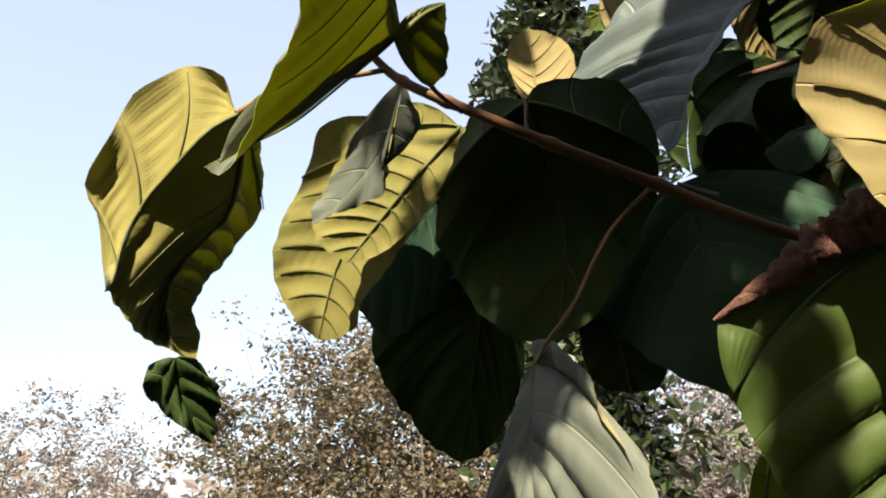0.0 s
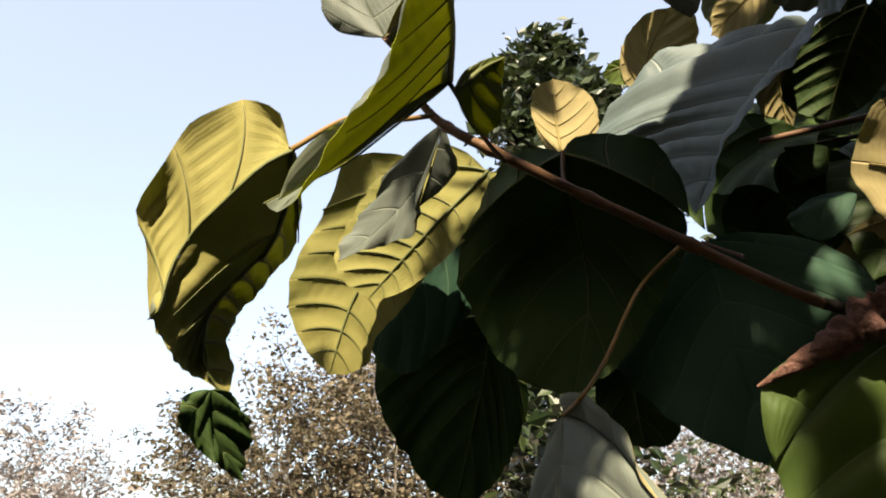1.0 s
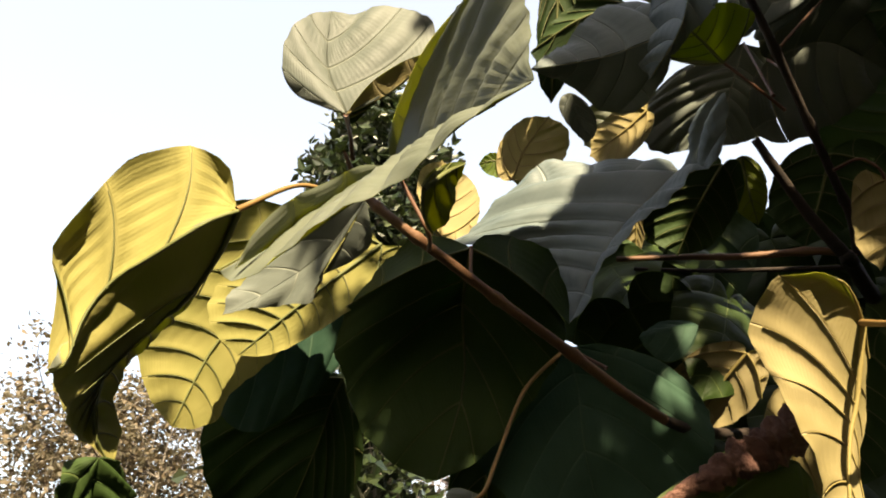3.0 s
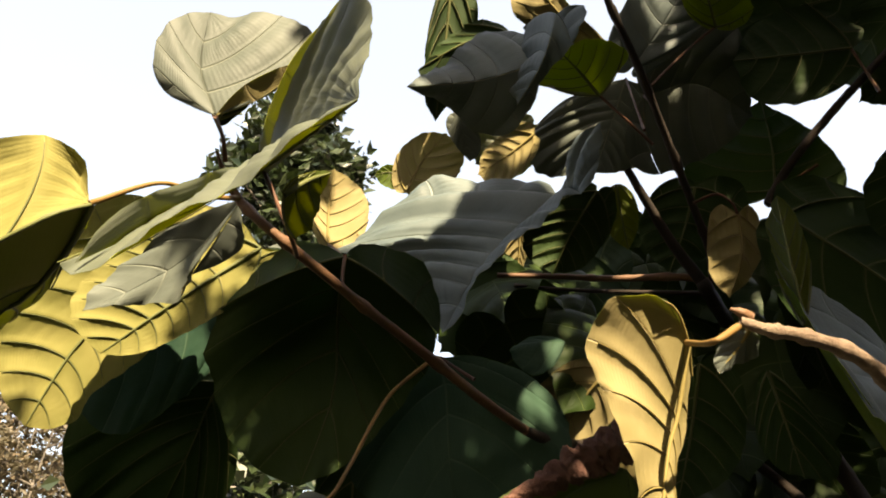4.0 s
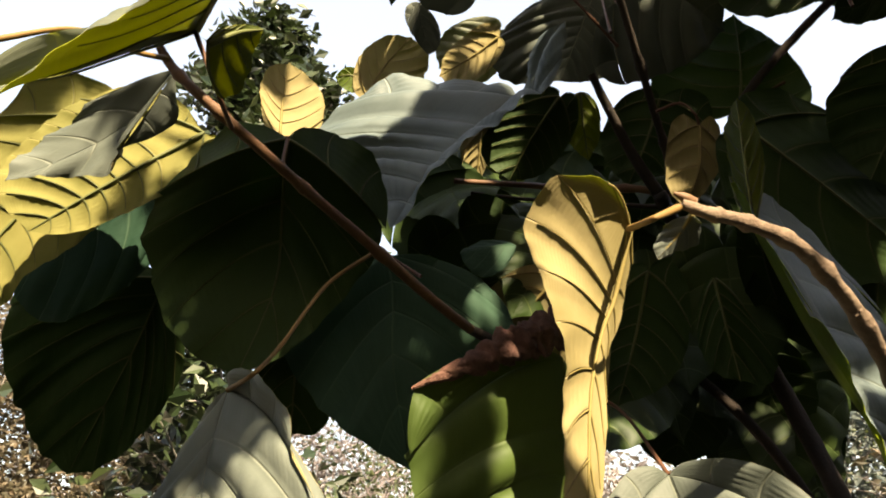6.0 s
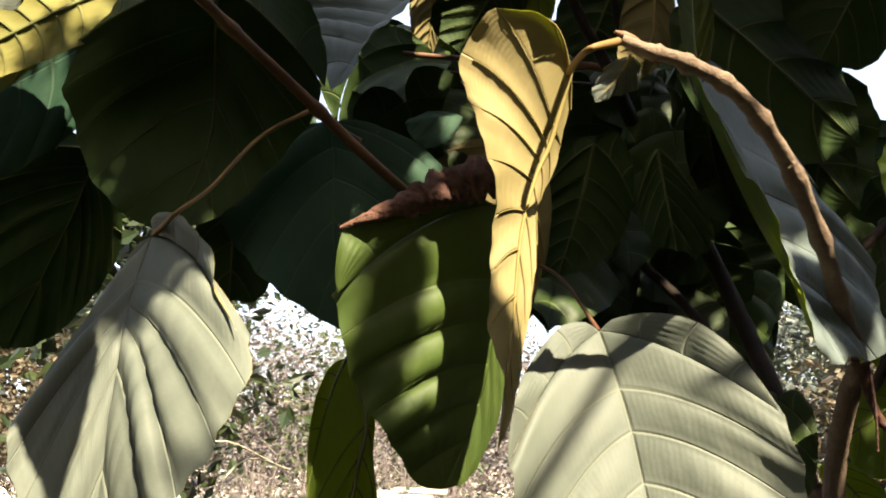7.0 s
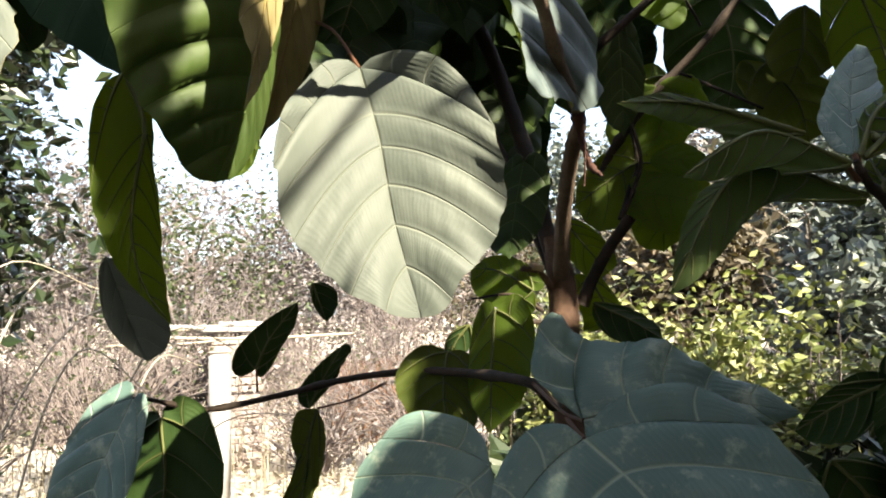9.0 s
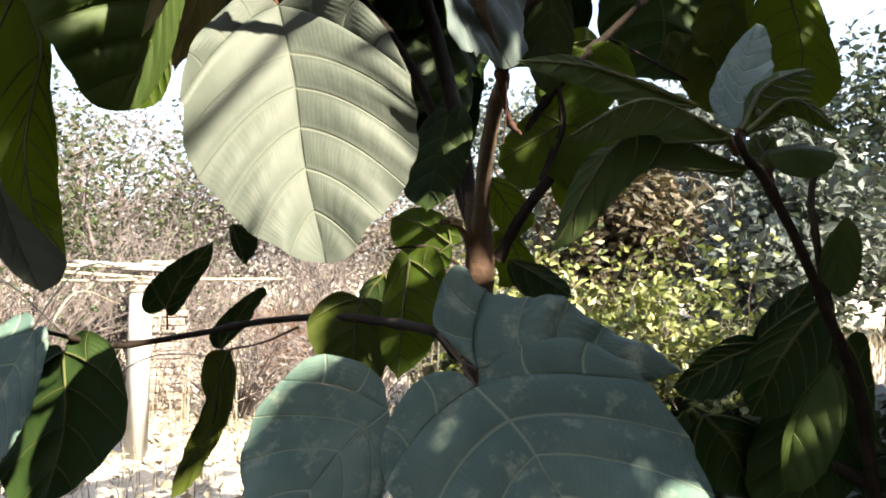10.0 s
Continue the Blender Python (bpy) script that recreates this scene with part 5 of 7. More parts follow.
leaf(sapling, (0.295, 0.670, 2.346), (0.308, 0.682, 2.316), (0.326, 0.695, 2.282), (0.332, 0.672, 2.312), (0.283, 0.688, 2.327), "oval", skins=(LEAF_TOP, LEAF_UNDER), veins=6, pleat=0.06, label="small grey leaf", ribs=False, seed=30)
leaf(sapling, (0.590, 0.635, 2.569), (0.464, 0.617, 2.596), (0.420, 0.607, 2.647), (0.483, 0.602, 2.605), (0.405, 0.652, 2.588), "oval", skins=(LEAF_TOP, LEAF_UNDER), veins=7, label="leaf with ribbed sunlit underside", seed=31)
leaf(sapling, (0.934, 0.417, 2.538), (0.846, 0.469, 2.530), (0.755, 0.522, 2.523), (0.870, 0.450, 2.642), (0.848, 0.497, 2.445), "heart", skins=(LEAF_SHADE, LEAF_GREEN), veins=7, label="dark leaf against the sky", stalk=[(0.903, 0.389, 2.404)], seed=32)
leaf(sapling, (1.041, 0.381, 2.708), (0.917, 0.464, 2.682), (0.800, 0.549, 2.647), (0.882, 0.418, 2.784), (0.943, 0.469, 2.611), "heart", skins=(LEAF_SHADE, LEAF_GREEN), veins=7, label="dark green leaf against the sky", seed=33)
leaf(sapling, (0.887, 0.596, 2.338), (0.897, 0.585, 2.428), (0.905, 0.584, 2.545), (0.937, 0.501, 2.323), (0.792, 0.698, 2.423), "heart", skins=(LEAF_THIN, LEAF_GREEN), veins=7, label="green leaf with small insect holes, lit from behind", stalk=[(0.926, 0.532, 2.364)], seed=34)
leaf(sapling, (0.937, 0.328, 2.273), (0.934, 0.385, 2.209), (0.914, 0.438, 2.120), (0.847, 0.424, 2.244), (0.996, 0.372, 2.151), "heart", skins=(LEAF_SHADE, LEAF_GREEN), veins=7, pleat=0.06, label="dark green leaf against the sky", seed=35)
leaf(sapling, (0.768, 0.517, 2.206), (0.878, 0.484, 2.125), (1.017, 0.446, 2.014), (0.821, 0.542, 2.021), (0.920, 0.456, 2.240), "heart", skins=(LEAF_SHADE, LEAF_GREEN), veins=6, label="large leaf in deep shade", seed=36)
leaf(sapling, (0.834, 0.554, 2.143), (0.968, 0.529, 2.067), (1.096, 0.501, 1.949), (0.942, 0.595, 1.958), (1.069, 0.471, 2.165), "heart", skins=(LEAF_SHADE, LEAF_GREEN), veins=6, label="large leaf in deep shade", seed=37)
leaf(sapling, (0.717, 0.557, 2.216), (0.720, 0.571, 2.152), (0.717, 0.607, 2.097), (0.677, 0.589, 2.180), (0.761, 0.556, 2.180), "round", skins=(LEAF_TOP, LEAF_UNDER), veins=6, pleat=0.12, label="small curled leaf with ribbed underside", stalk=[(0.667, 0.592, 2.245), (0.688, 0.564, 2.251), (0.705, 0.553, 2.233)], seed=38)
leaf(sapling, (0.607, 0.439, 2.001), (0.651, 0.405, 1.813), (0.736, 0.379, 1.667), (0.896, 0.421, 1.809), (0.624, 0.365, 1.767), "heart", skins=(LEAF_BLOOM, LEAF_YELLOW), veins=8, pleat=0.06, sag=0, label="long folded leaf, one half turned over", ribs=False, seed=39)
leaf(sapling, (0.615, 0.433, 1.967), (0.602, 0.420, 2.039), (0.601, 0.413, 2.131), (0.615, 0.402, 2.056), (0.627, 0.458, 2.080), "oval", skins=(LEAF_TOP, LEAF_OLIVE), veins=7, label="green leaf standing edge on", seed=40)
leaf(sapling, (0.501, 0.736, 2.036), (0.468, 0.754, 2.034), (0.431, 0.779, 2.025), (0.461, 0.750, 1.985), (0.478, 0.774, 2.056), "oval", skins=(LEAF_SHADE, LEAF_GREEN), veins=6, label="dark leaf with a light spot", ribs=False, seed=41)
leaf(sapling, (0.586, 0.748, 2.010), (0.561, 0.787, 1.969), (0.540, 0.830, 1.918), (0.501, 0.801, 1.995), (0.609, 0.777, 1.946), "heart", skins=(LEAF_TOP, LEAF_UNDER), veins=6, pleat=0.07, label="small sunlit leaf with brown edge", seed=42)
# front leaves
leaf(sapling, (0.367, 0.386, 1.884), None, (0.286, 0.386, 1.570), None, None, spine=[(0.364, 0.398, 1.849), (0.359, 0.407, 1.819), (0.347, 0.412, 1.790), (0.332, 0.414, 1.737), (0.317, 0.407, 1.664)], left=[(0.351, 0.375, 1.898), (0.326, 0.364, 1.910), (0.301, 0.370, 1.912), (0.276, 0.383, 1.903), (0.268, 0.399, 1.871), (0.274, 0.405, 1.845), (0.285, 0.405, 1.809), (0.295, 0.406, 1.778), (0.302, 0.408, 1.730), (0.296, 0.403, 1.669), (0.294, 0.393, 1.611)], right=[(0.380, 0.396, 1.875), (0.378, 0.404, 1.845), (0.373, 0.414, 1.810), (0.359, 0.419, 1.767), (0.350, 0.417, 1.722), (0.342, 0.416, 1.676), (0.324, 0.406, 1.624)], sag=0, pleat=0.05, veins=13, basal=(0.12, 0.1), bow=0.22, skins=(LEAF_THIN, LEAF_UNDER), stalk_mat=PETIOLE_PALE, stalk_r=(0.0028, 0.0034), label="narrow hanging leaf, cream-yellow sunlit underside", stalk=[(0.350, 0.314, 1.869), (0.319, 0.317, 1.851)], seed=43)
leaf(sapling, (0.354, 0.472, 1.787), None, (0.348, 0.545, 1.541), None, None, spine=[(0.368, 0.493, 1.698), (0.369, 0.518, 1.617)], left=[(0.387, 0.490, 1.761), (0.398, 0.501, 1.689), (0.391, 0.515, 1.619), (0.380, 0.526, 1.573), (0.365, 0.534, 1.547)], right=[(0.298, 0.475, 1.798), (0.260, 0.489, 1.776), (0.223, 0.503, 1.752), (0.215, 0.506, 1.719), (0.222, 0.512, 1.688), (0.234, 0.521, 1.655), (0.251, 0.532, 1.624), (0.274, 0.539, 1.597), (0.300, 0.543, 1.569), (0.325, 0.547, 1.544)], sag=0, pleat=0.13, basal=(0.6, 0.5), skins=(LEAF_SHEEN, LEAF_SHEEN), veins=9, label="glossy green leaf with quilted surface and dried edge", ribs=False, seed=44)
leaf(sapling, (0.101, 0.663, 1.761), None, (0.082, 0.610, 1.446), None, None, spine=[(0.087, 0.639, 1.695), (0.081, 0.616, 1.637)], left=[(0.098, 0.649, 1.777), (0.111, 0.616, 1.770), (0.126, 0.578, 1.744), (0.130, 0.551, 1.720), (0.129, 0.541, 1.691), (0.140, 0.507, 1.654), (0.142, 0.489, 1.622), (0.140, 0.491, 1.586), (0.120, 0.516, 1.543)], right=[(0.093, 0.666, 1.755), (0.087, 0.669, 1.746), (0.069, 0.672, 1.697), (0.051, 0.660, 1.646), (0.030, 0.645, 1.601), (0.019, 0.625, 1.557)], sag=0, pleat=0.13, veins=9, skins=(LEAF_TOP, LEAF_UNDER), wave=0.06, stalk_mat=PETIOLE_PALE, label="large grey-green leaf hanging on a long stalk", ribs=False, stalk=[(0.255, 0.687, 1.950), (0.195, 0.671, 1.892), (0.139, 0.625, 1.805), (0.105, 0.586, 1.762)], seed=45)
leaf(sapling, (0.523, 0.517, 1.697), None, (0.531, 0.430, 1.394), None, None, spine=[(0.523, 0.486, 1.610), (0.523, 0.461, 1.503)], left=[(0.530, 0.500, 1.709), (0.547, 0.450, 1.708), (0.565, 0.413, 1.688), (0.578, 0.382, 1.645), (0.591, 0.359, 1.590), (0.597, 0.356, 1.533), (0.583, 0.369, 1.476), (0.561, 0.391, 1.438), (0.545, 0.410, 1.400)], right=[(0.505, 0.522, 1.706), (0.480, 0.531, 1.698), (0.447, 0.537, 1.661), (0.414, 0.525, 1.619), (0.404, 0.524, 1.562), (0.410, 0.515, 1.502), (0.436, 0.497, 1.460), (0.463, 0.474, 1.424), (0.504, 0.448, 1.397)], sag=0, pleat=0.07, veins=9, skins=(LEAF_TOP, LEAF_UNDER), label="large rounded pale green leaf, sunlit", ribs=False, stalk=[(0.557, 0.674, 1.820), (0.546, 0.596, 1.775)], seed=46)
leaf(sapling, (0.281, 0.611, 1.660), None, (0.334, 0.615, 1.395), None, None, spine=[(0.297, 0.600, 1.606), (0.295, 0.609, 1.555), (0.291, 0.615, 1.498), (0.305, 0.621, 1.441)], left=[(0.267, 0.621, 1.649), (0.250, 0.617, 1.610), (0.251, 0.622, 1.566), (0.256, 0.625, 1.517), (0.272, 0.625, 1.473), (0.290, 0.623, 1.443), (0.313, 0.618, 1.418)], right=[(0.306, 0.610, 1.634), (0.311, 0.608, 1.599), (0.314, 0.615, 1.566), (0.321, 0.620, 1.525), (0.329, 0.624, 1.478), (0.332, 0.620, 1.436)], sag=0, skins=(LEAF_THIN, LEAF_YELLOW), veins=12, pleat=0.08, label="long narrow hanging leaf, green underside with sun patches", seed=47)
leaf(sapling, (0.287, 0.667, 1.470), (0.312, 0.671, 1.405), (0.334, 0.668, 1.354), (0.347, 0.649, 1.404), (0.289, 0.674, 1.406), "oval", skins=(LEAF_TOP, LEAF_GREEN), veins=6, label="dark turned leaf tip", ribs=False, seed=48)
leaf(sapling, (0.510, 0.612, 1.907), (0.520, 0.652, 1.803), (0.513, 0.719, 1.645), (0.478, 0.668, 1.781), (0.556, 0.629, 1.822), "round", skins=(LEAF_TOP, LEAF_UNDER), veins=8, pleat=0.07, label="leaf with tan sunlit underside", seed=49)
leaf(sapling, (0.462, 0.666, 1.678), (0.456, 0.678, 1.635), (0.451, 0.690, 1.580), (0.432, 0.706, 1.614), (0.473, 0.661, 1.619), "oval", skins=(LEAF_THIN, LEAF_YELLOW), veins=6, label="yellowing leaf in shade", seed=50)
# low leaves
leaf(sapling, (0.479, 1.045, 1.273), (0.429, 1.047, 1.167), (0.391, 1.053, 1.033), (0.438, 0.992, 1.122), (0.396, 1.116, 1.199), "heart", skins=(LEAF_OLD, LEAF_GREEN), veins=7, pleat=0.07, label="grey-green hanging leaf", ribs=False, stalk=[(0.507, 1.074, 1.273)], seed=51)
leaf(sapling, (0.547, 1.090, 1.230), (0.544, 1.069, 1.108), (0.515, 1.080, 0.967), (0.486, 1.172, 1.054), (0.607, 0.991, 1.156), "heart", skins=(LEAF_TOP, LEAF_GREEN), veins=6, label="dark hanging heart-shaped leaf", stalk=[(0.575, 1.087, 1.241)], seed=52)
leaf(sapling, (0.715, 1.058, 1.302), (0.725, 1.027, 1.359), (0.760, 0.981, 1.429), (0.736, 1.016, 1.332), (0.683, 1.078, 1.337), "round", skins=(LEAF_TOP, LEAF_GREEN), veins=5, label="small dark leaf on a twig", stalk=[(0.717, 1.058, 1.259)], seed=53)
leaf(sapling, (0.822, 1.011, 1.219), None, (0.749, 1.082, 0.933), None, None, spine=[(0.807, 1.022, 1.154), (0.805, 1.031, 1.077)], left=[(0.791, 1.032, 1.215), (0.780, 1.043, 1.166), (0.790, 1.037, 1.111), (0.772, 1.057, 1.046), (0.752, 1.073, 0.983)], right=[(0.835, 1.007, 1.174), (0.826, 1.001, 1.121), (0.815, 1.017, 1.055), (0.787, 1.041, 0.992), (0.770, 1.062, 0.948)], sag=0, wave=0.08, skins=(LEAF_GLOSSY, LEAF_OLIVE), veins=7, label="narrow yellow-green folded leaf", stalk=[(0.833, 0.825, 1.276), (0.826, 0.912, 1.242)], seed=54)
leaf(sapling, (0.812, 1.024, 1.219), (0.834, 1.010, 1.273), (0.866, 0.985, 1.340), (0.862, 0.976, 1.307), (0.800, 1.036, 1.263), "oval", skins=(LEAF_TOP, LEAF_GREEN), veins=5, wave=0.1, label="folded dull leaf", seed=55)
leaf(sapling, (0.947, 1.193, 1.473), (0.958, 1.182, 1.428), (0.969, 1.171, 1.383), (0.946, 1.195, 1.435), (0.984, 1.150, 1.448), "oval", skins=(LEAF_TOP, LEAF_GREEN), veins=4, label="small dark leaf", seed=56)
leaf(sapling, (0.867, 0.703, 1.331), (0.848, 0.698, 1.271), (0.842, 0.679, 1.188), (0.810, 0.774, 1.288), (0.872, 0.639, 1.263), "round", skins=(LEAF_TOP, LEAF_OLIVE), veins=7, pleat=0.06, label="hanging leaf with a sunlit yellow corner", seed=57)
leaf(sapling, (0.888, 0.613, 1.400), (0.869, 0.609, 1.303), (0.853, 0.603, 1.204), (0.860, 0.650, 1.320), (0.897, 0.543, 1.341), "round", skins=(LEAF_THIN, LEAF_YELLOW), veins=7, pleat=0.06, label="yellow-green leaf lit from behind", seed=58)
leaf(sapling, (1.042, 0.645, 1.433), (1.035, 0.714, 1.472), (1.026, 0.786, 1.485), (1.055, 0.689, 1.499), (1.014, 0.711, 1.406), "round", skins=(LEAF_THIN, LEAF_YELLOW), veins=6, label="bright yellow-green leaf lit from behind", seed=59)
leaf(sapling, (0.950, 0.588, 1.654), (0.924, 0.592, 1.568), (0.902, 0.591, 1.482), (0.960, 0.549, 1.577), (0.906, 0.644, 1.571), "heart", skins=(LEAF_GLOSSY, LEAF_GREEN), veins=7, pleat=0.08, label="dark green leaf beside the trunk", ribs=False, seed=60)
leaf(sapling, (1.195, 0.617, 1.458), (1.219, 0.593, 1.384), (1.202, 0.616, 1.350), (1.186, 0.632, 1.384), (1.237, 0.571, 1.396), "round", skins=(LEAF_THIN, LEAF_YELLOW), veins=5, label="bright yellow-green leaf", seed=61)
leaf(sapling, (1.166, 0.593, 1.407), (1.191, 0.533, 1.374), (1.213, 0.479, 1.337), (1.171, 0.559, 1.341), (1.223, 0.526, 1.390), "oval", skins=(LEAF_TOP, LEAF_GREEN), veins=5, label="dark green leaf beside the trunk", seed=62)
leaf(sapling, (0.928, 0.706, 1.375), (0.913, 0.726, 1.345), (0.904, 0.738, 1.314), (0.903, 0.738, 1.355), (0.930, 0.707, 1.335), "oval", skins=(LEAF_TOP, LEAF_GREEN), veins=4, label="dark leaf", seed=63)
leaf(sapling, (0.648, 0.303, 1.278), None, (0.814, 0.131, 1.278), None, None, spine=[(0.730, 0.226, 1.298)], left=[(0.633, 0.349, 1.317), (0.658, 0.371, 1.361), (0.696, 0.376, 1.390), (0.718, 0.339, 1.365), (0.747, 0.270, 1.361), (0.771, 0.217, 1.327), (0.800, 0.168, 1.309)], right=[(0.631, 0.282, 1.249), (0.660, 0.251, 1.239), (0.740, 0.190, 1.254)], sag=0, skins=(LEAF_OLD, LEAF_GREEN), veins=7, pleat=0.12, wave=0.05, label="dusty grey-green leaf, upper side", ribs=False, stalk=[(0.741, 0.435, 1.302), (0.673, 0.346, 1.281)], seed=64)
leaf(sapling, (0.616, 0.283, 1.265), None, (0.590, 0.111, 1.135), None, None, spine=[(0.613, 0.224, 1.225), (0.602, 0.181, 1.186)], left=[(0.646, 0.281, 1.290), (0.682, 0.256, 1.310), (0.717, 0.212, 1.316), (0.737, 0.157, 1.285), (0.730, 0.108, 1.239), (0.709, 0.065, 1.189), (0.651, 0.059, 1.154)], right=[(0.614, 0.307, 1.277), (0.590, 0.338, 1.272), (0.554, 0.348, 1.237), (0.529, 0.337, 1.195), (0.513, 0.294, 1.153), (0.536, 0.209, 1.126)], sag=0, skins=(LEAF_OLD, LEAF_GREEN), veins=6, pleat=0.075, wave=0.02, label="large dusty grey-green leaf with light spots", ribs=False, stalk=[(0.659, 0.332, 1.277)], seed=65)
leaf(sapling, (0.620, 0.412, 1.220), None, (0.487, 0.453, 1.091), None, None, spine=[(0.563, 0.436, 1.176)], left=[(0.608, 0.392, 1.187), (0.587, 0.381, 1.143), (0.547, 0.393, 1.097)], right=[(0.631, 0.433, 1.251), (0.623, 0.468, 1.272), (0.601, 0.506, 1.280), (0.578, 0.531, 1.264), (0.540, 0.545, 1.216), (0.505, 0.537, 1.164), (0.484, 0.497, 1.120)], sag=0, skins=(LEAF_OLD, LEAF_GREEN), veins=6, pleat=0.09, label="dusty grey-green leaf with pale veins", ribs=False, seed=66)
# far side leaves
leaf(sapling, (1.391, 0.517, 1.889), (1.344, 0.547, 1.793), (1.298, 0.577, 1.686), (1.314, 0.611, 1.847), (1.425, 0.482, 1.786), "round", skins=(LEAF_THIN, LEAF_YELLOW), veins=6, label="yellow-green leaf lit from behind", seed=67)
leaf(sapling, (1.256, 0.533, 1.686), (1.216, 0.583, 1.646), (1.175, 0.634, 1.600), (1.228, 0.596, 1.707), (1.222, 0.549, 1.564), "round", skins=(LEAF_THIN, LEAF_YELLOW), veins=5, label="yellow-green leaf with worn edge", seed=68)
leaf(sapling, (1.277, 0.539, 1.686), (1.305, 0.510, 1.603), (1.289, 0.503, 1.504), (1.258, 0.566, 1.592), (1.390, 0.438, 1.641), "round", skins=(LEAF_THIN, LEAF_YELLOW), veins=6, label="yellow-green leaf lit from behind", seed=69)
leaf(sapling, (1.617, 0.484, 2.138), (1.638, 0.467, 1.976), (1.628, 0.485, 1.848), (1.557, 0.595, 1.970), (1.734, 0.354, 1.963), "heart", skins=(LEAF_SHEEN, LEAF_GREEN), veins=7, label="dark green leaf with insect holes", seed=70)
leaf(sapling, (1.625, 0.391, 1.942), (1.669, 0.343, 1.851), (1.685, 0.330, 1.754), (1.603, 0.423, 1.851), (1.727, 0.273, 1.877), "round", skins=(LEAF_SHEEN, LEAF_OLIVE), veins=6, label="dark green leaf", seed=71)
leaf(sapling, (1.426, 0.160, 1.966), (1.456, 0.131, 1.828), (1.457, 0.138, 1.686), (1.395, 0.204, 1.839), (1.501, 0.078, 1.828), "heart", skins=(LEAF_THIN, LEAF_YELLOW), veins=8, pleat=0.05, label="large yellow-green leaf lit from behind", seed=72)
leaf(sapling, (1.523, 0.276, 2.008), (1.518, 0.287, 1.914), (1.501, 0.311, 1.843), (1.472, 0.341, 1.926), (1.563, 0.233, 1.902), "oval", skins=(LEAF_SHEEN, LEAF_OLIVE), veins=6, label="yellow-green leaf lit from behind", seed=73)
leaf(sapling, (1.174, 0.545, 1.823), (1.162, 0.556, 1.889), (1.142, 0.575, 1.988), (1.204, 0.506, 1.889), (1.138, 0.586, 1.878), "round", skins=(LEAF_TOP, LEAF_GREEN), veins=6, label="dark leaf in the crown", seed=74)
leaf(sapling, (1.208, 0.673, 1.573), (1.224, 0.642, 1.525), (1.238, 0.597, 1.465), (1.210, 0.661, 1.489), (1.250, 0.610, 1.536), "round", skins=(LEAF_THIN, LEAF_YELLOW), veins=5, label="green leaf behind the trunk", seed=75)
leaf(sapling, (0.564, 0.691, 2.297), (0.544, 0.741, 2.241), (0.527, 0.786, 2.176), (0.483, 0.773, 2.257), (0.600, 0.733, 2.230), "heart", skins=(LEAF_TOP, LEAF_GREEN), veins=8, label="dark green leaf hanging in the crown's shade", seed=201)
leaf(sapling, (0.751, 0.651, 2.336), (0.751, 0.692, 2.274), (0.743, 0.739, 2.205), (0.692, 0.727, 2.305), (0.828, 0.621, 2.285), "heart", skins=(LEAF_TOP, LEAF_GREEN), veins=7, label="dark leaf under a gap of sky", seed=202)
leaf(sapling, (0.620, 0.703, 2.335), (0.644, 0.727, 2.284), (0.665, 0.745, 2.238), (0.615, 0.746, 2.293), (0.665, 0.707, 2.302), "oval", skins=(LEAF_THIN, LEAF_OLIVE), veins=7, label="narrow hanging leaf with light edges", seed=203)
leaf(sapling, (0.529, 0.878, 2.413), (0.549, 0.901, 2.331), (0.560, 0.937, 2.248), (0.512, 0.917, 2.341), (0.569, 0.899, 2.335), "oval", skins=(LEAF_TOP, LEAF_UNDER), veins=11, pleat=0.12, label="narrow sunlit leaf with yellow ribs", seed=204)
leaf(sapling, (0.634, 0.903, 2.382), (0.620, 0.947, 2.337), (0.595, 0.997, 2.266), (0.573, 0.977, 2.340), (0.679, 0.937, 2.309), "round", skins=(LEAF_THIN, LEAF_YELLOW), veins=7, label="bright green leaf seen between twigs", seed=205)
leaf(sapling, (0.557, 0.840, 2.546), (0.522, 0.881, 2.514), (0.472, 0.928, 2.479), (0.566, 0.891, 2.471), (0.476, 0.888, 2.551), "heart", skins=(LEAF_THIN, LEAF_UNDER), veins=9, pleat=0.1, label="sunlit leaf with strong yellow ribs", seed=206)
leaf(sapling, (0.388, 0.332, 1.879), (0.388, 0.351, 1.867), (0.378, 0.367, 1.851), (0.410, 0.349, 1.870), (0.380, 0.361, 1.877), "oval", skins=(LEAF_TOP, LEAF_UNDER), veins=6, wave=0.12, label="small curled leaf under the bent branch", seed=207)
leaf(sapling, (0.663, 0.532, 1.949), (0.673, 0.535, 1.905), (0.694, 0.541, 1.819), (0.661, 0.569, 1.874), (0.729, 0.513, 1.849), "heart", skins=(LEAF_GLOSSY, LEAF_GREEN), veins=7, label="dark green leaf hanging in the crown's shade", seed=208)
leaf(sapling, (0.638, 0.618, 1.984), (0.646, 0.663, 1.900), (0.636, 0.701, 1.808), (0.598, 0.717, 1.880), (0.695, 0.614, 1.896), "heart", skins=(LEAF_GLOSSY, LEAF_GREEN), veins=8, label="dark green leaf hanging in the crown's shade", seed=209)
branch(sapling, [(0.426, 0.311, 1.871), (0.420, 0.308, 1.870), (0.415, 0.305, 1.869)], [0.0062, 0.006, 0.0058], TANBARK, "branch_stub", "short stub of a cut side twig", nodes=(), count=8, sides=12)
branch(sapling, [(0.415, 0.305, 1.869), (0.414, 0.304, 1.869), (0.413, 0.304, 1.869)], [0.0048, 0.0046, 0.0042], CUT, "cut_wood", "pale cut face of a twig stub", nodes=(), count=6, sides=12)
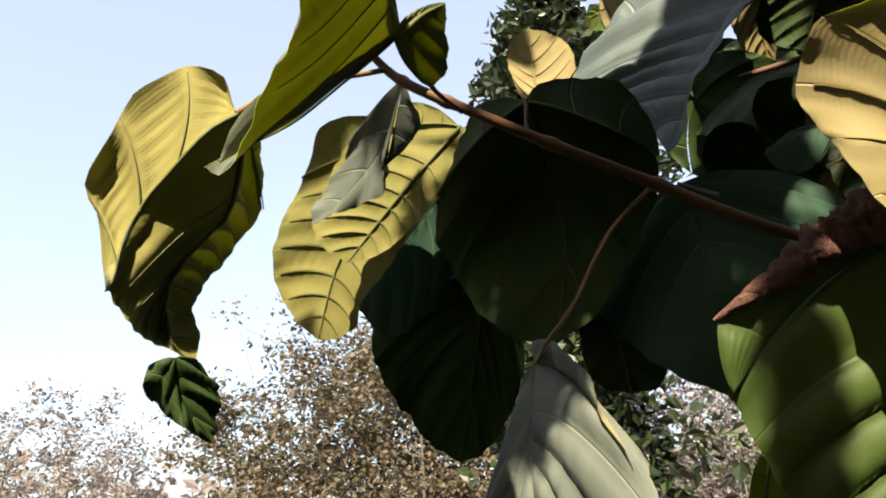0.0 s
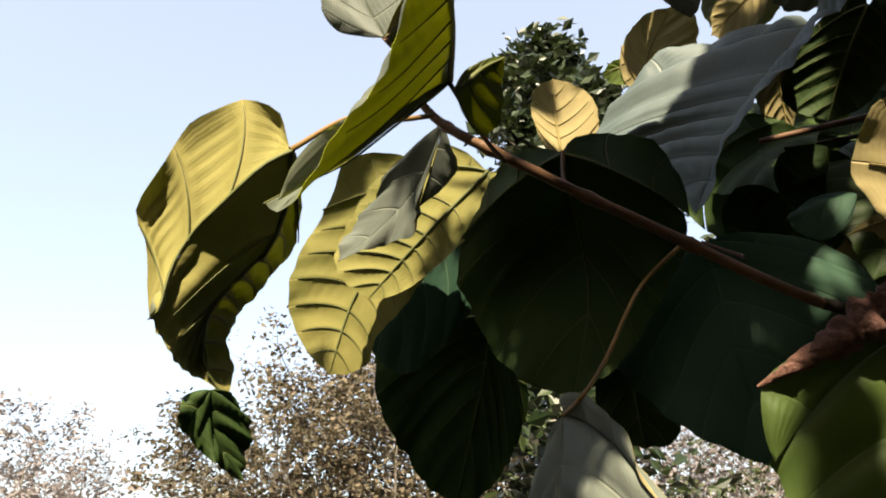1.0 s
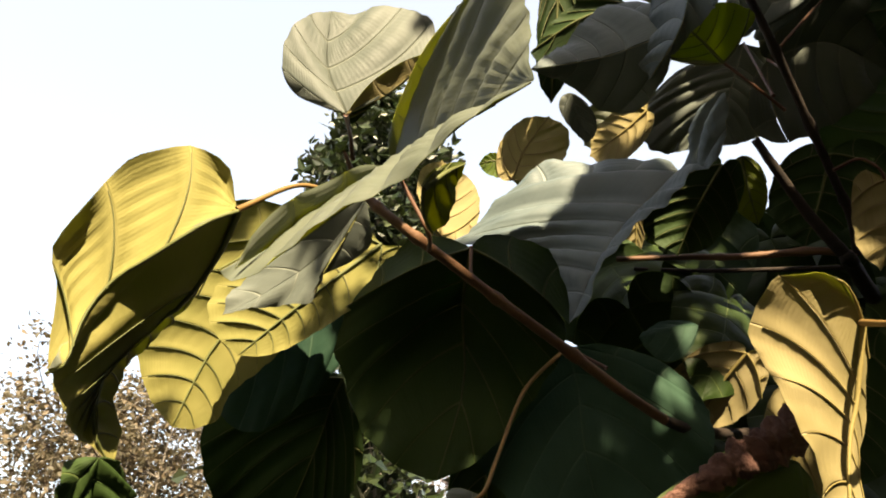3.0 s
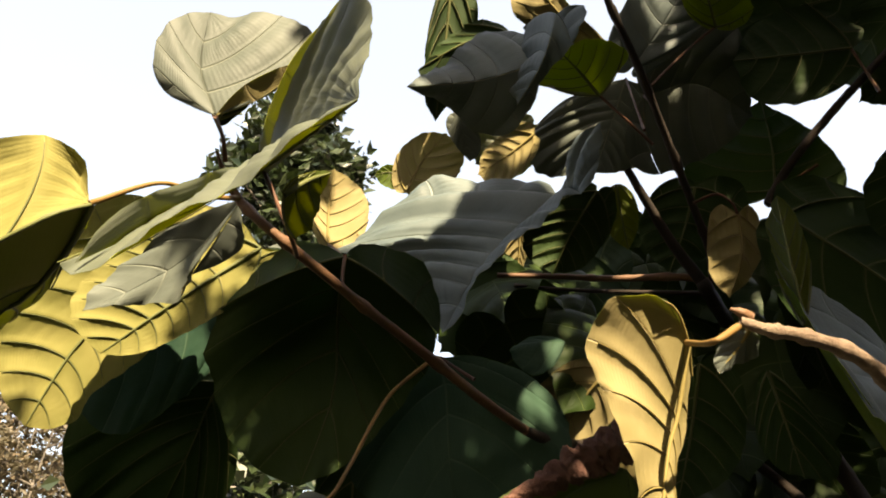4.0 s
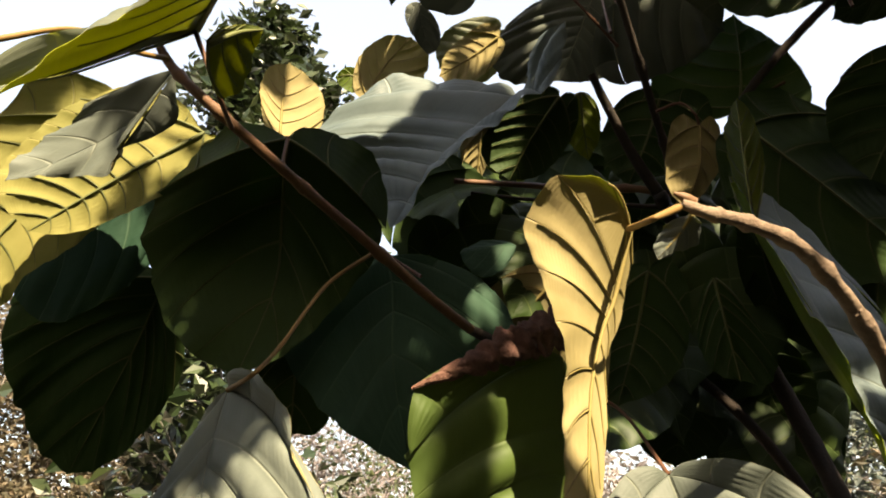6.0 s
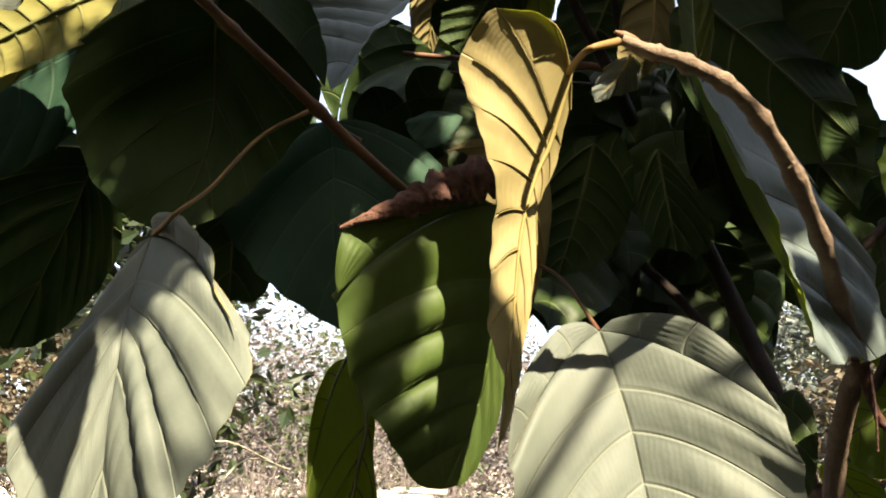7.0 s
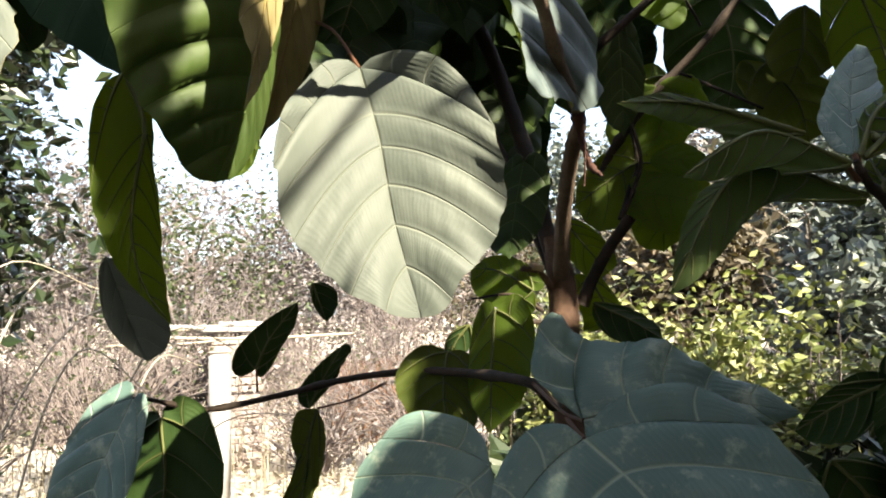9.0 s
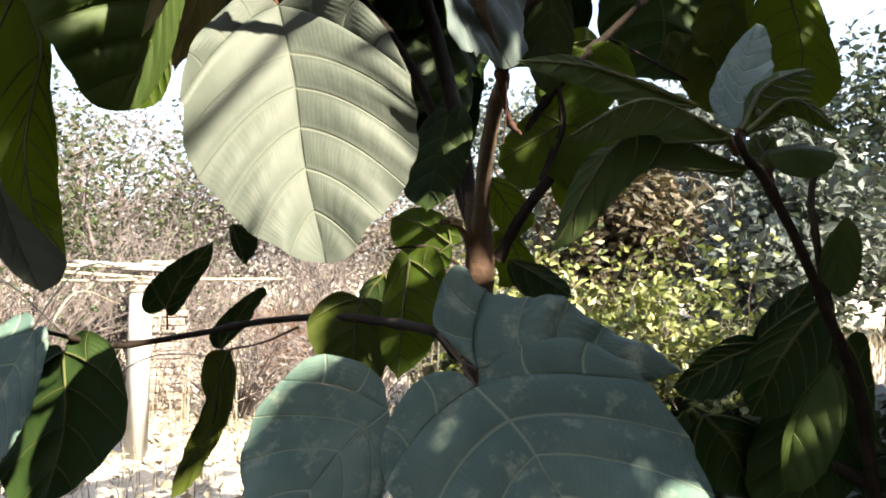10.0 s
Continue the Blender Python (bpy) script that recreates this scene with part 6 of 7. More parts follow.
branch(sapling, [(0.388, 0.331, 1.891), (0.378, 0.331, 1.894), (0.370, 0.334, 1.897)], [0.006, 0.0042, 0.0012], SHOOT, "bud", "pinkish pointed bud at the branch's end", nodes=(), count=14, sides=8)
branch(sapling, [(0.5557, 0.3103, 1.8196), (0.5527, 0.3087, 1.8185), (0.5517, 0.3082, 1.818)], [0.0062, 0.0056, 0.0040], TANBARK, "leaf_scar", "round leaf scar on the bark", nodes=(), count=8, sides=12)
leaf(sapling, (1.236, 0.495, 1.680), (1.259, 0.443, 1.676), (1.287, 0.385, 1.648), (1.263, 0.442, 1.713), (1.261, 0.451, 1.649), "oval", skins=(LEAF_YELLOW, LEAF_YELLOW), veins=6, label="yellow-green leaf lit from behind", seed=210)
leaf(sapling, (1.231, 0.528, 1.622), (1.264, 0.461, 1.606), (1.306, 0.389, 1.578), (1.273, 0.471, 1.659), (1.261, 0.486, 1.540), "round", skins=(LEAF_YELLOW, LEAF_YELLOW), veins=7, label="yellow-green leaf lit from behind", seed=211)
leaf(sapling, (1.294, 0.499, 1.837), (1.303, 0.498, 1.770), (1.281, 0.532, 1.705), (1.341, 0.415, 1.792), (1.263, 0.566, 1.755), "heart", skins=(LEAF_YELLOW, LEAF_YELLOW), veins=7, label="large yellow-green leaf lit from behind", seed=212)
leaf(sapling, (1.152, 0.505, 1.928), (1.164, 0.507, 1.834), (1.172, 0.515, 1.719), (1.195, 0.478, 1.854), (1.134, 0.547, 1.827), "heart", skins=(LEAF_GLOSSY, LEAF_GREEN), veins=7, label="dark leaf beside the branch", seed=214)
leaf(sapling, (1.311, 0.438, 2.008), (1.269, 0.475, 2.047), (1.226, 0.518, 2.073), (1.262, 0.489, 1.965), (1.277, 0.457, 2.119), "round", skins=(LEAF_YELLOW, LEAF_YELLOW), veins=6, pleat=0.05, label="yellow-green leaf lit through, partly in shade", seed=224)
leaf(sapling, (1.390, 0.352, 2.197), (1.345, 0.427, 2.193), (1.301, 0.525, 2.157), (1.347, 0.399, 2.115), (1.325, 0.449, 2.279), "heart", skins=(LEAF_SHEEN, LEAF_GREEN), veins=6, pleat=0.05, label="dark green leaf of the upper crown", seed=225)
leaf(sapling, (1.333, 0.298, 2.058), (1.338, 0.348, 2.067), (1.326, 0.396, 2.111), (1.336, 0.368, 2.004), (1.339, 0.343, 2.118), "round", skins=(LEAF_YELLOW, LEAF_YELLOW), veins=6, pleat=0.05, label="bright yellow-green leaf lit through", seed=226)
leaf(sapling, (1.057, 0.961, 2.003), (1.076, 0.980, 1.896), (1.075, 1.009, 1.790), (0.989, 1.029, 1.891), (1.156, 0.931, 1.900), "heart", skins=(LEAF_GLOSSY, LEAF_GREEN), veins=7, pleat=0.06, label="shaded leaf inside the crown", ribs=False, seed=227)
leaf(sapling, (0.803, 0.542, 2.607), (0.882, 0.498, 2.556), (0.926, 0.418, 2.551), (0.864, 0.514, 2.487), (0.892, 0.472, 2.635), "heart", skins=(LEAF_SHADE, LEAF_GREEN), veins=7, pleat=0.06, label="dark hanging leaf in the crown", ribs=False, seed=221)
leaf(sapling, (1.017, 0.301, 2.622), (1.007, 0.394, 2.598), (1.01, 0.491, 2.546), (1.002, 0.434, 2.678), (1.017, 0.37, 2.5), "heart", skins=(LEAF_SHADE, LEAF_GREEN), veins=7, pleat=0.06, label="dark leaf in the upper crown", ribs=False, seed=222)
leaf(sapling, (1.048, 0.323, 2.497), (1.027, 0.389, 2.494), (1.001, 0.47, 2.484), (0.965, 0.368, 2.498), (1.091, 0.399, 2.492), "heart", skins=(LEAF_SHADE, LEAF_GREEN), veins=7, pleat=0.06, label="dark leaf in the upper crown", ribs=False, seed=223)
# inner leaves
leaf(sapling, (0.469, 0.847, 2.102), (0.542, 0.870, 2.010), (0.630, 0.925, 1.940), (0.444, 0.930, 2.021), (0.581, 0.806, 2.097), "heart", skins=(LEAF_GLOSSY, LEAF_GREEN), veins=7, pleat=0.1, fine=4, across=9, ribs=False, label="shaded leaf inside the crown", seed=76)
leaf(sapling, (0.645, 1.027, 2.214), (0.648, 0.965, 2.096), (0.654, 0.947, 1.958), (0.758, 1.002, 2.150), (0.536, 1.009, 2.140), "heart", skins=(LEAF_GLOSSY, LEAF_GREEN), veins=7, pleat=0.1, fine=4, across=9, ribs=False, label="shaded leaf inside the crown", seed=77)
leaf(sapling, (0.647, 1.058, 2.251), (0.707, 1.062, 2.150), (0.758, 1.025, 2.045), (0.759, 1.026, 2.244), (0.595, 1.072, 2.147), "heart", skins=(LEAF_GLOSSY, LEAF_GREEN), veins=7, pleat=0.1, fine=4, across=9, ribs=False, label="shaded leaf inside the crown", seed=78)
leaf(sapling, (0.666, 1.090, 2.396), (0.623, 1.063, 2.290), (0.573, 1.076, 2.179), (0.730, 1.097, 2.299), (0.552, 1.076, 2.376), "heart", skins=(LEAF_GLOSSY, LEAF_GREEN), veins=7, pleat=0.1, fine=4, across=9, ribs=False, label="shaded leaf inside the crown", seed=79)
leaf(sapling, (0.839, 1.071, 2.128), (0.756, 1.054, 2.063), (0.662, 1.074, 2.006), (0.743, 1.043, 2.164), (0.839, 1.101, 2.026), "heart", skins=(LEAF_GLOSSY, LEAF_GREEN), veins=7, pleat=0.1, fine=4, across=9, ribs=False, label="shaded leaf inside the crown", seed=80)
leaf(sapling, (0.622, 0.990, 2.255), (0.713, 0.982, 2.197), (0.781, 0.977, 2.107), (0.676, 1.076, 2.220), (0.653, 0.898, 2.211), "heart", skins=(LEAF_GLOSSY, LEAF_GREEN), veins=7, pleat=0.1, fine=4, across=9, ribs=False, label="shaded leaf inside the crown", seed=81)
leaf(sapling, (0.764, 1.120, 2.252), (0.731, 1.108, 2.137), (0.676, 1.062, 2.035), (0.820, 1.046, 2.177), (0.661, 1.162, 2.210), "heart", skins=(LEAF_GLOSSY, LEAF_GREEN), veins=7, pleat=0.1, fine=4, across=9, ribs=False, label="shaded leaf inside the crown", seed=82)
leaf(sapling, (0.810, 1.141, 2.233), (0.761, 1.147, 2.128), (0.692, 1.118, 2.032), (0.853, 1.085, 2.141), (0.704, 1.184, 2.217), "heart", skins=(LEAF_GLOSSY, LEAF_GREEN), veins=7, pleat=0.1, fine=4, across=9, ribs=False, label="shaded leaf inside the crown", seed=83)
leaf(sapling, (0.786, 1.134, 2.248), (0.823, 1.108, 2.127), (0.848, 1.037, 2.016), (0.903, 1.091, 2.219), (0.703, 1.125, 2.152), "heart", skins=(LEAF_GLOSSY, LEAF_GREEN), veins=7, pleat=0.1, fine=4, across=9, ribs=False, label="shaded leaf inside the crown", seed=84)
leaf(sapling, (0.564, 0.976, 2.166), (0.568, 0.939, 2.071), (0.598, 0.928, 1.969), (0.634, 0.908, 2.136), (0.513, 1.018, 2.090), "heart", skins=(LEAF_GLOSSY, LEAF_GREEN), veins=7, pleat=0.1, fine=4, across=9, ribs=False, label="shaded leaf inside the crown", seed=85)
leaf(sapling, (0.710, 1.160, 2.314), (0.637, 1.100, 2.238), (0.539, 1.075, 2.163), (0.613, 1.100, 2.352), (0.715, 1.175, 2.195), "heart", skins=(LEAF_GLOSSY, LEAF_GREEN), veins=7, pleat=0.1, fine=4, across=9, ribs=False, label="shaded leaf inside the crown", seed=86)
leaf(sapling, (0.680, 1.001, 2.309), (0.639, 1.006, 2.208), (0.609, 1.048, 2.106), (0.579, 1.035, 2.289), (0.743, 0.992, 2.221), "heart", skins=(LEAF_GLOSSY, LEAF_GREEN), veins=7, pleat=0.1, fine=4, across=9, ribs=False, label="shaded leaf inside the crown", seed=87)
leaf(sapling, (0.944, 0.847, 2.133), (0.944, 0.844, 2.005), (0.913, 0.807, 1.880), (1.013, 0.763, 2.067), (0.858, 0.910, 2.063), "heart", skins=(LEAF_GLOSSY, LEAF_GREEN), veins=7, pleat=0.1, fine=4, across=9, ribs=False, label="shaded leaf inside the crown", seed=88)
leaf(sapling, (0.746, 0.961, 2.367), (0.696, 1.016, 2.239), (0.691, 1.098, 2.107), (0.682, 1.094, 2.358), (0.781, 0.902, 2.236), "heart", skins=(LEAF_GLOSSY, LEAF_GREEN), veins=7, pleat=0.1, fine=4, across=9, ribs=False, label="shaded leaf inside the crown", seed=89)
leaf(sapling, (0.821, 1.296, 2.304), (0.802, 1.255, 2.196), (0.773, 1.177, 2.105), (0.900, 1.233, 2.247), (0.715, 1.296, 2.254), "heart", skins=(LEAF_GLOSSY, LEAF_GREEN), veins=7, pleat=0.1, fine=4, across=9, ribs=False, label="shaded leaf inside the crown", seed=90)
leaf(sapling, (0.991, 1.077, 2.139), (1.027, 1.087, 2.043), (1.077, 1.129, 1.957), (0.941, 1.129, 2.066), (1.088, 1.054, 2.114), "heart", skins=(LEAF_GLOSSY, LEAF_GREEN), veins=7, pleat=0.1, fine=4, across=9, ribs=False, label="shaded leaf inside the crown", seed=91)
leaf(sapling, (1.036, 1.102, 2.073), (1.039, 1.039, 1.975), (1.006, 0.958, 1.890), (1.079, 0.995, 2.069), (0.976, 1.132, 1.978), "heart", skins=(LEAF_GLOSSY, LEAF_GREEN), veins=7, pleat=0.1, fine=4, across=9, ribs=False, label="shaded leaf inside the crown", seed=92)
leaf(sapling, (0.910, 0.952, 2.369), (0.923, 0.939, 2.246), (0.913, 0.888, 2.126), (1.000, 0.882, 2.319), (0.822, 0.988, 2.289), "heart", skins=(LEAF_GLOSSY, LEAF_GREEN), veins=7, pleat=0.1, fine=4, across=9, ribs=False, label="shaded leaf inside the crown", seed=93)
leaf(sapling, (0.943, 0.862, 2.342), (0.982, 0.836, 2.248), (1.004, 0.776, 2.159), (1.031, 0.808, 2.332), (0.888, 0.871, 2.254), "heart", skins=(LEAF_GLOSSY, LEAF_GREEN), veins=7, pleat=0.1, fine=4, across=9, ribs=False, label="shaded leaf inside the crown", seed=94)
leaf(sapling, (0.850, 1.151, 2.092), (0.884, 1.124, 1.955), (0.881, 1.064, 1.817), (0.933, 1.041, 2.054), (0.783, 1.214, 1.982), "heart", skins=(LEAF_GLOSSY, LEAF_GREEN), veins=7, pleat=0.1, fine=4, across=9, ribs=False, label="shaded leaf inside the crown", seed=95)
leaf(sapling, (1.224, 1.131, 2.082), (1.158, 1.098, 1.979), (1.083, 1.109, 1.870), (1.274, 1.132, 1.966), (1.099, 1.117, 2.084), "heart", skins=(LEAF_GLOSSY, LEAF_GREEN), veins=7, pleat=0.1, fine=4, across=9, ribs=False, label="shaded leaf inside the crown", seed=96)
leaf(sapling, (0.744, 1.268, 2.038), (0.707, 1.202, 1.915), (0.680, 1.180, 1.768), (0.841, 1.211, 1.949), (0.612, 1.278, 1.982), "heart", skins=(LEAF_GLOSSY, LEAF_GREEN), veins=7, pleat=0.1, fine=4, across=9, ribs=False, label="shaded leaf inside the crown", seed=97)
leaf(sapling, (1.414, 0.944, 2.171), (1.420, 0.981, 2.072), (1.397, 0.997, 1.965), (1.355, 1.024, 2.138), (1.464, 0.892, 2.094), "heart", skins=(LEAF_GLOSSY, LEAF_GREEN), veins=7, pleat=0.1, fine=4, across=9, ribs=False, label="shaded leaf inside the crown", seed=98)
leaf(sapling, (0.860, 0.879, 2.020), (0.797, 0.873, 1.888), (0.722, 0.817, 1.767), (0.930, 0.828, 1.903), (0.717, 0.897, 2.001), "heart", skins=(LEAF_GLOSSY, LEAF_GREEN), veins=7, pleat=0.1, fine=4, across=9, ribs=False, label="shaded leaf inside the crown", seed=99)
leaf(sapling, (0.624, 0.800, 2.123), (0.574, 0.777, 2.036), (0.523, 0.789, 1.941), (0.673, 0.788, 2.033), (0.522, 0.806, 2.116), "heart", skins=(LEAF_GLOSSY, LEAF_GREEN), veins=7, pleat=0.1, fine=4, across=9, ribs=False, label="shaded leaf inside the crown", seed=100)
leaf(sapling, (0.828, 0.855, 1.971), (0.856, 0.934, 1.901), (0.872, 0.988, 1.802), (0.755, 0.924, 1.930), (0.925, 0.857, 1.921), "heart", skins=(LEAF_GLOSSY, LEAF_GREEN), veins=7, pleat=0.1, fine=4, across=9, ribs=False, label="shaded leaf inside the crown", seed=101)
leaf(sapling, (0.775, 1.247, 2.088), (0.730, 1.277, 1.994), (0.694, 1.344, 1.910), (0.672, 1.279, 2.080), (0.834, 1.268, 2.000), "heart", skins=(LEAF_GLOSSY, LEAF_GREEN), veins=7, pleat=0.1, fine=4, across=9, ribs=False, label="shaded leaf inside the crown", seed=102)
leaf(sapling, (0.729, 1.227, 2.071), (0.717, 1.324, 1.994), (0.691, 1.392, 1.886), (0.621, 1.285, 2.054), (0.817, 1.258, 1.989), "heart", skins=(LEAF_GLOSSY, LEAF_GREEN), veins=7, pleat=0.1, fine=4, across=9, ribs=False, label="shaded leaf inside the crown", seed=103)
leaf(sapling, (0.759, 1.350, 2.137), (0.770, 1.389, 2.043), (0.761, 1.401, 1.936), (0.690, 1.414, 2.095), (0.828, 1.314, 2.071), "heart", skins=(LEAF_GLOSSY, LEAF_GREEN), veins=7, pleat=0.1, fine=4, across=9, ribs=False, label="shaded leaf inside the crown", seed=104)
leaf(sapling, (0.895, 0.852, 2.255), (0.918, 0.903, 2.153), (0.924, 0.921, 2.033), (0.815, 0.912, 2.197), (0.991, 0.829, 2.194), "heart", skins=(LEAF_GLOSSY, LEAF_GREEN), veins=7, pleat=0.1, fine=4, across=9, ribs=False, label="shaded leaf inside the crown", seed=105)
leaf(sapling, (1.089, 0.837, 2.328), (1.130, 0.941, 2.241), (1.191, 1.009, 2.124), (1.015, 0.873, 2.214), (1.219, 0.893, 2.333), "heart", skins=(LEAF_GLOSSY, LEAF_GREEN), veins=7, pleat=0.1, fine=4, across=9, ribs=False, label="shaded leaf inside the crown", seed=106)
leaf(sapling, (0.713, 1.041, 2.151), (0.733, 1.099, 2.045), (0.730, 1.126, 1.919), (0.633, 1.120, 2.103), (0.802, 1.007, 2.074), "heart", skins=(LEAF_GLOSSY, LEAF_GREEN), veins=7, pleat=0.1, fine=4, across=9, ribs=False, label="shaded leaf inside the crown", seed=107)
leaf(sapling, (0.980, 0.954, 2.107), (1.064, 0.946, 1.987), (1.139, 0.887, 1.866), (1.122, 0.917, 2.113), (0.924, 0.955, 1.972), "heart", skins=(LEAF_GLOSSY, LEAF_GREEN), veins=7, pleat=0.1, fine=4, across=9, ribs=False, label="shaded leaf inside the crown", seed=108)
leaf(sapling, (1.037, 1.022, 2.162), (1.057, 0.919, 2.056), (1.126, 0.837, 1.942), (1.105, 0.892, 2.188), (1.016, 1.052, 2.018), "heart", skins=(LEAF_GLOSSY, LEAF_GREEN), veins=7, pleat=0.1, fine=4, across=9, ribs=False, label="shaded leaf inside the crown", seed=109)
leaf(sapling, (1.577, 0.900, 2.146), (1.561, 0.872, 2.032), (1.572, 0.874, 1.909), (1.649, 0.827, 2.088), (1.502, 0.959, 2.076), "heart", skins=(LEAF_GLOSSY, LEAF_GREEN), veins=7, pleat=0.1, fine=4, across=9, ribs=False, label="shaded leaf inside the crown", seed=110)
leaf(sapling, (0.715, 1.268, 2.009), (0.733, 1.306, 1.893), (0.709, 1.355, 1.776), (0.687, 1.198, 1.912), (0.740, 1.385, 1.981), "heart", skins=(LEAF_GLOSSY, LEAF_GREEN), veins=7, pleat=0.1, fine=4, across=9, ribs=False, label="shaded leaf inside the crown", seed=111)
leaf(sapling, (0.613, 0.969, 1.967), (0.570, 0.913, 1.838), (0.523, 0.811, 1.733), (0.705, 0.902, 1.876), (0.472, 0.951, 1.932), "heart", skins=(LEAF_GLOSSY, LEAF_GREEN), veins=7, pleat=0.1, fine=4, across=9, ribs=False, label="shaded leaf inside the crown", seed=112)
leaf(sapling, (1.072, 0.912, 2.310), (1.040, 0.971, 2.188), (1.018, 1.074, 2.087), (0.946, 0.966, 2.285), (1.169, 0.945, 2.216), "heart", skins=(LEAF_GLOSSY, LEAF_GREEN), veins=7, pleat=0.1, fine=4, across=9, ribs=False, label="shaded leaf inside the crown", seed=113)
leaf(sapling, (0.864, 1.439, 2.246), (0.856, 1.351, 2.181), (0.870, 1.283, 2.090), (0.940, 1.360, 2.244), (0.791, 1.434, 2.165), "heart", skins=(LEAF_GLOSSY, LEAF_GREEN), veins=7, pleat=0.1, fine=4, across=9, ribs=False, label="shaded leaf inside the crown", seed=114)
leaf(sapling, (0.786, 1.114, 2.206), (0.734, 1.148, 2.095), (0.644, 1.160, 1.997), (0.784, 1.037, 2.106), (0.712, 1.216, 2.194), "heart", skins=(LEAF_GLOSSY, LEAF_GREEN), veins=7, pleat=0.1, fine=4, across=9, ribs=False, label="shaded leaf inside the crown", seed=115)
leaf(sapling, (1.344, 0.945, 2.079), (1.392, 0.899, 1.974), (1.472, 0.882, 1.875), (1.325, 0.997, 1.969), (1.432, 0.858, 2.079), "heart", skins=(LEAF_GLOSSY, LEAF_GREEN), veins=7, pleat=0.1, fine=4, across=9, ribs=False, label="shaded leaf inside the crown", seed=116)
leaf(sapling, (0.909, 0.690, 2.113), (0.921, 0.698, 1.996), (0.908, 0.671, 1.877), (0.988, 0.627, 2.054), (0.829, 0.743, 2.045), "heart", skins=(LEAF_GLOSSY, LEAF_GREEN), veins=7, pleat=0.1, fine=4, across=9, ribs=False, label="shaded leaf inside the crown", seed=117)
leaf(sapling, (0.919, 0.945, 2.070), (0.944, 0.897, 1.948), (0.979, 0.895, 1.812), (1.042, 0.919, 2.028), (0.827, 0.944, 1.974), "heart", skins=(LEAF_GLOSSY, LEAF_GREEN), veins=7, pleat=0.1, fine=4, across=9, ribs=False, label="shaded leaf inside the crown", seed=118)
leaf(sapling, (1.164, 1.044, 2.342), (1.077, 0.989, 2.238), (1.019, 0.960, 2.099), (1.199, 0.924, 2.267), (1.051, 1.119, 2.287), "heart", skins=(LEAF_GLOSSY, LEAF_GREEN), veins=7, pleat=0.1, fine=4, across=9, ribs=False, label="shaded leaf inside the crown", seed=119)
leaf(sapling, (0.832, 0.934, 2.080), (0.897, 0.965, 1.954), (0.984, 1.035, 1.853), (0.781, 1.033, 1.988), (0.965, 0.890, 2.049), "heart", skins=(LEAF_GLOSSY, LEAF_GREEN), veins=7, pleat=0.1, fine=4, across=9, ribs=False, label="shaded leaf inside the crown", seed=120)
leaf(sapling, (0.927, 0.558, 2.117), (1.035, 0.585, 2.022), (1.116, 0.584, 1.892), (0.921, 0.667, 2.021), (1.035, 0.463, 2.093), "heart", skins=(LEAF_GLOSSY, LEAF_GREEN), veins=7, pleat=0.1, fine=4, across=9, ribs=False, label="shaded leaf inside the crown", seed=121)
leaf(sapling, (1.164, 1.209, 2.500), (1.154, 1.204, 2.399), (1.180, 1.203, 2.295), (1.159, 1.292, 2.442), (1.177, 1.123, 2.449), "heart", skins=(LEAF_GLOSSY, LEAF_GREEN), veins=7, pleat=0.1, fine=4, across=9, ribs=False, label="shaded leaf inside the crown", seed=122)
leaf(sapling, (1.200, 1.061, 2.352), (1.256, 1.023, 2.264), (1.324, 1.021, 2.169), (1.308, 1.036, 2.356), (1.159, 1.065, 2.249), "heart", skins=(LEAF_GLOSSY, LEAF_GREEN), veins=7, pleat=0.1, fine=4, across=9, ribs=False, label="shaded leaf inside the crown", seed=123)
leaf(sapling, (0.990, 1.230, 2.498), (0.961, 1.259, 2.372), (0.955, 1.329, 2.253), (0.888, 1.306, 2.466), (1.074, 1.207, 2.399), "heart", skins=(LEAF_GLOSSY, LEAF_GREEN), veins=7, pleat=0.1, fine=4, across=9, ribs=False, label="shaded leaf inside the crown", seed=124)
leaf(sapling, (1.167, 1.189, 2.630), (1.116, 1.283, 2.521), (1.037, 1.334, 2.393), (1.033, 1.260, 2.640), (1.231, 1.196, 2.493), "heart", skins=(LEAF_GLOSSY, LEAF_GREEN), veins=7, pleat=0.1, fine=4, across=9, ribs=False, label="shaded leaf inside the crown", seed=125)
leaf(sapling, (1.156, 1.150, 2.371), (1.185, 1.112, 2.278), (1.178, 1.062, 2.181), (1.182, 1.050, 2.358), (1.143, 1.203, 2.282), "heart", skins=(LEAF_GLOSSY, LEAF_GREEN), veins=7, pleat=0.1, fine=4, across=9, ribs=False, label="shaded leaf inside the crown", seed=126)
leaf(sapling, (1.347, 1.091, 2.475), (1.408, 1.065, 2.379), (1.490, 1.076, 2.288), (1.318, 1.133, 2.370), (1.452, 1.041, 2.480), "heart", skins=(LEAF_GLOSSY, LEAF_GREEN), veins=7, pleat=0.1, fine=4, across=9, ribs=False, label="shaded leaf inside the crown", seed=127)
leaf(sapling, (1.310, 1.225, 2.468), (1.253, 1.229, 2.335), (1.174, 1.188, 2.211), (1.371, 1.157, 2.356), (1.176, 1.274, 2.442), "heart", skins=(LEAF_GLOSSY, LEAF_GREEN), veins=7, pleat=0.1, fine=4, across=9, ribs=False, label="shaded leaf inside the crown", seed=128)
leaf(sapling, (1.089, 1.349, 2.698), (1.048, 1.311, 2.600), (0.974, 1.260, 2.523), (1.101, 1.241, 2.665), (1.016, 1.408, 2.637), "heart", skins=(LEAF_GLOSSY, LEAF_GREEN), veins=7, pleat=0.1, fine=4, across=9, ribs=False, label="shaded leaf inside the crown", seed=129)
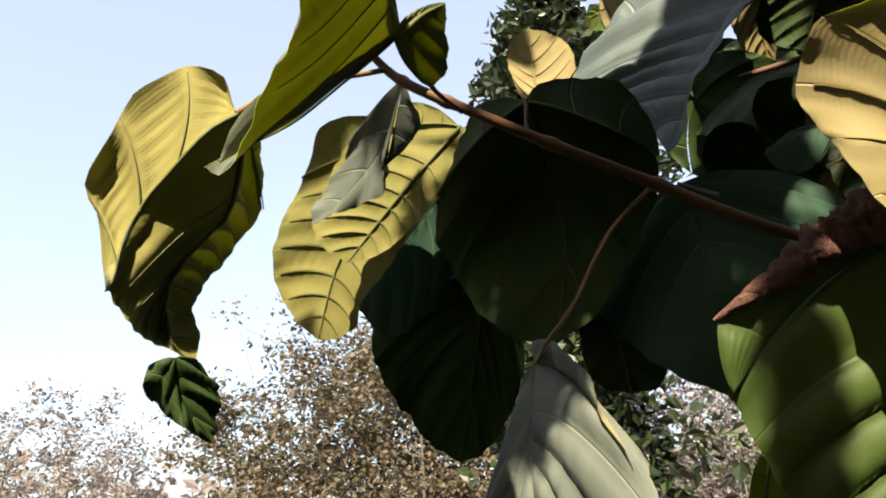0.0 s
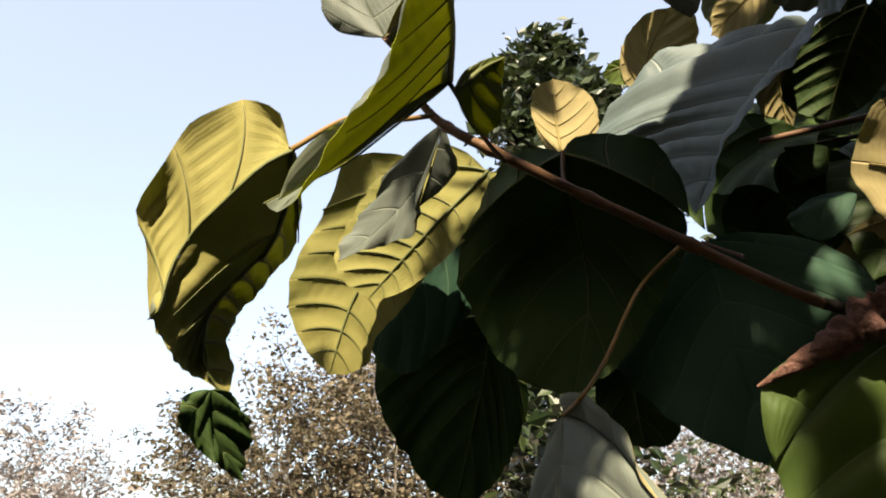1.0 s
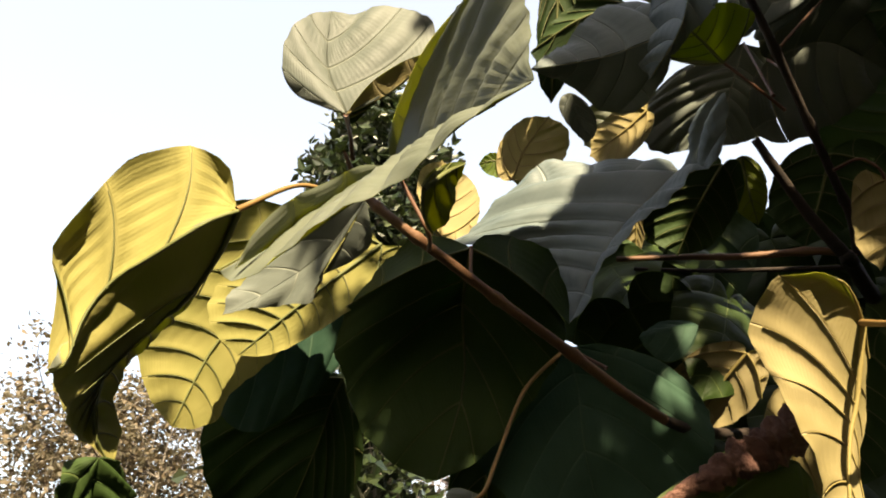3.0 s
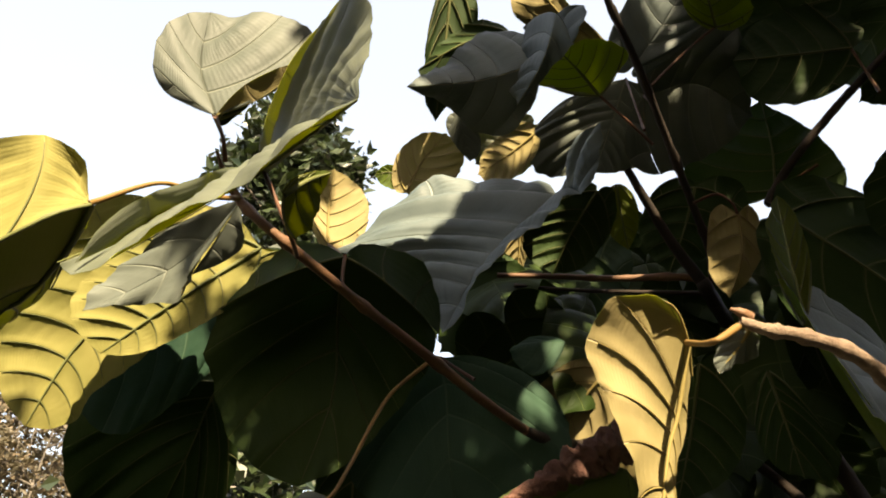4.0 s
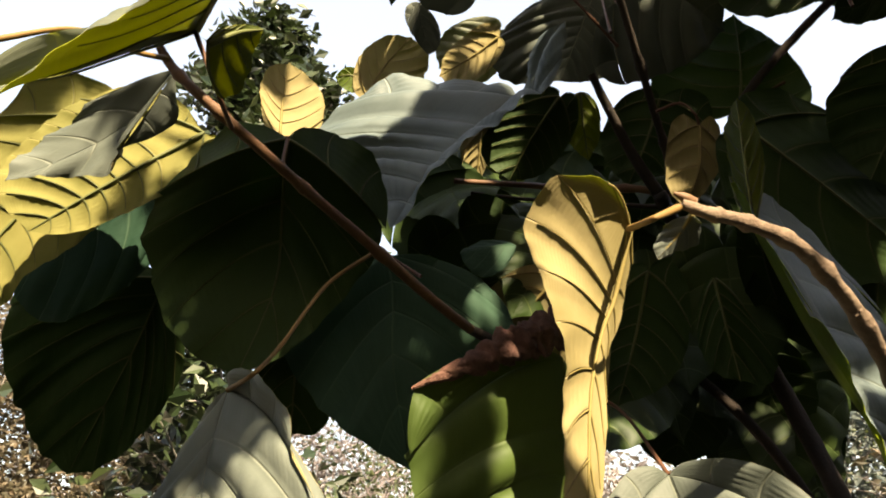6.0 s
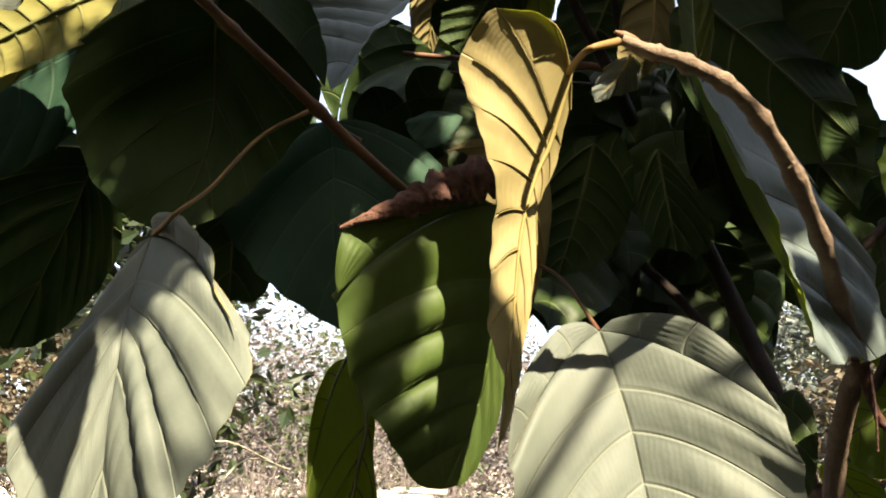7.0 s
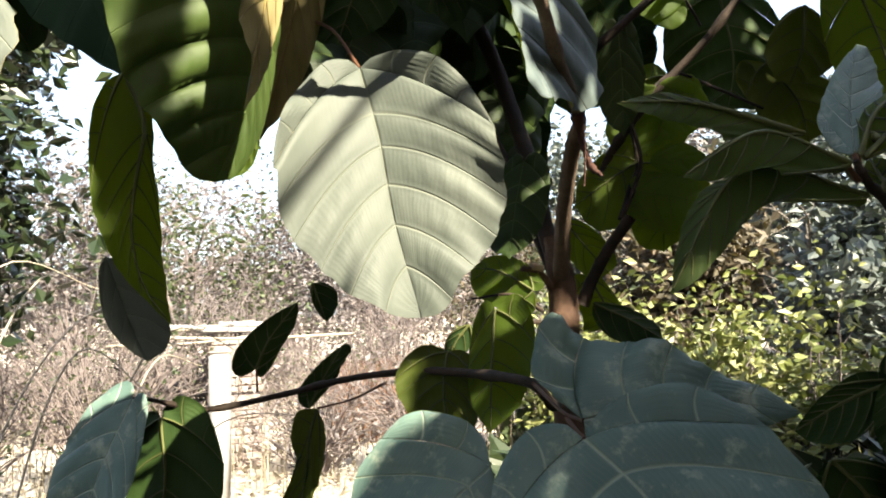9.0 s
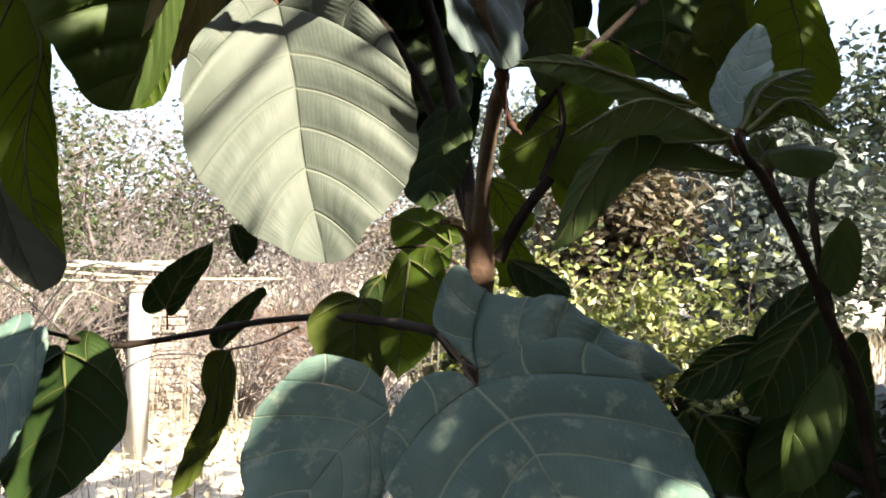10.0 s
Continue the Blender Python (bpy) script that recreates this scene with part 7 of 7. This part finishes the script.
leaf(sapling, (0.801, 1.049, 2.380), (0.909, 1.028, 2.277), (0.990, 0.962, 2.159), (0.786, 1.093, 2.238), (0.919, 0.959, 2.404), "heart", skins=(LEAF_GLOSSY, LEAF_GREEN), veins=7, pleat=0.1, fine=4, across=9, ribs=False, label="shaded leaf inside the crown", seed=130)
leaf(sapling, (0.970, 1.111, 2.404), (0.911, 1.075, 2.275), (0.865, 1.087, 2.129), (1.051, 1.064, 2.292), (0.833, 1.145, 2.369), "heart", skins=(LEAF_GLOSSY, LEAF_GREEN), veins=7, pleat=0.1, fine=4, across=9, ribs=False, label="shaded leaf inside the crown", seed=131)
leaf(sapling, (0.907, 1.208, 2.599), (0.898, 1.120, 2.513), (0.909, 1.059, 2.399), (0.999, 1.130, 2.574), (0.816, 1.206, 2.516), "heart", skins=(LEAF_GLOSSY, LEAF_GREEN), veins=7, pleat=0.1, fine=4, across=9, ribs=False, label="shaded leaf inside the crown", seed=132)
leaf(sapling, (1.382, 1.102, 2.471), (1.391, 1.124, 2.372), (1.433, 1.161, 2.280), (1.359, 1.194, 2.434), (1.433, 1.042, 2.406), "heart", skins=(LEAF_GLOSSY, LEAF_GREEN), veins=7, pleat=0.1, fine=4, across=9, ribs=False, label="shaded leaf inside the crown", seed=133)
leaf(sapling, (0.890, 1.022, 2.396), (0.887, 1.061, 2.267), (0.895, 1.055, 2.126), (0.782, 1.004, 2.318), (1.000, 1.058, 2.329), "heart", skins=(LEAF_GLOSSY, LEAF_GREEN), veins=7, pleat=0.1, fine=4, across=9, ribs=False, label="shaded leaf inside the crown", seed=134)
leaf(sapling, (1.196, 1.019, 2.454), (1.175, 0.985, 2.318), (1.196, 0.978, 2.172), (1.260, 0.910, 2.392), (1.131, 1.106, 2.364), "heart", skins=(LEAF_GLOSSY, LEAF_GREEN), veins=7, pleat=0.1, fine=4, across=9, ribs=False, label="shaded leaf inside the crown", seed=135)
leaf(sapling, (1.457, 1.101, 2.643), (1.373, 1.105, 2.569), (1.274, 1.075, 2.512), (1.458, 1.041, 2.548), (1.358, 1.147, 2.667), "heart", skins=(LEAF_GLOSSY, LEAF_GREEN), veins=7, pleat=0.1, fine=4, across=9, ribs=False, label="shaded leaf inside the crown", seed=136)
leaf(sapling, (0.949, 1.334, 2.467), (0.955, 1.348, 2.366), (0.939, 1.332, 2.261), (1.013, 1.281, 2.409), (0.879, 1.386, 2.415), "heart", skins=(LEAF_GLOSSY, LEAF_GREEN), veins=7, pleat=0.1, fine=4, across=9, ribs=False, label="shaded leaf inside the crown", seed=137)
leaf(sapling, (0.784, 1.015, 2.460), (0.776, 1.088, 2.341), (0.723, 1.139, 2.215), (0.714, 1.134, 2.451), (0.822, 0.962, 2.337), "heart", skins=(LEAF_GLOSSY, LEAF_GREEN), veins=7, pleat=0.1, fine=4, across=9, ribs=False, label="shaded leaf inside the crown", seed=138)
leaf(sapling, (1.066, 0.967, 2.300), (1.019, 0.950, 2.200), (0.982, 0.971, 2.090), (1.125, 0.936, 2.211), (0.962, 1.000, 2.277), "heart", skins=(LEAF_GLOSSY, LEAF_GREEN), veins=7, pleat=0.1, fine=4, across=9, ribs=False, label="shaded leaf inside the crown", seed=139)
leaf(sapling, (0.790, 1.087, 2.415), (0.787, 1.031, 2.313), (0.823, 0.990, 2.204), (0.834, 0.980, 2.401), (0.763, 1.141, 2.316), "heart", skins=(LEAF_GLOSSY, LEAF_GREEN), veins=7, pleat=0.1, fine=4, across=9, ribs=False, label="shaded leaf inside the crown", seed=140)
leaf(sapling, (0.864, 1.260, 2.438), (0.893, 1.261, 2.317), (0.904, 1.221, 2.193), (0.967, 1.206, 2.394), (0.783, 1.293, 2.350), "heart", skins=(LEAF_GLOSSY, LEAF_GREEN), veins=7, pleat=0.1, fine=4, across=9, ribs=False, label="shaded leaf inside the crown", seed=141)
leaf(sapling, (1.295, 0.948, 2.551), (1.303, 0.957, 2.450), (1.336, 0.991, 2.355), (1.245, 1.018, 2.499), (1.367, 0.900, 2.499), "heart", skins=(LEAF_GLOSSY, LEAF_GREEN), veins=7, pleat=0.1, fine=4, across=9, ribs=False, label="shaded leaf inside the crown", seed=142)
leaf(sapling, (0.972, 1.281, 2.638), (0.923, 1.254, 2.552), (0.846, 1.214, 2.487), (0.977, 1.186, 2.599), (0.899, 1.340, 2.596), "heart", skins=(LEAF_GLOSSY, LEAF_GREEN), veins=7, pleat=0.1, fine=4, across=9, ribs=False, label="shaded leaf inside the crown", seed=143)
leaf(sapling, (1.507, 0.712, 2.121), (1.576, 0.746, 2.024), (1.623, 0.749, 1.904), (1.467, 0.791, 2.037), (1.610, 0.653, 2.090), "heart", skins=(LEAF_GLOSSY, LEAF_GREEN), veins=7, pleat=0.1, fine=4, across=9, ribs=False, label="shaded leaf inside the crown", seed=144)
leaf(sapling, (1.548, 0.686, 2.082), (1.579, 0.776, 2.013), (1.573, 0.862, 1.923), (1.511, 0.796, 2.102), (1.599, 0.670, 1.977), "heart", skins=(LEAF_GLOSSY, LEAF_GREEN), veins=7, pleat=0.1, fine=4, across=9, ribs=False, label="shaded leaf inside the crown", seed=145)
leaf(sapling, (1.480, 0.660, 2.238), (1.484, 0.637, 2.133), (1.527, 0.621, 2.029), (1.477, 0.736, 2.163), (1.507, 0.562, 2.201), "heart", skins=(LEAF_GLOSSY, LEAF_GREEN), veins=7, pleat=0.1, fine=4, across=9, ribs=False, label="shaded leaf inside the crown", seed=146)
leaf(sapling, (1.338, 1.035, 2.026), (1.294, 1.027, 1.932), (1.239, 0.985, 1.848), (1.386, 0.990, 1.946), (1.238, 1.053, 2.011), "heart", skins=(LEAF_GLOSSY, LEAF_GREEN), veins=7, pleat=0.1, fine=4, across=9, ribs=False, label="shaded leaf inside the crown", seed=147)
leaf(sapling, (1.286, 0.934, 1.958), (1.286, 0.870, 1.836), (1.300, 0.849, 1.694), (1.400, 0.880, 1.903), (1.180, 0.942, 1.872), "heart", skins=(LEAF_GLOSSY, LEAF_GREEN), veins=7, pleat=0.1, fine=4, across=9, ribs=False, label="shaded leaf inside the crown", seed=148)
leaf(sapling, (1.434, 1.070, 1.829), (1.508, 1.036, 1.758), (1.559, 0.971, 1.681), (1.424, 1.088, 1.724), (1.511, 0.999, 1.855), "heart", skins=(LEAF_GLOSSY, LEAF_GREEN), veins=7, pleat=0.1, fine=4, across=9, ribs=False, label="shaded leaf inside the crown", seed=149)
leaf(sapling, (1.206, 0.829, 2.095), (1.152, 0.835, 1.993), (1.089, 0.880, 1.900), (1.093, 0.814, 2.084), (1.257, 0.872, 2.000), "heart", skins=(LEAF_GLOSSY, LEAF_GREEN), veins=7, pleat=0.1, fine=4, across=9, ribs=False, label="shaded leaf inside the crown", seed=150)
leaf(sapling, (1.501, 1.035, 2.000), (1.511, 0.994, 1.901), (1.558, 0.959, 1.805), (1.505, 1.097, 1.912), (1.528, 0.933, 1.983), "heart", skins=(LEAF_GLOSSY, LEAF_GREEN), veins=7, pleat=0.1, fine=4, across=9, ribs=False, label="shaded leaf inside the crown", seed=151)
leaf(sapling, (1.324, 0.886, 1.934), (1.257, 0.912, 1.809), (1.145, 0.924, 1.708), (1.294, 0.782, 1.840), (1.258, 1.011, 1.907), "heart", skins=(LEAF_GLOSSY, LEAF_GREEN), veins=7, pleat=0.1, fine=4, across=9, ribs=False, label="shaded leaf inside the crown", seed=152)
leaf(sapling, (1.452, 1.171, 2.350), (1.408, 1.061, 2.259), (1.363, 0.988, 2.128), (1.547, 1.097, 2.263), (1.309, 1.146, 2.318), "heart", skins=(LEAF_GLOSSY, LEAF_GREEN), veins=7, pleat=0.1, fine=4, across=9, ribs=False, label="shaded leaf inside the crown", seed=153)
leaf(sapling, (1.471, 1.084, 1.941), (1.584, 1.091, 1.846), (1.675, 1.057, 1.727), (1.461, 1.153, 1.812), (1.590, 1.000, 1.955), "heart", skins=(LEAF_GLOSSY, LEAF_GREEN), veins=7, pleat=0.1, fine=4, across=9, ribs=False, label="shaded leaf inside the crown", seed=154)
leaf(sapling, (1.221, 0.905, 2.020), (1.278, 0.904, 1.926), (1.305, 0.883, 1.815), (1.206, 0.980, 1.941), (1.281, 0.818, 1.989), "heart", skins=(LEAF_GLOSSY, LEAF_GREEN), veins=7, pleat=0.1, fine=4, across=9, ribs=False, label="shaded leaf inside the crown", seed=155)
leaf(sapling, (1.335, 0.971, 1.910), (1.283, 0.987, 1.790), (1.203, 0.967, 1.679), (1.375, 0.901, 1.806), (1.224, 1.039, 1.890), "heart", skins=(LEAF_GLOSSY, LEAF_GREEN), veins=7, pleat=0.1, fine=4, across=9, ribs=False, label="shaded leaf inside the crown", seed=156)
leaf(sapling, (1.446, 1.115, 1.878), (1.457, 1.058, 1.778), (1.426, 1.001, 1.674), (1.437, 1.000, 1.871), (1.444, 1.169, 1.776), "heart", skins=(LEAF_GLOSSY, LEAF_GREEN), veins=7, pleat=0.1, fine=4, across=9, ribs=False, label="shaded leaf inside the crown", seed=157)
leaf(sapling, (1.256, 0.976, 2.199), (1.272, 0.981, 2.095), (1.311, 1.015, 1.998), (1.204, 1.043, 2.138), (1.337, 0.929, 2.151), "heart", skins=(LEAF_GLOSSY, LEAF_GREEN), veins=7, pleat=0.1, fine=4, across=9, ribs=False, label="shaded leaf inside the crown", seed=158)
leaf(sapling, (0.536, 1.009, 2.293), (0.509, 0.930, 2.217), (0.507, 0.868, 2.116), (0.599, 0.918, 2.276), (0.457, 1.025, 2.214), "heart", skins=(LEAF_GLOSSY, LEAF_GREEN), veins=7, pleat=0.1, fine=4, across=9, ribs=False, label="shaded leaf inside the crown", seed=159)
leaf(sapling, (0.736, 1.350, 2.574), (0.677, 1.341, 2.475), (0.604, 1.296, 2.388), (0.776, 1.290, 2.484), (0.625, 1.381, 2.565), "heart", skins=(LEAF_GLOSSY, LEAF_GREEN), veins=7, pleat=0.1, fine=4, across=9, ribs=False, label="shaded leaf inside the crown", seed=160)
leaf(sapling, (0.579, 1.038, 2.338), (0.614, 1.006, 2.233), (0.619, 0.946, 2.128), (0.648, 0.948, 2.321), (0.531, 1.078, 2.242), "heart", skins=(LEAF_GLOSSY, LEAF_GREEN), veins=7, pleat=0.1, fine=4, across=9, ribs=False, label="shaded leaf inside the crown", seed=161)
leaf(sapling, (0.801, 1.299, 2.486), (0.718, 1.334, 2.398), (0.634, 1.326, 2.295), (0.677, 1.285, 2.502), (0.836, 1.327, 2.369), "heart", skins=(LEAF_GLOSSY, LEAF_GREEN), veins=7, pleat=0.1, fine=4, across=9, ribs=False, label="shaded leaf inside the crown", seed=162)
leaf(sapling, (0.574, 1.125, 2.336), (0.659, 1.136, 2.266), (0.723, 1.126, 2.169), (0.578, 1.205, 2.260), (0.650, 1.046, 2.323), "heart", skins=(LEAF_GLOSSY, LEAF_GREEN), veins=7, pleat=0.1, fine=4, across=9, ribs=False, label="shaded leaf inside the crown", seed=163)
leaf(sapling, (0.629, 1.284, 2.501), (0.719, 1.297, 2.432), (0.793, 1.283, 2.339), (0.626, 1.351, 2.410), (0.720, 1.216, 2.506), "heart", skins=(LEAF_GLOSSY, LEAF_GREEN), veins=7, pleat=0.1, fine=4, across=9, ribs=False, label="shaded leaf inside the crown", seed=164)
leaf(sapling, (0.455, 0.986, 2.246), (0.530, 0.951, 2.154), (0.631, 0.950, 2.072), (0.450, 1.037, 2.134), (0.555, 0.916, 2.265), "heart", skins=(LEAF_GLOSSY, LEAF_GREEN), veins=7, pleat=0.1, fine=4, across=9, ribs=False, label="shaded leaf inside the crown", seed=165)
leaf(sapling, (0.645, 1.119, 2.298), (0.557, 1.113, 2.245), (0.478, 1.072, 2.183), (0.560, 1.078, 2.338), (0.641, 1.134, 2.196), "heart", skins=(LEAF_GLOSSY, LEAF_GREEN), veins=7, pleat=0.1, fine=4, across=9, ribs=False, label="shaded leaf inside the crown", seed=166)
leaf(sapling, (0.641, 0.950, 2.269), (0.574, 0.968, 2.169), (0.481, 0.953, 2.082), (0.656, 0.883, 2.168), (0.540, 1.018, 2.270), "heart", skins=(LEAF_GLOSSY, LEAF_GREEN), veins=7, pleat=0.1, fine=4, across=9, ribs=False, label="shaded leaf inside the crown", seed=167)
leaf(sapling, (0.648, 1.088, 2.315), (0.587, 1.141, 2.245), (0.508, 1.162, 2.168), (0.552, 1.126, 2.340), (0.669, 1.089, 2.211), "heart", skins=(LEAF_GLOSSY, LEAF_GREEN), veins=7, pleat=0.1, fine=4, across=9, ribs=False, label="shaded leaf inside the crown", seed=168)
leaf(sapling, (0.633, 1.100, 2.396), (0.643, 1.080, 2.289), (0.684, 1.083, 2.182), (0.593, 1.168, 2.320), (0.700, 1.024, 2.357), "heart", skins=(LEAF_GLOSSY, LEAF_GREEN), veins=7, pleat=0.1, fine=4, across=9, ribs=False, label="shaded leaf inside the crown", seed=169)
leaf(sapling, (0.653, 1.153, 2.445), (0.678, 1.089, 2.370), (0.705, 1.054, 2.272), (0.749, 1.135, 2.419), (0.584, 1.118, 2.378), "heart", skins=(LEAF_GLOSSY, LEAF_GREEN), veins=7, pleat=0.1, fine=4, across=9, ribs=False, label="shaded leaf inside the crown", seed=170)
# neighbour's leaves
leaf(neighbour, (0.564, 0.013, 1.499), (0.484, 0.045, 1.516), (0.410, 0.073, 1.481), (0.493, 0.050, 1.524), (0.482, 0.041, 1.495), "oval", skins=(LEAF_SHEEN, LEAF_SHEEN), veins=10, pleat=0.006, label="long green leaf with a sunlit tip", stalk=[(0.574, 0.009, 1.488)], seed=171)
leaf(neighbour, (0.617, 0.057, 1.540), (0.522, 0.107, 1.558), (0.446, 0.135, 1.551), (0.533, 0.109, 1.570), (0.521, 0.101, 1.542), "oval", skins=(LEAF_SHEEN, LEAF_SHEEN), veins=10, pleat=0.006, label="long narrow green leaf", seed=172)
leaf(neighbour, (0.595, 0.009, 1.478), (0.497, 0.063, 1.495), (0.452, 0.105, 1.407), (0.504, 0.085, 1.493), (0.504, 0.047, 1.471), "oval", skins=(LEAF_SHEEN, LEAF_SHEEN), veins=10, pleat=0.006, sag=0, label="long drooping green leaf", seed=173)
leaf(neighbour, (0.589, 0.013, 1.511), (0.643, 0.025, 1.569), (0.712, 0.031, 1.636), (0.625, 0.046, 1.559), (0.682, 0.008, 1.585), "oval", skins=(LEAF_OLD, LEAF_GREEN), veins=9, pleat=0.012, label="blue-green leaf standing upright", ribs=False, stalk=[(0.581, 0.009, 1.494)], seed=174)
leaf(neighbour, (0.591, 0.012, 1.509), (0.635, 0.004, 1.554), (0.705, -0.019, 1.583), (0.653, -0.018, 1.542), (0.640, 0.028, 1.564), "oval", skins=(LEAF_SHEEN, LEAF_YELLOW), veins=9, pleat=0.012, label="dark green leaf, underside", stalk=[(0.587, 0.009, 1.495)], seed=175)
leaf(neighbour, (0.593, 0.009, 1.508), (0.628, -0.018, 1.539), (0.643, -0.051, 1.512), (0.625, -0.015, 1.526), (0.642, -0.020, 1.547), "oval", skins=(LEAF_THIN, LEAF_YELLOW), veins=8, pleat=0.006, label="curved yellow-green leaf", seed=176)
leaf(neighbour, (0.617, -0.003, 1.493), (0.646, -0.023, 1.500), (0.679, -0.046, 1.496), (0.657, -0.021, 1.509), (0.638, -0.027, 1.476), "oval", skins=(LEAF_SHEEN, LEAF_GREEN), veins=8, pleat=0.012, label="small green leaf", ribs=False, seed=177)
leaf(neighbour, (0.643, -0.002, 1.483), (0.658, 0.010, 1.501), (0.675, 0.020, 1.522), (0.666, -0.000, 1.511), (0.651, 0.019, 1.501), "oval", skins=(LEAF_THIN, LEAF_YELLOW), veins=6, pleat=0.012, label="young green leaf", seed=178)
leaf(neighbour, (0.833, 0.045, 1.315), (0.813, 0.086, 1.295), (0.799, 0.135, 1.261), (0.812, 0.085, 1.320), (0.796, 0.076, 1.262), "oval", skins=(LEAF_TOP, LEAF_GREEN), veins=8, label="dark leaf in shade", seed=179)
leaf(neighbour, (0.873, 0.078, 1.251), (0.848, 0.043, 1.326), (0.851, 0.004, 1.388), (0.845, 0.015, 1.322), (0.857, 0.061, 1.337), "oval", skins=(LEAF_TOP, LEAF_GREEN), veins=10, pleat=0.09, label="dark ribbed leaf in shade", seed=180)
leaf(neighbour, (0.820, -0.020, 1.371), (0.792, 0.016, 1.314), (0.794, 0.049, 1.242), (0.792, 0.047, 1.324), (0.792, -0.013, 1.284), "oval", skins=(LEAF_TOP, LEAF_GREEN), veins=9, pleat=0.06, label="large dark leaf in shade", seed=181)
leaf(neighbour, (0.845, 0.114, 1.225), (0.869, 0.087, 1.186), (0.885, 0.071, 1.128), (0.838, 0.125, 1.167), (0.895, 0.054, 1.206), "oval", skins=(LEAF_TOP, LEAF_GREEN), veins=6, label="dark leaf in shade", seed=182)
leaf(neighbour, (0.707, -0.038, 1.316), (0.690, -0.015, 1.267), (0.685, -0.006, 1.199), (0.691, -0.048, 1.252), (0.683, -0.008, 1.267), "oval", skins=(LEAF_SHEEN, LEAF_GREEN), veins=7, label="dull green leaf", ribs=False, seed=183)
leaf(neighbour, (0.891, -0.025, 1.321), (0.882, -0.009, 1.224), (0.861, 0.021, 1.126), (0.850, 0.062, 1.194), (0.914, -0.046, 1.199), "heart", skins=(LEAF_TOP, LEAF_GREEN), veins=7, label="large dark leaf in shade", seed=184)
leaf(neighbour, (0.734, -0.046, 1.449), (0.730, -0.040, 1.414), (0.732, -0.041, 1.374), (0.744, -0.057, 1.409), (0.719, -0.026, 1.409), "oval", skins=(LEAF_SHEEN, LEAF_GREEN), veins=6, label="dark green leaf", ribs=False, seed=185)
# upper crown
leaf(sapling, (0.223, 0.117, 2.566), (0.295, 0.220, 2.612), (0.381, 0.329, 2.596), (0.184, 0.245, 2.552), (0.347, 0.102, 2.617), "heart", skins=(LEAF_TOP, LEAF_GREEN), veins=7, pleat=0.08, fine=3, across=7, ribs=False, label="leaf of the upper crown", seed=186)
leaf(sapling, (0.591, 0.403, 2.851), (0.611, 0.518, 2.909), (0.650, 0.643, 2.912), (0.532, 0.514, 2.812), (0.682, 0.421, 2.945), "heart", skins=(LEAF_TOP, LEAF_GREEN), veins=7, pleat=0.08, fine=3, across=7, ribs=False, label="leaf of the upper crown", seed=187)
leaf(sapling, (0.876, 0.281, 2.922), (0.797, 0.242, 2.857), (0.721, 0.217, 2.741), (0.894, 0.204, 2.845), (0.774, 0.324, 2.920), "heart", skins=(LEAF_TOP, LEAF_GREEN), veins=7, pleat=0.08, fine=3, across=7, ribs=False, label="leaf of the upper crown", seed=188)
leaf(sapling, (0.853, 0.357, 2.835), (0.843, 0.440, 2.958), (0.847, 0.548, 3.027), (0.741, 0.453, 2.859), (0.962, 0.363, 2.938), "heart", skins=(LEAF_TOP, LEAF_GREEN), veins=7, pleat=0.08, fine=3, across=7, ribs=False, label="leaf of the upper crown", seed=189)
leaf(sapling, (1.111, 0.539, 3.151), (0.993, 0.491, 3.061), (0.883, 0.459, 2.898), (1.121, 0.413, 3.057), (0.979, 0.622, 3.134), "heart", skins=(LEAF_TOP, LEAF_GREEN), veins=7, pleat=0.08, fine=3, across=7, ribs=False, label="leaf of the upper crown", seed=190)
leaf(sapling, (0.331, 0.688, 2.882), (0.442, 0.619, 2.963), (0.575, 0.548, 2.976), (0.440, 0.767, 2.959), (0.352, 0.534, 2.880), "heart", skins=(LEAF_TOP, LEAF_GREEN), veins=7, pleat=0.08, fine=3, across=7, ribs=False, label="leaf of the upper crown", seed=191)
leaf(sapling, (0.614, 0.134, 2.724), (0.698, 0.045, 2.711), (0.791, -0.038, 2.637), (0.734, 0.152, 2.750), (0.588, 0.024, 2.672), "heart", skins=(LEAF_TOP, LEAF_GREEN), veins=7, pleat=0.08, fine=3, across=7, ribs=False, label="leaf of the upper crown", seed=192)
leaf(sapling, (1.166, 0.227, 2.985), (1.043, 0.194, 2.911), (0.928, 0.172, 2.767), (1.149, 0.101, 2.910), (1.055, 0.323, 2.967), "heart", skins=(LEAF_TOP, LEAF_GREEN), veins=7, pleat=0.08, fine=3, across=7, ribs=False, label="leaf of the upper crown", seed=193)
leaf(sapling, (1.095, 0.240, 2.946), (1.144, 0.347, 3.012), (1.208, 0.466, 3.017), (1.035, 0.362, 2.941), (1.215, 0.238, 3.010), "heart", skins=(LEAF_TOP, LEAF_GREEN), veins=7, pleat=0.08, fine=3, across=7, ribs=False, label="leaf of the upper crown", seed=194)
# leaves overhanging the path
